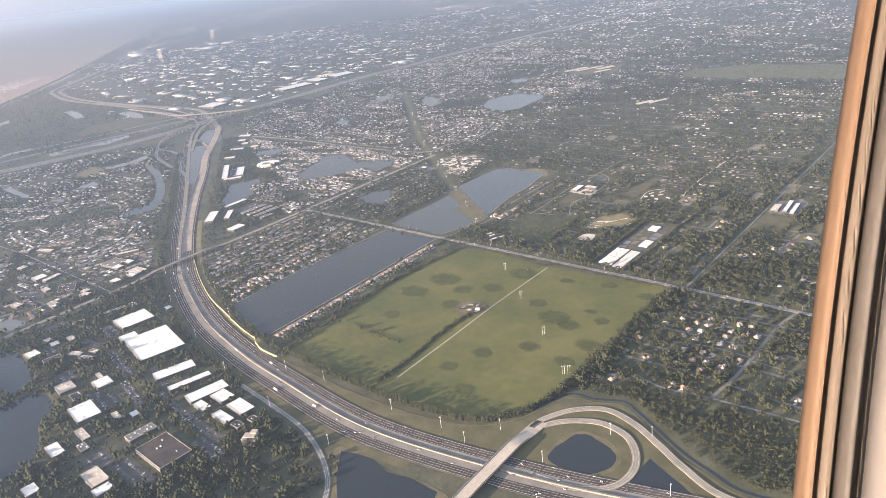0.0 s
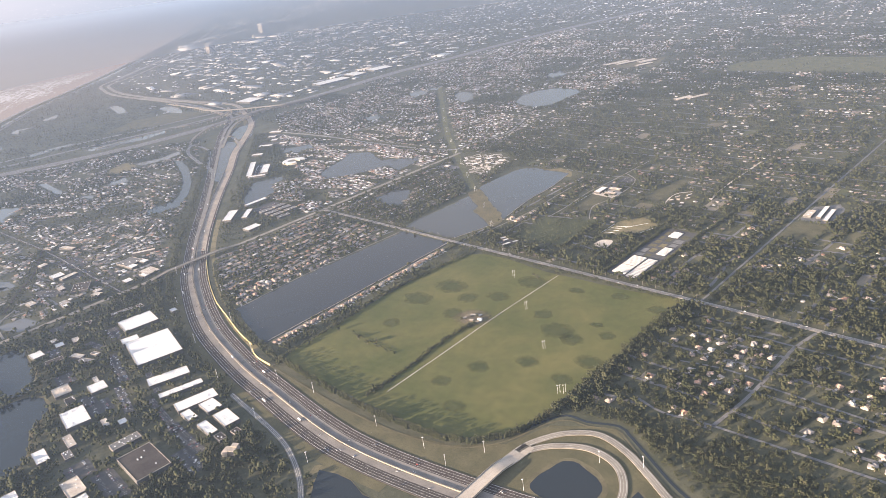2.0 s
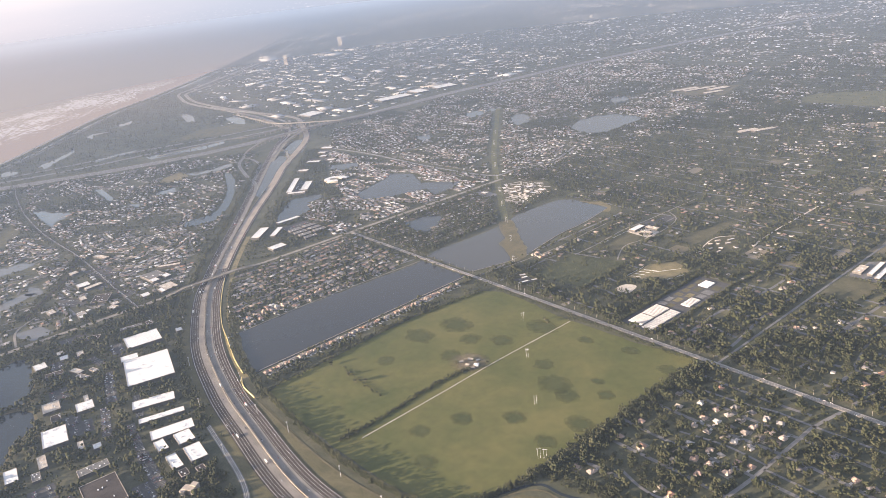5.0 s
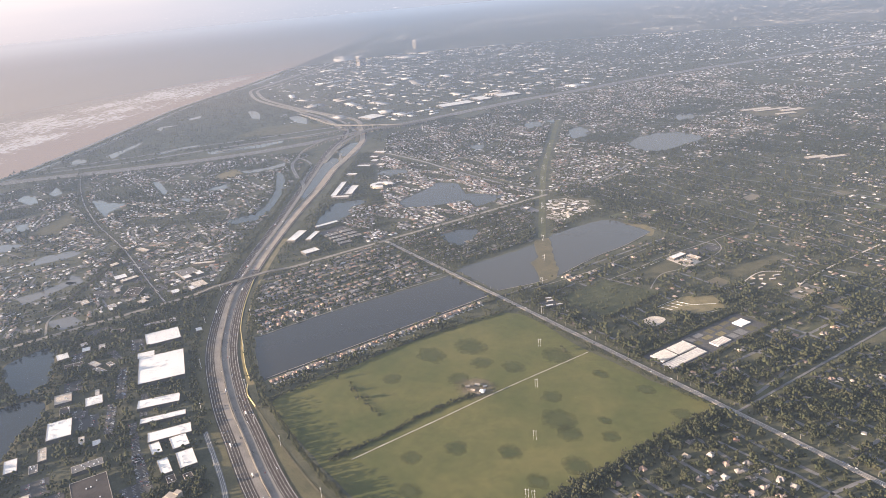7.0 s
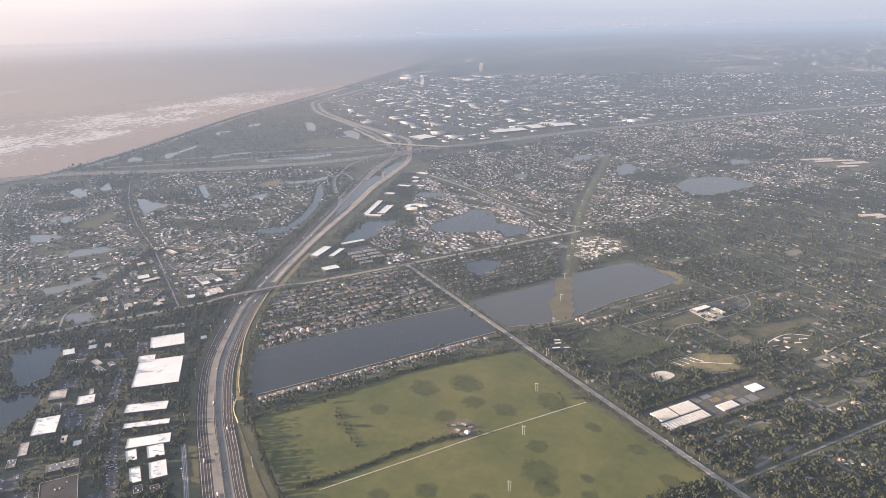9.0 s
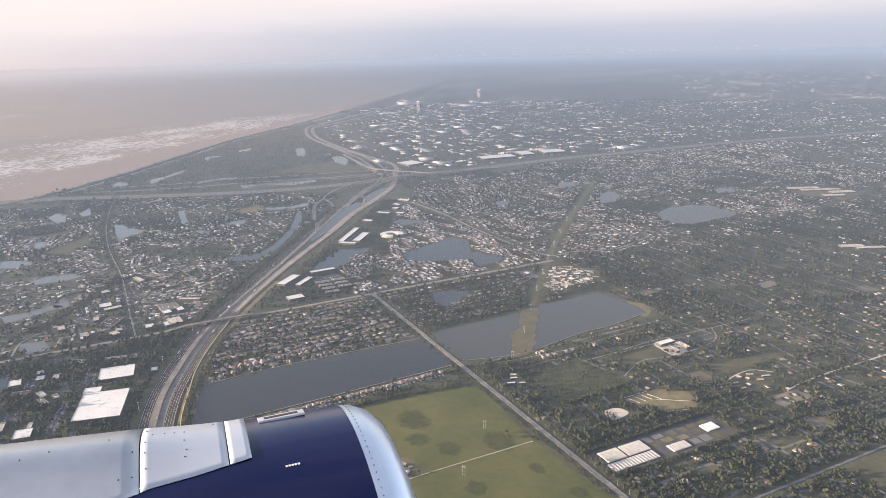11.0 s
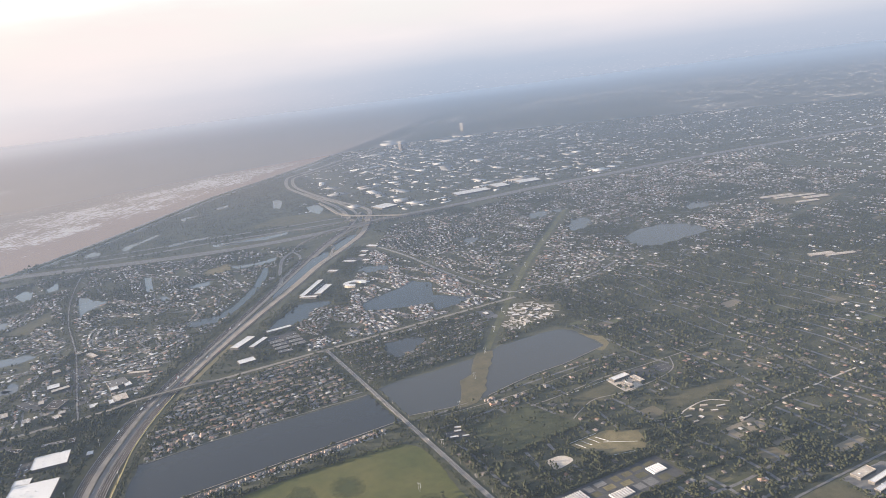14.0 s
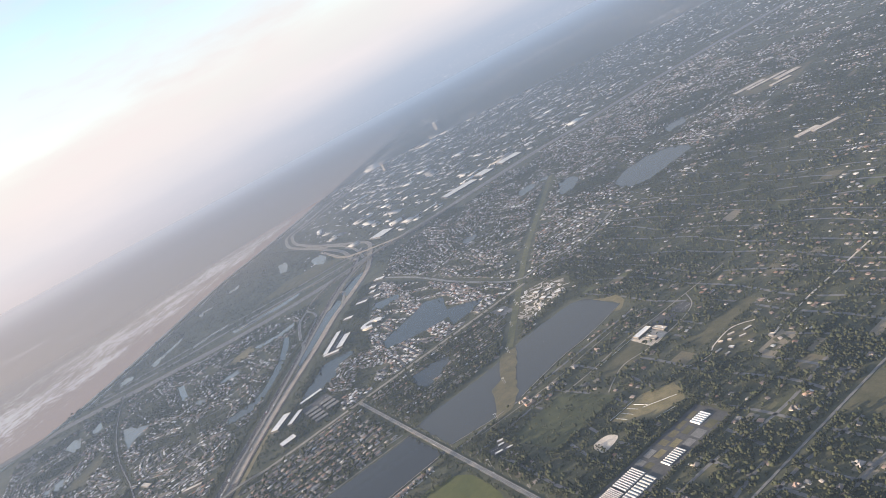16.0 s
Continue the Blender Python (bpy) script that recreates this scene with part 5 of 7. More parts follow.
for pts, w in (([(149, -19), (152, 4), (153, 23), (153.5, 47), (154, 60), (158, 80)], 1.8), ([(153, 20), (165, 20), (230, 17)], 1.3), ([(104, 55), (124, 57), (137, 60), (154, 60), (230, 62)], 1.4), ([(112, -18), (128, -22), (149, -19), (220, -16)], 1.4),
               ([(114, 20), (134, 24), (153, 23)], 1.2)):
    line = smooth(pts, 4)
    structure(ribbon("estate_street", line, w, 0.13, M_STREET), "pale grey estate street with driveways", "street")
    mark_line(line, w + 1.6, 2)

# ---- houses ----
def house_mesh(kind):
    """Corners and triangles of a stuccoed house with a hipped roof and a wing: walls first, then roof."""
    r = random.Random(kind)
    w, d, h, rise, eave = r.uniform(2.5, 3.4), r.uniform(1.8, 2.3), 0.62, r.uniform(0.5, 0.75), 0.16
    wing = (r.uniform(0.35, 0.55) * w, r.uniform(1.0, 1.5), r.choice((-1, 1)))
    wall, roof = bmesh.new(), bmesh.new()

    def body(x0, y0, x1, y1, along_x):
        box_into(wall, x0, y0, 0, x1, y1, h)
        a, b, c, e = x0 - eave, y0 - eave, x1 + eave, y1 + eave
        k = min(c - a, e - b) / 2
        if along_x:
            top = [(a + k, (b + e) / 2), (c - k, (b + e) / 2)]
        else:
            top = [((a + c) / 2, b + k), ((a + c) / 2, e - k)]
        z = h - 0.04
        v = [roof.verts.new((x, y, z)) for x, y in ((a, b), (c, b), (c, e), (a, e))] + [roof.verts.new((x, y, z + rise)) for x, y in top]
        faces = ((0, 1, 5, 4), (1, 2, 5), (2, 3, 4, 5), (3, 0, 4)) if along_x else ((0, 1, 4), (1, 2, 5, 4), (2, 3, 5), (3, 0, 4, 5))
        for q in faces:
            roof.faces.new([v[i] for i in q])

    body(-w / 2, -d / 2, w / 2, d / 2, True)
    x0 = wing[2] * w * 0.22 - wing[0] / 2
    body(x0, -d / 2 - wing[1], x0 + wing[0], -d / 2 + 0.6, False)
    return wall, roof, w


M_DRIVE = material("driveway", (0.35, 0.33, 0.3), (0.5, 0.47, 0.43), 0.5)
HOUSES = []
for kind in range(6):
    root = new("house")
    wall, roof, w = house_mesh(kind + 3)
    part("wall", wall, M_WALL, root)
    part("roof", roof, M_ROOF_OB, root)
    bm = bmesh.new()
    box_into(bm, -0.5, -4.2, 0.0, 0.5, -2.2, 0.07)
    part("driveway", bm, M_DRIVE, root)
    tagged(root, "stuccoed house with a hipped roof among trees", "house", "suburban houses")
    root.matrix_basis = pose(700 + kind * 8, 60, 0)
    HOUSES.append(root)
FIRST = list(HOUSES)


def far_house_arrays(spots):
    """Many simple hipped houses as arrays: x, y, width, depth, turn, height."""
    s = np.array(spots)
    n = len(s)
    base = np.array([(-1, -1, 0), (1, -1, 0), (1, 1, 0), (-1, 1, 0), (-1, -1, 1), (1, -1, 1), (1, 1, 1), (-1, 1, 1)], float) * 0.5
    base[:, 2] *= 2
    rf = np.array([(-0.56, -0.58, 0.94), (0.56, -0.58, 0.94), (0.56, 0.58, 0.94), (-0.56, 0.58, 0.94), (-0.2, 0, 1.75), (0.2, 0, 1.75)])
    tri_w = [(0, 1, 5), (0, 5, 4), (1, 2, 6), (1, 6, 5), (2, 3, 7), (2, 7, 6), (3, 0, 4), (3, 4, 7)]
    tri_r = [(0, 1, 5), (0, 5, 4), (1, 2, 5), (2, 3, 4), (2, 4, 5), (3, 0, 4)]
    tmpl = np.concatenate([base, rf])
    tri = np.array(tri_w + [(a + 8, b + 8, c + 8) for a, b, c in tri_r])
    v = np.broadcast_to(tmpl, (n, 14, 3)) * np.stack([s[:, 2], s[:, 3], s[:, 5]], 1)[:, None, :]
    c, q = np.cos(s[:, 4])[:, None], np.sin(s[:, 4])[:, None]
    x, y = v[..., 0] * c - v[..., 1] * q + s[:, 0:1], v[..., 0] * q + v[..., 1] * c + s[:, 1:2]
    verts = np.stack([x, y, v[..., 2]], -1).reshape(-1, 3)
    faces = (tri[None] + (np.arange(n) * 14)[:, None, None]).reshape(-1, 3)
    return verts, faces, np.tile([0] * 8 + [1] * 6, n)


def in_view(x, y):
    return (y > -265) & (x < 282 - 0.09 * (y + 305)) & (y > -0.09 * x - 300) & ~((x > 30) & (y < -190))


ZONES = [   # outline, row pitch, lot width, rows along x?, bend, share of lots built on, trees per square metre
    ("near", [(90, -30), (90, 75), (300, 75), (300, -12), (190, -14), (150, -22)], 18, 6.6, True, 1.5, 0.75, 0.24),
    ("near", [(-245, -62), (-245, 76), (-151, 76), (-151, -66)], 14.0, 5.0, False, 3.5, 0.85, 0.3),
    ("near", [(-91, -84), (-93, 66), (-79, 66), (-77, -84)], 30, 2.9, False, 0, 0.0, 0.2),
    ("near", [(-245, 86), (-245, 250), (-160, 205), (-157, 86)], 14, 4.6, False, 3, 0.8, 0.28),
    ("near", [(-92, 86), (-96, 240), (-72, 240), (-70, 86)], 18, 4.6, False, 0, 0.85, 0.10),
    ("near", [(60, 86), (60, 240), (240, 240), (240, 86)], 19, 6.6, False, 3, 0.5, 0.24),
    ("far", [(-70, 86), (-92, 246), (-150, 246), (-180, 264), (-232, 285), (-255, 420), (-180, 470), (-90, 400), (20, 480), (140, 420), (300, 470), (300, 86)], 20, 5.2, True, 3, 0.58, 0.29),
    ("far", [(-255, 420), (-180, 470), (-90, 400), (20, 480), (140, 420), (300, 470), (300, 720), (160, 660), (20, 740), (-120, 650), (-268, 700), (-250, 600)], 18, 4.8, True, 4, 0.7, 0.24),
    ("far", [(-268, 700), (-120, 650), (20, 740), (160, 660), (300, 720), (300, 1100), (120, 980), (10, 1120), (-120, 960), (-240, 1040), (-330, 900)], 17, 5.0, True, 5, 0.6, 0.13),
    ("far", [(-252, 66), (-280, 72), (-284, 130), (-360, 140), (-420, 165), (-540, 236), (-250, 262)], 9, 3.1, True, 7, 0.95, 0.15),
    ("far", [(-255, -32), (-255, 62), (-284, 70), (-290, 140), (-400, 150), (-560, 238), (-580, 225), (-300, 10)], 300, 300, True, 0, 0.0, 0.2),
]
# the estates: patches of streets, each laid out its own way, with woods between
ESTATES = [([(-560, 250), (-225, 266), (-258, 420), (-256, 600), (-336, 900), (-686, 900), (-690, 330)], 62, 11.0, 4.3, 0.135),
           ([(-262, -60), (-262, -250), (-800, -250), (-740, 60), (-640, 180), (-300, -20)], 54, 11.0, 4.2, 0.12),
           ([(-686, 900), (-660, 1900), (300, 1900), (300, 1000), (-240, 960)], 120, 17.0, 6.8, 0.034),
           ([(-730, 640), (-1300, 700), (-2300, 1500), (-1600, 2400), (-600, 2400), (-690, 760)], 130, 18.0, 7.4, 0.024)]
r = random.Random(77)
for ring, cell, pitch, width, density in ESTATES:
    p = np.array(ring, float)
    (x0, y0), (x1, y1) = p.min(0), p.max(0)
    for i in range(int((x1 - x0) / cell) + 1):
        for j in range(int((y1 - y0) / cell) + 1):
            x, y = x0 + (i + 0.5 * (j % 2)) * cell + r.uniform(-6, 6), y0 + j * cell + r.uniform(-6, 6)
            square = [(x, y), (x + cell, y + r.uniform(-8, 8)), (x + cell + r.uniform(-8, 8), y + cell), (x + r.uniform(-8, 8), y + cell)]
            if not any(inside(ring, a, b) for a, b in square):
                continue
            kind = r.random()
            if kind < 0.13:
                ZONES.append(("far", square, pitch * 1.5, width * 1.4, r.uniform(0, 1.5), 4.0, 0.35, density * 1.35, ring))
            else:
                turn = r.choice((0.0, 0.0, math.pi / 2)) + r.gauss(0, 0.28)
                ZONES.append(("far", square, pitch * r.uniform(0.9, 1.3), width * r.uniform(0.9, 1.3), turn, r.uniform(1, 5), r.uniform(0.55, 0.9) if cell < 100 else r.choice((0.15, 0.3, 0.5, 0.85)), density * r.uniform(0.6, 1.35), ring))
ZONES = [z if len(z) == 9 else (*z, z[1]) for z in ZONES]
near_spots, far_spots, streets = [], [], []
rng = np.random.default_rng(11)
for level, ring, pitch, lot_w, along, bend, share, _, whole in ZONES:
    p = np.array(ring, float)
    (x0, y0), (x1, y1) = p.min(0), p.max(0)
    u0, u1, v0, v1 = (x0, x1, y0, y1) if along is True else (y0, y1, x0, x1)
    if isinstance(along, float):
        k = math.hypot(x1 - x0, y1 - y0) / 2
        u0, u1, v0, v1 = -k, k, -k, k
    for row in np.arange(v0 + pitch * 0.4, v1, pitch):
        us = np.arange(u0, u1, lot_w)

        def place(u, v):
            b = bend * np.sin(u / 37.0 + row * 0.13) + bend * 0.6 * np.sin(u / 15.0 + row * 0.31)
            if isinstance(along, float):
                c, q = math.cos(along), math.sin(along)
                return (x0 + x1) / 2 + u * c - (v + b) * q, (y0 + y1) / 2 + u * q + (v + b) * c
            return (u, v + b) if along else (v + b, u)

        if pitch < 30:
            sx, sy = place(us, np.full(len(us), row))
            ok = (use_at(sx, sy) == 0) & inside(ring, sx, sy) & inside(whole, sx, sy) & in_view(sx, sy)
            for i in range(len(us) - 1):
                if ok[i] and ok[i + 1]:
                    streets.append((sx[i], sy[i], sx[i + 1], sy[i + 1]))
        for side in (-1, 1):
            wild = 0.5 if pitch > 20 else 0.2
            u = us + rng.uniform(-wild, wild, len(us)) * lot_w
            v = row + side * (0.27 * min(pitch, 16) + rng.uniform(-0.02, 0.05 if pitch < 20 else 0.25, len(us)) * pitch) if pitch < 30 else v0 + 5.6 + 1.2 * rng.random(len(us))
            x, y = place(u, v)
            # blocks built up closely, and gaps of gardens and woods between them
            block = 0.5 + 0.5 * np.sin(x * 0.047 + 2.3 * np.sin(y * 0.019)) * np.sin(y * 0.039 + 1.9 * np.sin(x * 0.023))
            built = share * (np.clip(2.6 * block - 0.75, 0.1, 1.35) if pitch > 16 else np.clip(0.55 + 1.1 * block, 0, 1.2) if level == "far" else 1.0)
            ok = inside(ring, x, y) & inside(whole, x, y) & in_view(x, y) & (rng.random(len(us)) < built)
            for dx, dy in ((0, 0), (2, 0), (-2, 0), (0, 2), (0, -2)):
                ok &= use_at(x + dx, y + dy) == 0
            turn = (along if isinstance(along, float) else 0 if along else math.pi / 2) + (math.pi if side < 0 else 0)
            for a, b, o in zip(x, y, ok):
                if o:
                    (near_spots if level == "near" else far_spots).append((a, b, turn + rng.normal(0, 0.22)))
            if pitch >= 30:
                break
        if pitch >= 30:
            break
for radius in (6, 10.5, 14.5, 19, 23, 27.5, 31.5, 36):
    for a in np.arange(40, 320, 3.1 / radius * 57.3):
        x, y = -318 + radius * 1.15 * math.cos(radians(a)), 108 + radius * 0.85 * math.sin(radians(a))
        if use_at(x, y) == 0:
            far_spots.append((x, y, radians(a) + math.pi / 2))
# one close row of villas along the lake
for y in np.arange(-82, 66, 2.75):
    near_spots.append((np.interp(y, (-84, 0, 75), (-90, -92.5, -95)) + 4.2 + rng.uniform(-0.4, 0.4), y + rng.uniform(-0.3, 0.3), math.pi / 2 + rng.normal(0, 0.1)))
for line in CRESCENTS:
    n = normals(line)
    for i in range(0, len(line)):
        for side in (-1, 1):
            x, y = line[i] + n[i] * side * (3.3 + rng.uniform(-0.3, 0.5))
            if use_at(x, y) == 0 and rng.random() < 0.9:
                far_spots.append((x, y, math.atan2(n[i][1], n[i][0]) + math.pi / 2))
near_spots.sort(key=lambda p: math.hypot(p[0] - 250, p[1] + 60))
far_spots += near_spots[290:]
near_spots = near_spots[:290]
for i, (x, y, t) in enumerate(near_spots):
    if i < len(FIRST):
        home = FIRST[i]
    else:
        home = copy_thing(FIRST[i % 6], pose(x, y, 0))
    k = 1.02 if x > 88 else 1.08
    home.matrix_basis = pose(x, y, 0, 0, 0, math.degrees(t)) @ Matrix.Diagonal((k * rng.uniform(0.9, 1.15), k, k * 1.1, 1))
    mark_poly([(x - 1.8, y - 1.6), (x + 1.8, y - 1.6), (x + 1.8, y + 1.6), (x - 1.8, y + 1.6)], 4)
rows = []
for x, y, t in far_spots:
    k = 1.0 + 0.25 * (math.hypot(x, y) > 900)
    rows.append((x, y, rng.uniform(2.0, 3.6) * k, rng.uniform(1.5, 2.6) * k, t, rng.uniform(0.5, 0.75)))
    i, j = int((x - X0) / CELL), int((y - Y0) / CELL)
    if 1 < i < NX - 2 and 1 < j < NY - 2:
        USE[j, i] = 4
def among_trees(h):
    return (h[0] > -235 and 82 < h[1] < 900) or (-247 < h[0] < -76 and -90 < h[1] < 80)


wooded = [h for h in rows if among_trees(h) and h[1] < 420]
outer = [h for h in rows if among_trees(h) and h[1] >= 420]
rest = [h for h in rows if not among_trees(h)]
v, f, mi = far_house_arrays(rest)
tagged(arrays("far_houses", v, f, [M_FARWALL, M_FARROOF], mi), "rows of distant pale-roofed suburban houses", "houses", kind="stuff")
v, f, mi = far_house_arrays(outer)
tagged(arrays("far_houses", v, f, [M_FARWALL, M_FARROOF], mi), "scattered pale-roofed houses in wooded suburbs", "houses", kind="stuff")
scaled = [(h, 1.15 if h[0] < -76 and h[1] < 80 else 0.85) for h in wooded]
v, f, mi = far_house_arrays([(x, y, w * k, d * k, t, h * k) for (x, y, w, d, t, h), k in scaled])
tagged(arrays("far_houses", v, f, [M_FARWALL, M_ROOF], mi), "scattered houses half hidden among trees", "houses", kind="stuff")
# paddocks and clearings among the wooded lots
WOODED = [(-70, 86), (-92, 246), (-150, 246), (-232, 285), (-255, 420), (-330, 900), (300, 900), (300, 86)]
r = random.Random(31)
lots = []
for _ in range(420):
    x, y = r.uniform(-230, 240), r.uniform(88, 880)
    w, d = r.uniform(5, 13), r.uniform(5, 24)
    if y > 300 and r.random() < 0.4:
        continue
    ring = [(x, y), (x + w, y), (x + w, y + d), (x, y + d)]
    if all(use_at(a, b) == 0 for a, b in ring) and in_view(x, y) and inside(WOODED, x, y):
        lots.append((x, y, w, d))
        if r.random() < 0.75:
            mark_poly(ring, 6)
v = np.array([[(x, y, 0.02 + 0.0001 * i), (x + w, y, 0.02 + 0.0001 * i), (x + w, y + d, 0.02 + 0.0001 * i), (x, y + d, 0.02 + 0.0001 * i)] for i, (x, y, w, d) in enumerate(lots)]).reshape(-1, 3)
M_LOTS = palette("paddock_grass", [(0.07, 0.072, 0.036), (0.1, 0.092, 0.05), (0.13, 0.112, 0.072), (0.06, 0.062, 0.03), (0.085, 0.088, 0.04), (0.2, 0.17, 0.125)])
tagged(arrays("paddocks", v, np.arange(len(v)).reshape(-1, 4), [M_LOTS]), "small green and tan paddocks between trees", "paddocks", kind="stuff")
# lawns, patios and bare plots round the houses
spots = np.array([p[:2] for p in near_spots + far_spots])
turns = np.array([p[2] for p in near_spots + far_spots])
n = len(spots)
size = np.stack([rng.uniform(1.5, 3.4, n), rng.uniform(1.4, 3.6, n)], 1)
corner = np.array([(-1, -1), (1, -1), (1, 1), (-1, 1)])[None] * size[:, None] + rng.normal(0, 0.7, (n, 1, 2))
c, q = np.cos(turns)[:, None], np.sin(turns)[:, None]
v = np.stack([corner[..., 0] * c - corner[..., 1] * q + spots[:, 0:1], corner[..., 0] * q + corner[..., 1] * c + spots[:, 1:2], np.broadcast_to(0.03 + 0.00001 * np.arange(n)[:, None], (n, 4))], -1)
M_PLOT = palette("garden_plots", [(0.085, 0.088, 0.045), (0.2, 0.185, 0.15), (0.065, 0.07, 0.04), (0.11, 0.107, 0.06), (0.3, 0.285, 0.26), (0.1, 0.093, 0.07), (0.15, 0.14, 0.105), (0.22, 0.21, 0.2)])
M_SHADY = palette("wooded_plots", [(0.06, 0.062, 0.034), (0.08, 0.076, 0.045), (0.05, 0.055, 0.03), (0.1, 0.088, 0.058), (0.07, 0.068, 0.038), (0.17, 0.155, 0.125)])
woods = ((spots[:, 0] > -230) & (spots[:, 1] > 82)) | ((spots[:, 0] > 88) & (spots[:, 1] < 78))
for keep, mat, lab in ((~woods, M_PLOT, "lawns and pale patios round the houses"), (woods, M_SHADY, "dark lawns and sandy yards among trees")):
    q = v[keep].reshape(-1, 3)
    tagged(arrays("garden_plots", q, np.arange(len(q)).reshape(-1, 4), [mat]), lab, "gardens", kind="stuff")
# estate streets, flat strips
s = np.array(streets)
d = s[:, 2:] - s[:, :2]
nrm = np.stack([-d[:, 1], d[:, 0]], 1) / np.linalg.norm(d, axis=1)[:, None] * 0.95
quad = np.stack([s[:, :2] + nrm, s[:, :2] - nrm, s[:, 2:] - nrm, s[:, 2:] + nrm], 1)
v = np.concatenate([quad, np.full((*quad.shape[:2], 1), 0.09)], 2).reshape(-1, 3)
structure(arrays("estate_streets", v, np.arange(len(v)).reshape(-1, 4), [M_STREET]), "grey estate streets between the houses", "streets")
for a, b, c, e in s:
    USE[int(((b + e) / 2 - Y0) / CELL), int(((a + c) / 2 - X0) / CELL)] = 2
print("houses", len(near_spots), len(far_spots), "streets", len(streets))

# industrial estate beyond the motorway: broad low roofs, set out in rows
rows = []


def hall(x, y, w, d, turn, h):
    rows.append((x, y, w, d, turn, h))
    mark_poly([(x - w / 2, y - d / 2), (x + w / 2, y - d / 2), (x + w / 2, y + d / 2), (x - w / 2, y + d / 2)], 4)


for x, y, w, d, t in ((-1317, 525, 14, 70, 0.0), (-1555, 640, 14, 72, 0.2), (-1660, 900, 60, 50, 0.1), (-1690, 980, 50, 46, 0.1), (-1600, 900, 46, 60, 0.1), (-1630, 985, 40, 40, 0.0),
                      (-1862, 820, 40, 36, 0.0), (-1110, 372, 30, 12, 0.4), (-1040, 420, 26, 22, 0.1), (-800, 620, 24, 46, 0.0)):
    hall(x, y, w, d, t, 1.4)
for corners in (((-1035, 403), (-1043, 442), (-1024, 442), (-1011, 399)), ((-985, 400), (-983, 414), (-945, 409), (-939, 394)), ((-930, 397), (-927, 411), (-902, 403), (-899, 386)), ((-1029, 338), (-1034, 368), (-1009, 367), (-1004, 338)),
                ((-1211, 380), (-1212, 393), (-1161, 375), (-1168, 367)), ((-947, 429), (-950, 448), (-898, 451), (-894, 436)), ((-1124, 626), (-1132, 646), (-1072, 620), (-1064, 602)), ((-867, 320), (-869, 337), (-844, 334), (-841, 318)),
                ((-843, 393), (-840, 418), (-812, 408), (-820, 387)), ((-1800, 774), (-1834, 817), (-1759, 794), (-1730, 750))):
    p = np.array(corners, float)
    (cx, cy), along = p.mean(0), (p[2] + p[3] - p[0] - p[1]) / 2
    hall(cx, cy, np.linalg.norm(along), np.linalg.norm((p[1] + p[2] - p[0] - p[3]) / 2), math.atan2(along[1], along[0]), 1.4)
for _ in range(1650):
    x, y = rng.uniform(-1750, -735), rng.uniform(330, 1350)
    y = round(y / 34) * 34 + rng.normal(0, 3)
    w, dd = rng.uniform(6, 17) * rng.choice((0.5, 0.8, 1.0, 1.5)), rng.uniform(10, 36) * rng.choice((0.25, 0.4, 0.7, 1.0))
    near = [use_at(x + a * w * 0.7, y + b * dd * 0.7) for a in (-1, 0, 1) for b in (-1, 0, 1)]
    if max(near) != 0 or y < 345 + (-x - 735) * 0.28 or y > 900 + (-x - 735) * 0.5 or rng.random() > 0.8 * math.exp(-(y - 500) / 700):
        continue
    hall(x, y, w, dd, rng.normal(0.08, 0.05), rng.uniform(0.6, 1.2))
# far districts: knots of bright roofs, and scattered ones
def far_hall(x, y, k):
    ex = np.interp(y, [p[1] for p in MARSH_EDGE], [p[0] for p in MARSH_EDGE])
    dist = math.hypot(x - 290, y + 100)
    if x < ex + 60 or dist < 1150 or dist > 4960 or (dist < 2700 and use_at(x, y) != 0):
        return
    rows.append((x, y, rng.uniform(3, 8) * k * rng.choice((0.7, 1.0, 1.9), p=(0.45, 0.4, 0.15)), rng.uniform(3, 9) * k, rng.choice((0, 0, math.pi / 2)) + rng.normal(0, 0.1), rng.uniform(0.6, 1.2) * max(1.0, k * 1.3)))


for _ in range(4600):
    a, dist = radians(rng.uniform(-75, -2)), rng.uniform(1200, 4950)
    far_hall(290 + dist * math.sin(a), -100 + dist * math.cos(a), dist / 2300)
for _ in range(330):
    a, dist = radians(rng.uniform(-72, -4)), rng.uniform(1500, 4900)
    cx, cy, tilt = 290 + dist * math.sin(a), -100 + dist * math.cos(a), a + rng.normal(0, 0.5)
    k, size = dist / 2400, rng.uniform(20, 75) * dist / 2000
    for _ in range(int(rng.uniform(8, 34))):
        u, w = rng.normal(0, size), rng.normal(0, size * 0.3)
        far_hall(cx + u * math.cos(tilt) + w * math.sin(tilt), cy - u * math.sin(tilt) + w * math.cos(tilt), k * 0.8)
s = np.array(rows)
n = len(s)
cube = np.array([(-0.5, -0.5, 0), (0.5, -0.5, 0), (0.5, 0.5, 0), (-0.5, 0.5, 0), (-0.5, -0.5, 1), (0.5, -0.5, 1), (0.5, 0.5, 1), (-0.5, 0.5, 1)])
quads = np.array([(4, 5, 6, 7), (0, 1, 5, 4), (1, 2, 6, 5), (2, 3, 7, 6), (3, 0, 4, 7)])
v = cube[None] * np.stack([s[:, 2], s[:, 3], s[:, 5]], 1)[:, None]
c, q = np.cos(s[:, 4])[:, None], np.sin(s[:, 4])[:, None]
v = np.stack([v[..., 0] * c - v[..., 1] * q + s[:, 0:1], v[..., 0] * q + v[..., 1] * c + s[:, 1:2], v[..., 2]], -1).reshape(-1, 3)
w = v.reshape(n, 8, 3)[:, :4]
mid = w.mean(1, keepdims=True)
yard = mid + (w - mid) * 1.6
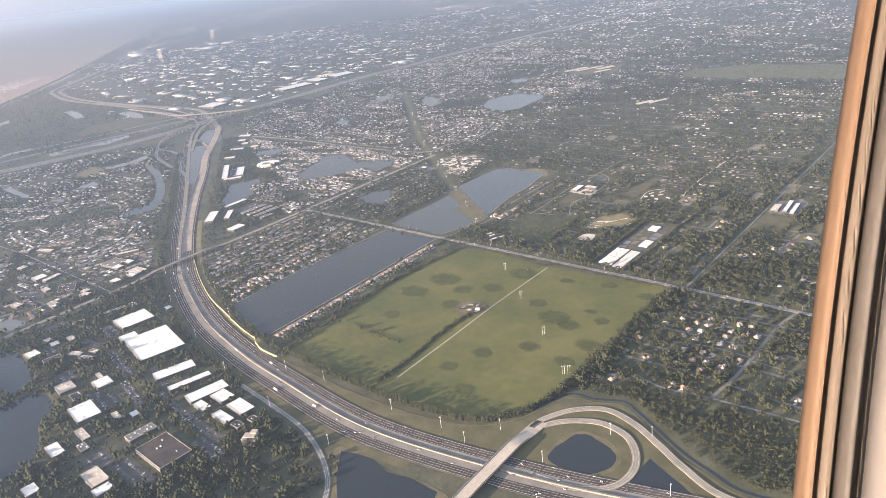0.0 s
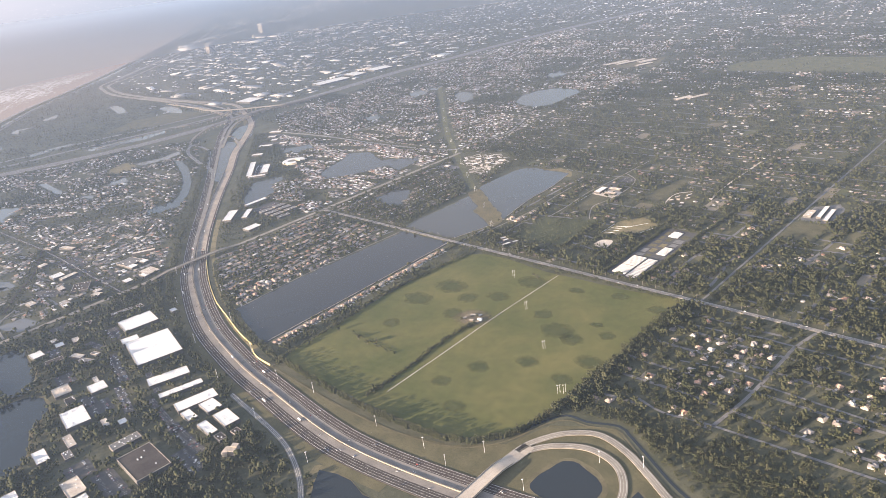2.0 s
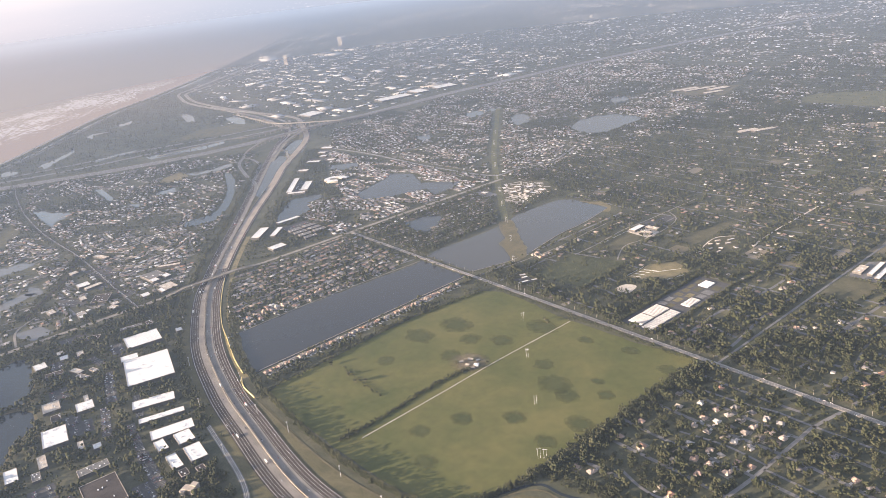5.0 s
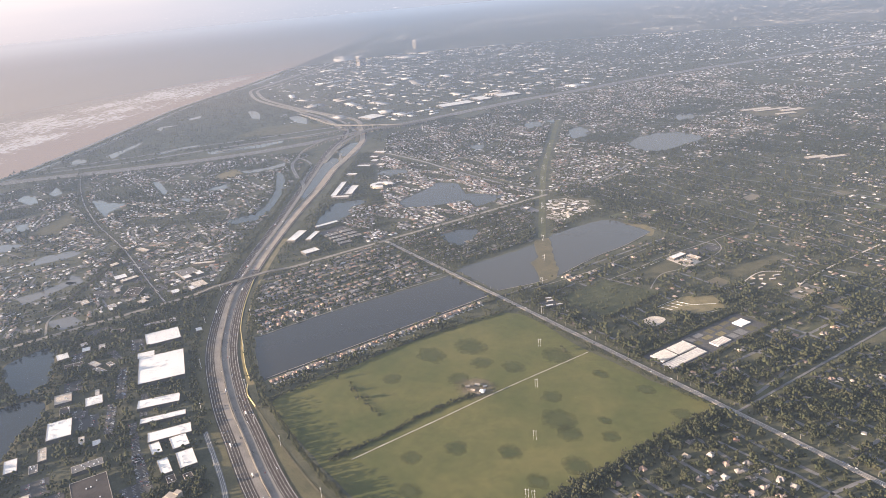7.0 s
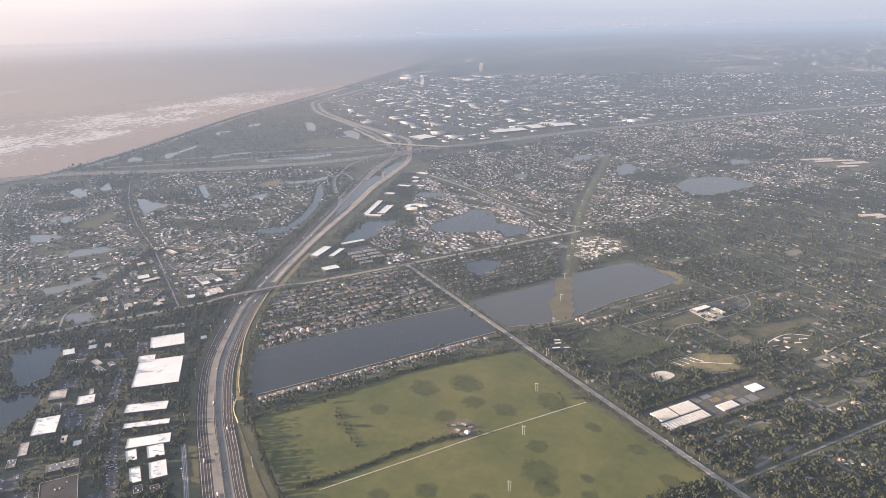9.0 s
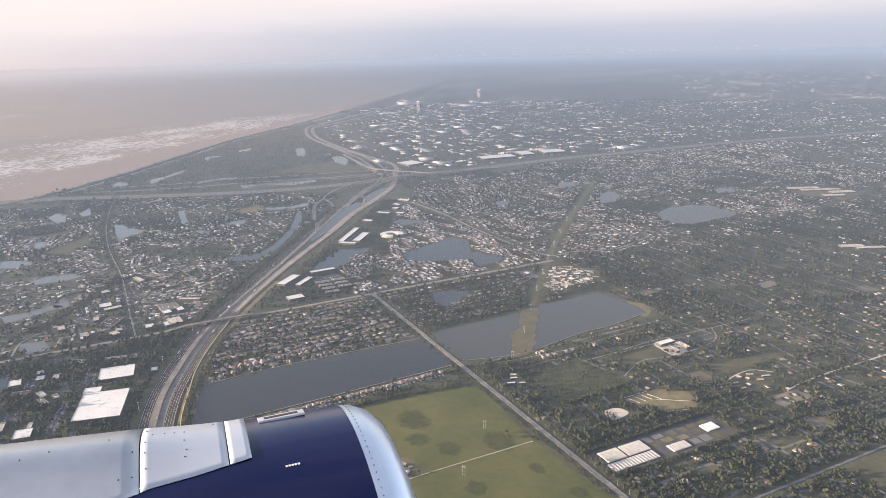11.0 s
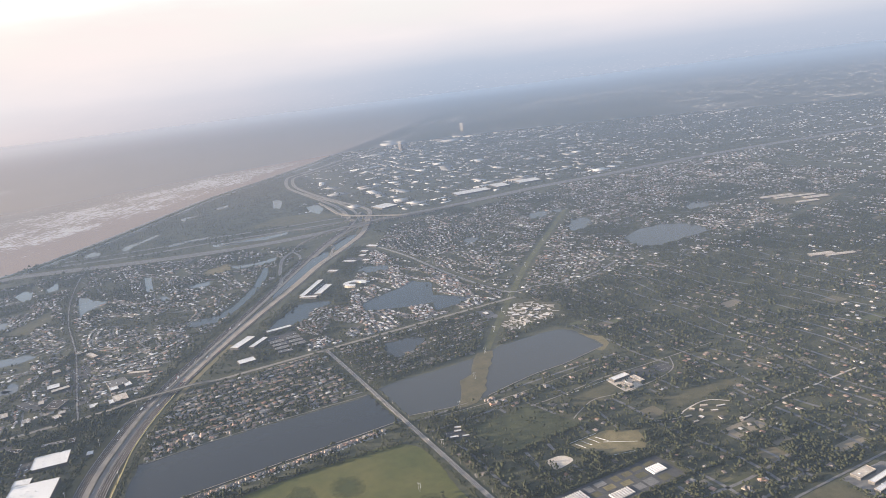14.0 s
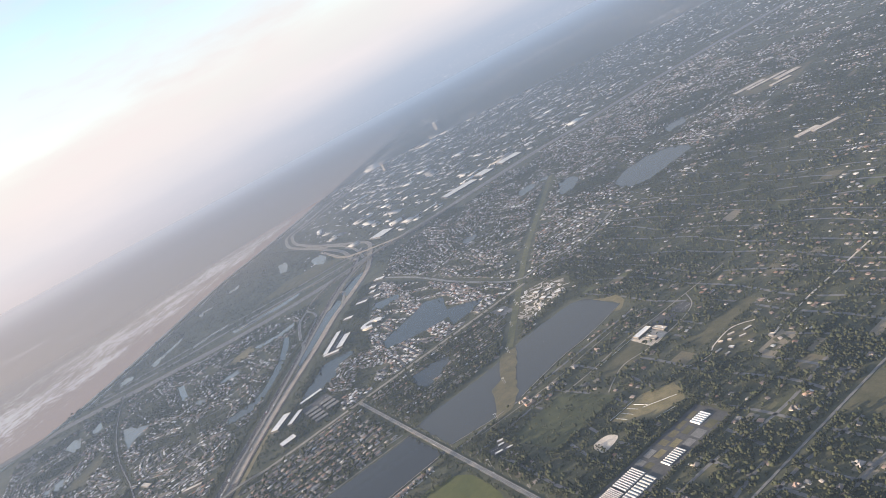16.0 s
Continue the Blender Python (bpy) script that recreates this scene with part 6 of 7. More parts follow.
yard[..., 2] = 0.03 + 0.00002 * np.arange(n)[:, None]
M_YARDS = palette("hall_yards", [(0.08, 0.08, 0.08), (0.11, 0.108, 0.105), (0.16, 0.155, 0.15), (0.07, 0.075, 0.05)])
tagged(arrays("hall_yards", yard.reshape(-1, 3), np.arange(n * 4).reshape(-1, 4), [M_YARDS]), "grey yards round the distant halls", "yards", kind="stuff")
M_HALLS = palette("hall_roofing", [(0.26, 0.25, 0.24), (0.14, 0.135, 0.13), (0.34, 0.31, 0.28), (0.5, 0.48, 0.46), (0.74, 0.73, 0.72), (0.4, 0.39, 0.38), (0.55, 0.53, 0.5), (0.24, 0.23, 0.225), (0.7, 0.69, 0.67), (0.3, 0.29, 0.28), (0.17, 0.165, 0.16), (0.45, 0.42, 0.4), (0.72, 0.71, 0.7), (0.2, 0.19, 0.18), (0.64, 0.62, 0.6)])
ob = arrays("far_halls", v, (quads[None] + (np.arange(n) * 8)[:, None, None]).reshape(-1, 4), [M_HALLS, M_FARHALL], np.tile([0, 1, 1, 1, 1], n))
tagged(ob, "distant flat-roofed industrial halls with white roofs", "halls", kind="stuff")


# ---- trees ----
def blob_template():
    bm = bmesh.new()
    bmesh.ops.create_icosphere(bm, subdivisions=1, radius=1.0)
    v = np.array([tuple(p.co) for p in bm.verts])
    f = np.array([[p.index for p in q.verts] for q in bm.faces])
    bm.free()
    return v, f[v[f][:, :, 2].mean(1) > -0.6]


BV, BF = blob_template()
OV = np.array([(1, 0, 0), (0, 1, 0), (-1, 0, 0), (0, -1, 0), (0, 0, 1), (0, 0, -1)], float)
OF = np.array([(0, 1, 4), (1, 2, 4), (2, 3, 4), (3, 0, 4)])
OV[:4, 2] = -0.6


def crowns(points, seed, blobs, tv=BV, tf=BF):
    """Crowns of several lumpy clumps each: points hold x, y, radius, height."""
    r = np.random.default_rng(seed)
    p = np.repeat(np.array(points), blobs, 0)
    n = len(p)
    big = p[:, 2]
    spread = 0.5 if blobs > 1 else 0.0
    off = r.normal(0, 1, (n, 3)) * np.array([spread, spread, spread * 0.75])
    size = big * (r.uniform(0.45, 0.8, n) * (1.0 if blobs < 4 else 0.82 if blobs < 6 else 0.58) if blobs > 1 else r.uniform(0.85, 1.15, n))
    mid = np.stack([p[:, 0] + off[:, 0] * big, p[:, 1] + off[:, 1] * big, np.maximum(p[:, 3] - big * 0.5 + off[:, 2] * big, size * 0.55)], 1)
    shape = tv[None] * r.uniform(0.74, 1.2, (n, len(tv), 1)) * size[:, None, None] * np.array([1, 1, 0.85])
    v = (shape + mid[:, None]).reshape(-1, 3)
    return v, (tf[None] + (np.arange(n) * len(tv))[:, None, None]).reshape(-1, 3)


def wood(name, points, seed, blobs, label, mat, tv=BV, tf=BF):
    v, f = crowns(points, seed, blobs, tv, tf)
    return tagged(arrays(name, v, f, [mat], soft=True), label, "trees", kind="stuff")


rng = np.random.default_rng(21)


def scatter(ring, density, lo, hi, codes=(0,)):
    p = np.array(ring, float)
    (x0, y0), (x1, y1) = p.min(0), p.max(0)
    n = int((x1 - x0) * (y1 - y0) * density)
    x, y = rng.uniform(x0, x1, n), rng.uniform(y0, y1, n)
    # groves and gaps
    g = 0.5 + 0.5 * np.sin(x * 0.043 + 2 * np.sin(y * 0.021)) * np.sin(y * 0.051 + 1.7 * np.sin(x * 0.027))
    ok = inside(ring, x, y) & in_view(x, y) & np.isin(use_at(x, y), codes) & (rng.random(n) < 0.38 + 0.95 * g)
    x, y = x[ok], y[ok]
    r = rng.uniform(lo, hi, len(x)) * rng.choice((0.55, 0.8, 1.1, 1.5), len(x), p=(0.3, 0.32, 0.25, 0.13))
    return np.stack([x, y, r, r * rng.uniform(1.4, 2.0, len(x))], 1)


near_trees, mid_trees, far_trees = [], [], []
for level, ring, *_, density, whole in ZONES:
    got = scatter(ring, density * 1.3, 0.42, 0.98)
    got = got[inside(whole, got[:, 0], got[:, 1])]
    dist = np.hypot(got[:, 0] - 290, got[:, 1] + 130)
    got[dist < 800, 2:] *= 1.35
    got[:, 3] *= 0.85
    near_trees.append(got[dist < 430][np.arange((dist < 430).sum()) % 3 > 0])
    mid_trees.append(got[(dist >= 430) & (dist < 800)][::2])
    rest = got[dist >= 800].copy()
    rest[:, 2:] *= 1.3
    far_trees.append(rest)
for ring, density, lo, hi in (([(-262, -60), (-262, -262), (40, -262), (40, -135), (-50, -126), (-150, -104)], 0.27, 0.6, 1.6),
                              ([(90, -45), (90, 76), (98, 76), (98, -30)], 0.35, 0.9, 1.5), ([(-77, -88), (-78, 66), (-74, 66), (-72, -88)], 0.3, 0.6, 1.1),
                              ([(86, -29.5), (112, -32), (126, -37), (156, -37), (192, -37), (230, -30), (230, -54), (200, -63), (186, -68), (158, -60), (139, -50), (122, -40), (107, -42), (89, -44)], 0.9, 0.35, 0.75), ([(110, -33), (126, -38), (230, -40), (230, -12), (190, -16), (150, -24), (112, -28)], 0.55, 0.35, 0.8), ([(-60, 84), (-60, 100), (88, 100), (88, 84)], 0.16, 0.8, 1.3),
                              ([(-262, -64), (-262, -46), (-160, -92), (-150, -104)], 0.22, 0.8, 1.4)):
    near_trees.append(scatter(ring, density, lo, hi))
near_trees.append(scatter([(-250, 84), (-252, 205), (-200, 205), (-166, 182), (-154, 120), (-151, 84)], 0.12, 0.5, 1.1))
near_trees.append(scatter([(-240, 200), (-250, 300), (-120, 300), (-100, 250), (-160, 240), (-170, 200)], 0.2, 0.5, 1.2))
near_trees.append(scatter([(-91, 66), (-94, 78), (-66, 78), (-64, 70)], 0.3, 0.5, 1.1, (0, 6)))
near_trees.append(scatter([(-91, 82), (-88, 112), (-60, 112), (-58, 82)], 0.22, 0.5, 1.1, (0, 6)))
near_trees.append(scatter([(-300, -8), (-430, 92), (-436, 150), (-300, 140), (-262, 60), (-258, 0)], 0.12, 0.5, 1.1))
near_trees.append(scatter([(-60, 104), (-62, 150), (-22, 160), (-18, 112)], 0.10, 0.4, 0.9, (6,)))
for ring, density in (([(-740, -100), (-830, -240), (-960, -80), (-1260, 150), (-1420, 300), (-1500, 400), (-860, 345), (-790, 200)], 0.03),
                      ([(-700, 280), (-560, 260), (-680, 330)], 0.03), ([(-620, 200), (-430, 80), (-300, -20), (-300, -60), (-640, 150)], 0.02)):
    far_trees.append(scatter(ring, density * 1.6, 0.7, 1.6))
far_trees.append(scatter([(-730, 320), (-1700, 520), (-2300, 1100), (-2000, 1900), (-700, 1200)], 0.022, 0.9, 1.9))
# the tree belt along the motorway edge of the pasture
belt = smooth([(-66, -93), (-14, -96.5), (29, -96), (57, -92.5), (69, -87.5), (82, -74), (87, -55)], 0.9)
pine = []
for x, y in belt:
    h, w, x, y = rng.uniform(2.4, 4.6), rng.uniform(0.7, 1.05), x + rng.normal(0, 0.5), y + rng.normal(0, 0.5)
    pine += [(x, y, w, h * 0.42), (x, y, w * 0.85, h * 0.72), (x, y, w * 0.6, h)]
belt = smooth([(-66, -93), (-69, -48), (-74, 0), (-67, 67)], 1.1)
pine += [(x - 1 + rng.normal(0, 0.8), y + rng.normal(0, 0.6), rng.uniform(0.7, 1.1), rng.uniform(1.1, 2.1)) for x, y in belt]
belt = np.array([(x, 74.6) for x in np.arange(-60, 92, 1.4)])
pine += [(x + rng.normal(0, 0.5), y + rng.normal(0, 0.4), rng.uniform(0.5, 0.95), rng.uniform(0.8, 1.7)) for x, y in belt]
belt = smooth([(4, -88), (3, -60), (0, -30), (1, -6)], 0.8)
pine += [(x - 1 + rng.normal(0, 0.7), y + rng.normal(0, 0.5), rng.uniform(0.5, 1.0), rng.uniform(0.8, 1.7)) for x, y in belt]
for ends in (((28, 86), (28, 170)), ((28, 170), (53, 170)), ((53, 88), (53, 170)), ((-22, 108), (20, 112)), ((-18, 112), (-21, 158)), ((14, 172), (20, 205)), ((-30, 166), (4, 182)), ((54, 172), (56, 240)), ((22, 84), (22, 110))):
    (ax, ay), (bx, by) = ends
    for k in np.linspace(0, 1, int(math.hypot(bx - ax, by - ay) / 0.8)):
        pine.append((ax + (bx - ax) * k + rng.normal(0, 0.5), ay + (by - ay) * k + rng.normal(0, 0.5), rng.uniform(0.6, 1.1), rng.uniform(1.0, 1.9)))
# ragged hedge of bushes across the pasture's western half
pine += [(x, -50.5 - (x + 52) * 0.07 + rng.normal(0, 0.5), rng.uniform(0.35, 0.8), rng.uniform(0.5, 1.1)) for x in np.arange(-58, -14, 1.0) if rng.random() < 0.62]
belt = np.array([(86 + 1.5 * math.sin(y), y) for y in np.arange(-52, 74, 0.7)])
pine += [(x + 2 + rng.normal(0, 1.2), y, rng.uniform(0.9, 1.5), rng.uniform(1.6, 2.6)) for x, y in belt]
near_trees.append(np.array(pine))
for line, off, lo, hi in ((HWY_L[(HWY_L[:, 0] < -40) & (HWY_L[:, 0] > -330)], 11.5, 0.8, 1.4), (HWY_R[(HWY_R[:, 0] < -62) & (HWY_R[:, 0] > -240)], -12.4, 0.6, 1.1), (HWY_L[(HWY_L[:, 0] < -330) & (HWY_L[:, 0] > -560)], 11, 0.7, 1.2)):
    p = np.repeat(line, 9, 0) + rng.normal(0, 1.6, (len(line) * 9, 2)) + np.repeat(normals(line), 9, 0) * off
    p = p[np.isin(use_at(p[:, 0], p[:, 1]), (0, 6)) & (abs(p[:, 0] + 249) > 5)]
    r = rng.uniform(lo, hi, len(p))
    near_trees.append(np.stack([p[:, 0], p[:, 1], r, r * 1.6], 1))
for line, off in ((ROAD_E, 3.4), (ROAD_E, -3.4), (WOOD_ROAD, 2.6), (WOOD_ROAD, -2.6), (WOOD_ROAD, 4.6), (WOOD_ROAD, -4.6), (ROAD_B[:30], 4.5), (ROAD_B[:30], -4.5), (ROAD_A, 4.4), (ROAD_A, -4.2), (LANE, 1.6), (LANE, -1.6)):
    p = np.repeat(line, 4, 0) + rng.normal(0, 0.8 if line is ROAD_A else 1.2, (len(line) * 4, 2)) + np.repeat(normals(line), 4, 0) * off
    p = p[in_view(p[:, 0], p[:, 1]) & np.isin(use_at(p[:, 0], p[:, 1]), (0, 2)) & ((abs(p[:, 1] + 44) > 34) | (p[:, 0] > -200))]
    r = rng.uniform(0.5, 1.0, len(p))
    mid_trees.append(np.stack([p[:, 0], p[:, 1], r, r * 1.6], 1))
rows = [(-150 + 24 * i + rng.normal(0, 2), 690 + 0.6 * k + rng.normal(0, 1)) for i in range(9) for k in range(0, 120, 5) if rng.random() < 0.5]
rows = [(x, y, rng.uniform(0.8, 1.4), rng.uniform(1.4, 2.2)) for x, y in rows if inside([(-170, 700), (-165, 730), (-92, 773), (26, 775), (80, 730), (47, 682), (-158, 676)], x, y)]
mid_trees.append(np.array(rows))
near_trees, mid_trees, far_trees = (np.concatenate(a) for a in (near_trees, mid_trees, far_trees))
print("trees", len(near_trees), len(mid_trees), len(far_trees))
close = np.hypot(near_trees[:, 0] - 250, near_trees[:, 1] + 130) < 300
for mine, blobs in ((near_trees[close], 13), (near_trees[~close], 4)):
    wood("woodland", mine[::3], blobs, blobs, "olive-green broadleaf trees among gardens", M_PALM)
    wood("woodland", np.concatenate([mine[1::3], mine[2::3]]), blobs + 1, blobs, "dark green broadleaf trees among gardens", M_LEAF)
wood("woodland", mid_trees[::2], 3, 2, "dark green trees between the roofs", M_LEAF)
wood("woodland", mid_trees[1::2], 5, 2, "olive trees between the roofs", M_PALM)
wood("woodland", far_trees, 4, 1, "distant dark tree clumps", M_LEAF, OV, OF)


# ---- single trees, masts, pylons, vehicles ----
def tree(kind):
    """A tapered trunk with limbs under a ragged crown."""
    r = random.Random(kind + 50)
    root = new("tree")
    bm = bmesh.new()
    bmesh.ops.create_cone(bm, segments=7, radius1=0.16, radius2=0.06, depth=1.3, matrix=Matrix.Translation((0, 0, 0.65)))
    for k in range(4):
        a = k * 1.6 + r.random()
        m = Matrix.Translation((0.22 * math.cos(a), 0.22 * math.sin(a), 1.25)) @ Euler((0, 0.7, a)).to_matrix().to_4x4()
        bmesh.ops.create_cone(bm, segments=5, radius1=0.06, radius2=0.02, depth=0.8, matrix=m)
    part("trunk", bm, M_BARK, root)
    v, f = crowns([(0, 0, 0.95, 2.0)], kind + 9, 14)
    me = bpy.data.meshes.new("crown")
    me.from_pydata(v.tolist(), [], f.tolist())
    me.materials.append(M_PALM if kind % 2 else M_LEAF)
    ob = new("crown", me)
    ob.parent = root
    tagged(root, "broadleaf tree with a ragged green crown", "tree", "single trees")
    return root


TREES = [tree(k) for k in range(4)]
spots = [(-63, -53), (-45, -53), (-36, -54), (-33, -50), (2, -6), (-3, 2), (4, 5), (-8, -6), (3, -74), (5, -80), (0, -82), (7, 72), (4, 71), (84, -70), (-7, 62), (-3, 60)]
for _ in range(170):
    x, y = rng.uniform(92, 230), rng.uniform(-44, 76)
    if use_at(x, y) == 0 and in_view(x, y):
        spots.append((x, y))
for i, (x, y) in enumerate(spots):
    m = pose(x, y, 0, 0, 0, rng.uniform(0, 360)) @ Matrix.Diagonal((*[rng.uniform(0.8, 1.4)] * 3, 1))
    ob = TREES[i] if i < 4 else copy_thing(TREES[i % 4], m)
    ob.matrix_basis = m


def mast():
    root = new("light_mast")
    bm = bmesh.new()
    bmesh.ops.create_cone(bm, segments=8, radius1=0.08, radius2=0.05, depth=6.0, matrix=Matrix.Translation((0, 0, 3.0)))
    part("pole", bm, M_METAL, root)
    bm = bmesh.new()
    bmesh.ops.create_cone(bm, segments=10, radius1=0.4, radius2=0.3, depth=0.18, matrix=Matrix.Translation((0, 0, 5.95)))
    part("lamp_ring", bm, M_METAL, root)
    return tagged(root, "tall grey steel lighting mast beside the motorway", "light mast", "motorway masts")


first = mast()
mast_spots = [(26, -102.5), (56, -101), (80, -88), (72, -104), (-23, -102), (-50, -105.5), (108, -97), (123, -66), (139, -59), (-88, -97), (-135, -82), (-180, -62), (20, -138), (-30, -132.5),
              (-80, -124), (-130, -110), (-190, -90), (-240, -64), (120, -120), (160, -88)]
for i, (x, y) in enumerate(mast_spots):
    m = pose(x, y, 0)
    first.matrix_basis = m if i == 0 else first.matrix_basis
    if i:
        copy_thing(first, m)


def power_pole():
    root = new("power_pole")
    for k, dx in enumerate((-0.55, 0.55)):
        bm = bmesh.new()
        bmesh.ops.create_cone(bm, segments=8, radius1=0.055, radius2=0.04, depth=5.4, matrix=Matrix.Translation((dx, 0, 2.7)))
        part("pole", bm, M_METAL, root)
    bm = bmesh.new()
    box_into(bm, -1.0, -0.05, 4.7, 1.0, 0.05, 4.8)
    part("crossarm", bm, M_METAL, root)
    return tagged(root, "pale twin-pole power pylon with a crossarm", "power pylon", "power line")


first = power_pole()
pole_spots = [(81, -35), (51, -6), (16, 24), (-17, 54), (-50, 84), (-86, 114), (-118, 143), (-152, 171), (-186, 199), (-219, 227), (-251, 254), (-288, 286), (-324, 318), (-362, 354), (-400, 392)]
for i, (x, y) in enumerate(pole_spots):
    m = pose(x, y, 0, 0, 0, 48)
    if i:
        copy_thing(first, m)
    else:
        first.matrix_basis = m
copy_thing(first, pose(83.2, -33.5, 0, 0, 0, 48))


def street_pole():
    root = new("utility_pole")
    bm = bmesh.new()
    bmesh.ops.create_cone(bm, segments=6, radius1=0.08, radius2=0.05, depth=2.6, matrix=Matrix.Translation((0, 0, 1.3)))
    part("pole", bm, M_CONCRETE, root)
    bm = bmesh.new()
    box_into(bm, -0.35, -0.04, 2.35, 0.35, 0.04, 2.45)
    part("crossarm", bm, M_CONCRETE, root)
    return tagged(root, "slim concrete utility pole beside the road", "utility pole", "roadside poles")


first = street_pole()
for i, x in enumerate(np.arange(-240, 225, 8.5)):
    if i:
        copy_thing(first, pose(x, 83.2, 0, 0, 0, 90))
    else:
        first.matrix_basis = pose(x, 83.2, 0, 0, 0, 90)

CAR_PAINT = palette("car_paint", [(0.7, 0.7, 0.7), (0.03, 0.03, 0.035), (0.75, 0.74, 0.72), (0.3, 0.3, 0.32), (0.4, 0.05, 0.04), (0.1, 0.14, 0.25), (0.8, 0.8, 0.8)], 0.3, obj=True, spec=0.6)
M_GLASS = material("dark_glass", (0.02, 0.02, 0.025), (0.04, 0.04, 0.05), 3.0, rough=0.1, spec=0.6)
M_TYRE = material("tyre_rubber", (0.02, 0.02, 0.02), (0.035, 0.035, 0.035), 5.0)


def vehicle(kind):
    lorry = kind == "truck"
    root = new(kind)
    length, width, h = (3.2, 0.58, 0.85) if lorry else (1.05, 0.42, 0.2)
    bm = bmesh.new()
    if lorry:
        box_into(bm, -length / 2, -width / 2, 0.22, length / 2 - 0.7, width / 2, 0.22 + h * 0.75)
        part("trailer", bm, M_ROOFWHITE, root)
        bm = bmesh.new()
        box_into(bm, length / 2 - 0.62, -width / 2 + 0.02, 0.16, length / 2, width / 2 - 0.02, 0.72)
        bmesh.ops.bevel(bm, geom=bm.edges[:], offset=0.06, segments=2, affect="EDGES")
        part("cab", bm, CAR_PAINT, root)
    else:
        box_into(bm, -length / 2, -width / 2, 0.08, length / 2, width / 2, 0.08 + h)
        bmesh.ops.bevel(bm, geom=bm.edges[:], offset=0.05, segments=2, affect="EDGES")
        part("body", bm, CAR_PAINT, root)
        bm = bmesh.new()
        box_into(bm, -0.36, -0.18, 0.27, 0.22, 0.18, 0.38)
        bmesh.ops.bevel(bm, geom=[e for e in bm.edges if max(v.co.z for v in e.verts) > 0.3], offset=0.06, segments=2, affect="EDGES")
        part("cabin", bm, M_GLASS, root)
    for x in (-length * 0.32, length * 0.32):
        for y in (-width / 2, width / 2):
            bm = bmesh.new()
            bmesh.ops.create_cone(bm, cap_ends=True, segments=10, radius1=0.09, radius2=0.09, depth=0.07, matrix=Matrix.Translation((x, y, 0.09)) @ Euler((math.pi / 2, 0, 0)).to_matrix().to_4x4())
            part("wheel", bm, M_TYRE, root)
    return root


car = tagged(vehicle("car"), "small car driving on the motorway", "car", "motorway traffic")
truck = tagged(vehicle("truck"), "white box lorry driving on the motorway", "truck", "motorway traffic")
made = {"car": 0, "truck": 0}
for line, way in ((HWY_L, 1), (HWY_R, -1)):
    n = normals(line)
    for k in range(95):
        i = int(rng.uniform(6, len(line) * 0.62))
        off = rng.choice((-4.2, -3.1, -2.0, -0.9, 0.2, 1.3, 2.4, 3.5))
        d = line[i + 1] - line[i]
        p = line[i] + n[i] * off + d * rng.random()
        kind = "truck" if rng.random() < 0.11 else "car"
        m = pose(p[0], p[1], 0.37, 0, 0, math.degrees(math.atan2(d[1], d[0])) + (180 if way > 0 else 0))
        src = truck if kind == "truck" else car
        if made[kind]:
            copy_thing(src, m)
        else:
            src.matrix_basis = m
        made[kind] += 1
for k in range(26):
    x = rng.uniform(-235, 225)
    side = rng.choice((-1.2, 1.2))
    copy_thing(car, pose(x, 80 + side, 0.35, 0, 0, 0 if side < 0 else 180))

# farm shed and rubble in the middle of the pasture
shed = new("farm_shed")
wall, roof, w = house_mesh(21)
part("wall", wall, M_WALL, shed)
part("roof", roof, M_METAL, shed)
shed.matrix_basis = pose(0.5, 0.5, 0.0, 0, 0, 40)
tagged(shed, "small farm shed with a metal roof in the pasture", "shed")


# Rim tan takes in the orange sunlight; seal brown also paints the shadow gap
M_RIM = material("painted_sun_trim", (0.175, 0.108, 0.07), (0.215, 0.135, 0.087), 30.0, rough=0.6)
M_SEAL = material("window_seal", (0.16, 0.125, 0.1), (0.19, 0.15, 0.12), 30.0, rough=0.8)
M_LINER = material("taupe_plastic", (0.11, 0.093, 0.082), (0.135, 0.115, 0.102), 30.0, rough=0.6)
M_REVEAL = material("pale_plastic", (0.2, 0.178, 0.168), (0.23, 0.205, 0.195), 30.0, rough=0.6)
# ---- aircraft parts: window surround and engine, each placed to fit one camera view ----
CAB = look(*PATH[0][1:3], PATH[0][3])      # the camera's first pose
M_NAVY = material("navy_paint", (0.0045, 0.0075, 0.042), (0.006, 0.01, 0.055), 4.0, rough=0.16, fine=0.05, spec=0.35)
M_LIP = material("polished_aluminium", (0.62, 0.68, 0.78), (0.75, 0.8, 0.86), 6.0, rough=0.3, metal=0.85, fine=0.05)
M_STEEL = material("brushed_steel", (0.4, 0.41, 0.43), (0.55, 0.56, 0.58), 8.0, rough=0.3, metal=0.8, fine=0.06)
M_COWL = material("cowl_paint", (0.42, 0.45, 0.5), (0.55, 0.58, 0.63), 5.0, rough=0.35, metal=0.5)


def lathe(profile, segments=72):
    """A surface of revolution round x."""
    bm = bmesh.new()
    rings = [[bm.verts.new((x, r * math.cos(a), r * math.sin(a))) for a in np.linspace(0, 2 * math.pi, segments, endpoint=False)] for x, r in profile]
    for p, q in zip(rings, rings[1:]):
        for i in range(segments):
            j = (i + 1) % segments
            f = bm.faces.new((p[i], q[i], q[j], p[j]))
            f.smooth = True
    return bm


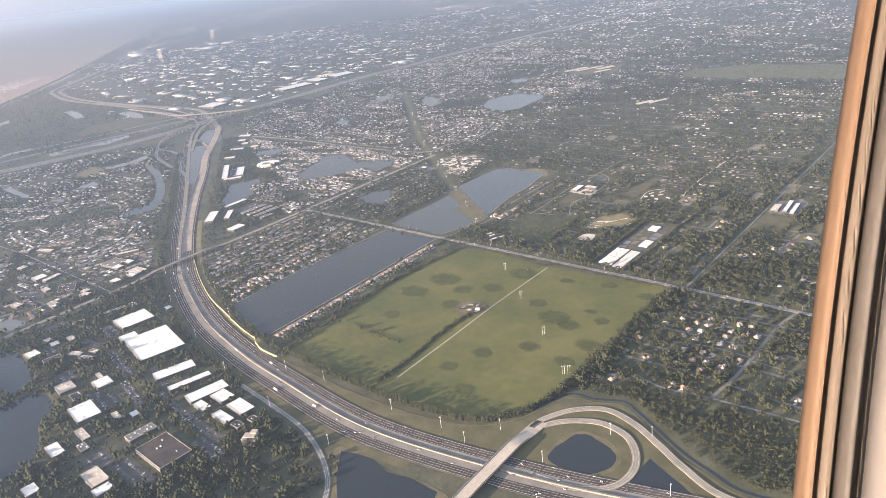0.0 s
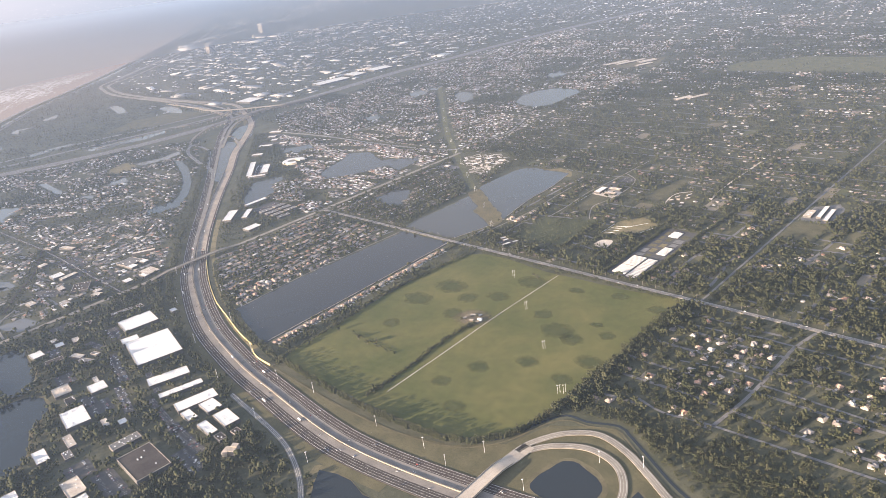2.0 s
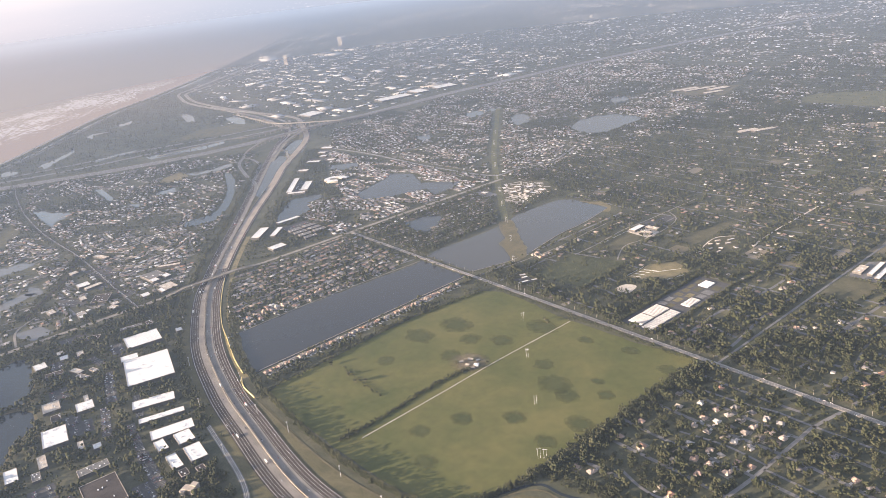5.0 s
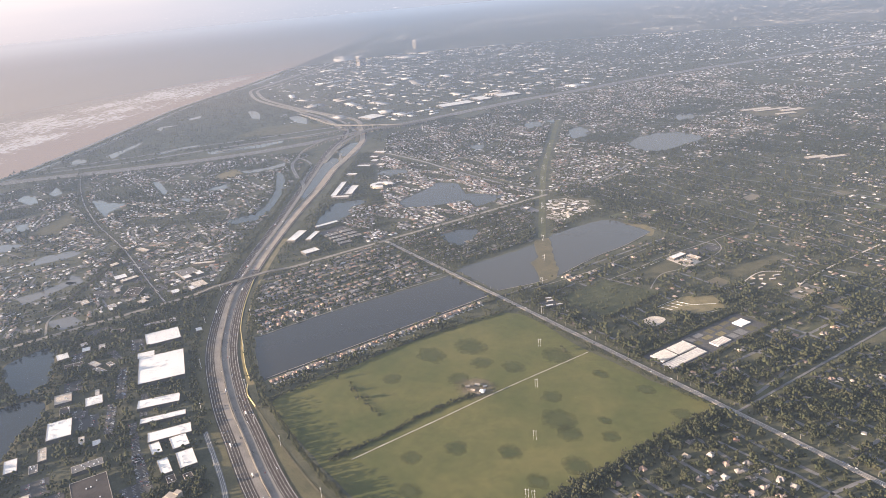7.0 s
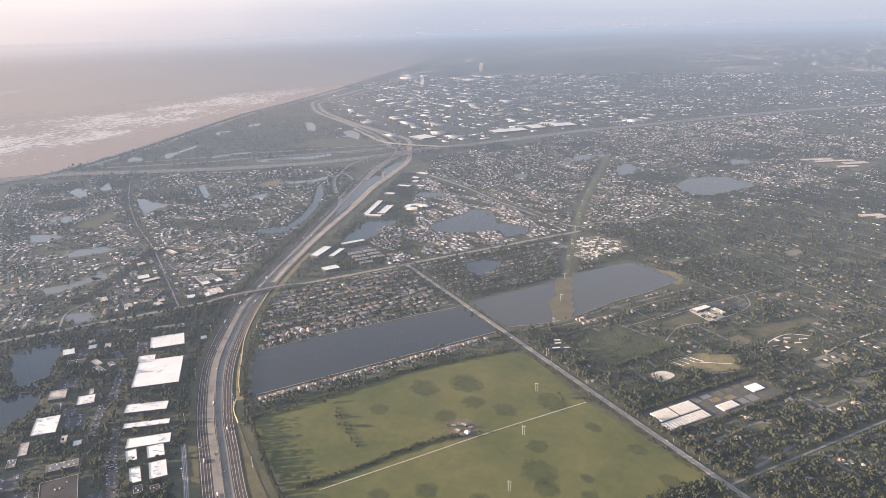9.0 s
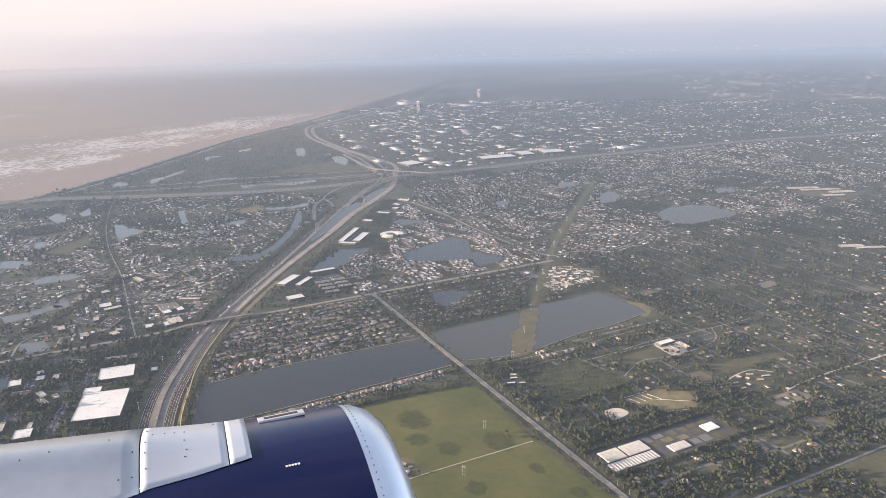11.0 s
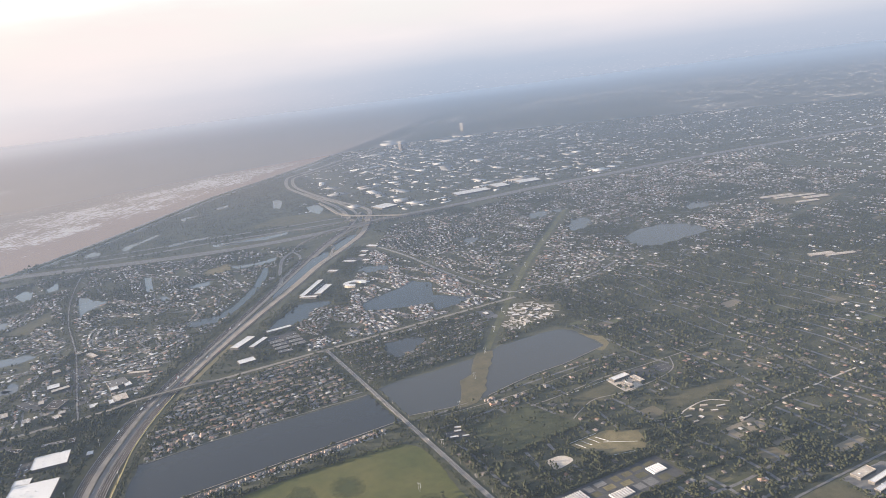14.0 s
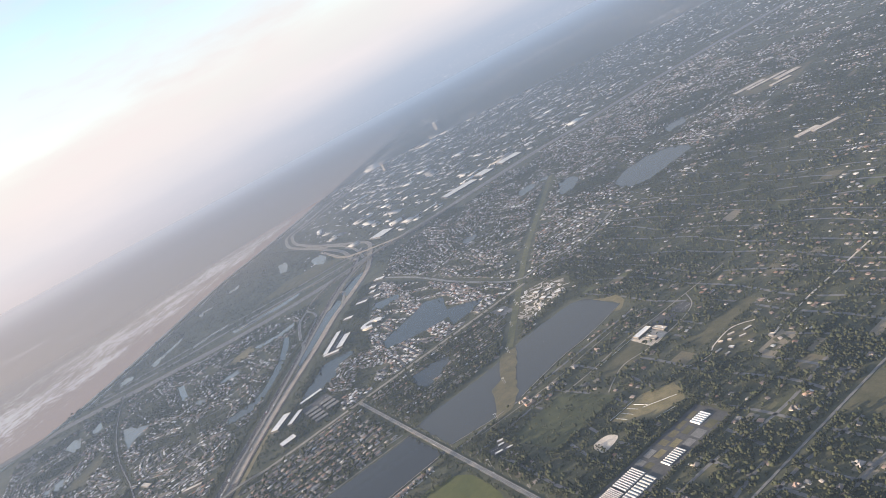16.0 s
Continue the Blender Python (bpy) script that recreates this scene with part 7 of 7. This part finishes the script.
def fairing_radius(x, degrees):
    """The skin of the strut fairing that rides on top of the cowl; 90 degrees is up."""
    top = np.interp(x, (-0.8, -0.508, -0.353, -0.30, -0.25, -0.224), (0.296, 0.284, 0.270, 0.263, 0.2575, 0.2562))
    k = min(max((abs(degrees - 88) - 5) / 23, 0), 1)
    return 0.2562 + (top - 0.2562) * (1 - k * k * (3 - 2 * k))


def fairing_panel(x0, x1, nx):
    bm = bmesh.new()
    rows = []
    for x in np.linspace(x0, x1, nx):
        low = np.interp(x, (-0.8, -0.45, -0.349, -0.336, -0.284, -0.224), (124, 119.5, 116.2, 115, 113.9, 111.6))
        rows.append([bm.verts.new((x, fairing_radius(x, a) * math.cos(radians(a)), fairing_radius(x, a) * math.sin(radians(a)))) for a in np.linspace(58, low, 26)])
    for p, q in zip(rows, rows[1:]):
        for i in range(25):
            bm.faces.new((p[i], p[i + 1], q[i + 1], q[i])).smooth = True
    bmesh.ops.recalc_face_normals(bm, faces=bm.faces[:])
    bmesh.ops.solidify(bm, geom=bm.faces[:], thickness=0.0012)
    return bm


def stud(x, degrees, r, owner, size=0.001):
    bm = bmesh.new()
    bmesh.ops.create_icosphere(bm, subdivisions=1, radius=size, matrix=Matrix.Translation((x, r * math.cos(radians(degrees)), r * math.sin(radians(degrees)))))
    return part("rivet", bm, M_TYRE, owner)


def plate(name, x0, x1, half, z0, z1, degrees, mat, owner, label=""):
    """A small flat piece on the cowl, laid on at that angle round it."""
    bm = bmesh.new()
    box_into(bm, x0, -half, z0, x1, half, z1)
    ob = part(name, bm, mat, owner, label)
    ob.rotation_euler = (radians(degrees - 90), 0, 0)
    return ob


engine = new("engine_nacelle")
lip = part("inlet_lip", lathe([(-0.1, 0.2495), (-0.083, 0.2463), (-0.065, 0.2371), (-0.054, 0.2242), (-0.051, 0.215), (-0.054, 0.207), (-0.065, 0.2), (-0.1, 0.195)], 120), M_LIP, engine, "polished silver inlet lip")
cowl = part("fan_cowl", lathe([(-0.9, 0.22), (-0.7, 0.245), (-0.45, 0.254), (-0.34, 0.255), (-0.25, 0.2546), (-0.17, 0.2528), (-0.1008, 0.25)], 120), M_NAVY, engine, "navy blue painted cowl")
part("inlet_duct", lathe([(-0.1, 0.195), (-0.25, 0.187), (-0.45, 0.18)]), M_METAL, engine)
bm = bmesh.new()
bmesh.ops.create_cone(bm, cap_ends=True, segments=24, radius1=0.05, radius2=0.185, depth=0.02, matrix=Matrix.Translation((-0.42, 0, 0)) @ Euler((0, math.pi / 2, 0)).to_matrix().to_4x4())
part("fan", bm, M_TYRE, engine)
for k in range(150):
    stud(-0.093, 60 + k * 360 / 150, 0.2484, lip, 0.0008)
part("fairing_nose", fairing_panel(-0.224, -0.2482, 5), M_COWL, engine, "pale silver fairing nose")
middle = part("fairing_panel", fairing_panel(-0.2497, -0.3437, 12), M_COWL, engine, "silver riveted fairing panel")
rear = part("fairing_panel", fairing_panel(-0.3452, -0.8, 24), M_STEEL, engine, "long brushed silver fairing")
for x, a in ((-0.332, 92), (-0.318, 92), (-0.307, 92), (-0.296, 92), (-0.296, 98), (-0.294, 103), (-0.296, 106), (-0.339, 88), (-0.339, 97), (-0.339, 102), (-0.338, 108), (-0.262, 86)):
    stud(x, a, fairing_radius(x, a), middle)
for x, a in ((-0.352, 101), (-0.352, 110), (-0.366, 110), (-0.379, 93), (-0.44, 96), (-0.468, 98), (-0.5, 101)):
    stud(x, a, fairing_radius(x, a), rear)
vent = plate("vent_frame", -0.2075, -0.149, 0.0125, 0.2525, 0.2552, 88, M_COWL, cowl, "pale vent frame")
plate("vent_slot", -0.2, -0.157, 0.0055, 0.2551, 0.2557, 88, M_TYRE, cowl, "dark vent slot")
for k in range(5):
    plate("marking", -0.190 + k * 0.0034, -0.1876 + k * 0.0034, 0.0012, 0.2525, 0.2538, 117.2, M_ROOFWHITE, cowl, "small white stencilled mark")
AT_ENGINE = [p for p in PATH if p[0] == 11.0][0]
# pose fitted so the nacelle's outline lines up in the camera's view at 11 s
engine.matrix_basis = look(*AT_ENGINE[1:3], AT_ENGINE[3]) @ Matrix(((0.9407, -0.3142, -0.1278, -0.0068), (0.1346, 0.0, 0.9909, -0.4437), (-0.3114, -0.9494, 0.0423, -1.0176), (0, 0, 0, 1)))
tagged(engine, "navy blue jet engine nacelle with a silver inlet lip", "engine")

# cabin window surround: strips shaped and placed to fit the camera's first view
surround = new("window_surround")
for name, a0, a1, d0, d1, mat, lab in (("rim", 0.0, 0.026, 0.100, 0.094, M_RIM, "tan window rim with sunlight in its colour"), ("seal", 0.026, 0.053, 0.097, 0.093, M_SEAL, "dark brown window seal"),
                                       ("liner", 0.053, 0.081, 0.093, 0.088, M_LINER, "taupe plastic liner"), ("gap", 0.081, 0.092, 0.092, 0.090, M_SEAL, "dark strip painted as a shadow gap"),
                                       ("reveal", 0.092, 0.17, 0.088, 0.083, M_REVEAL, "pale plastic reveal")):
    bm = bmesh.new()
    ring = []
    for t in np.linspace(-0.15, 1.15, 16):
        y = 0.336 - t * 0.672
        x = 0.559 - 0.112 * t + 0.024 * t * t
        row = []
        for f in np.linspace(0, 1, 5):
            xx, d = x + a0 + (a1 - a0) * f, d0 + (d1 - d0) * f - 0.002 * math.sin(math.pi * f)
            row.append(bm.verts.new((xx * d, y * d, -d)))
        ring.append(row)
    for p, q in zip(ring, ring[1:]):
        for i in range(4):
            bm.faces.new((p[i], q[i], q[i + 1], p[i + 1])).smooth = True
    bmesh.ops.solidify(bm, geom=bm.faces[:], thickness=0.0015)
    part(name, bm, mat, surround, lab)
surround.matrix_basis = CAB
tagged(surround, "tan and taupe cabin window surround lit by the sun", "window frame")
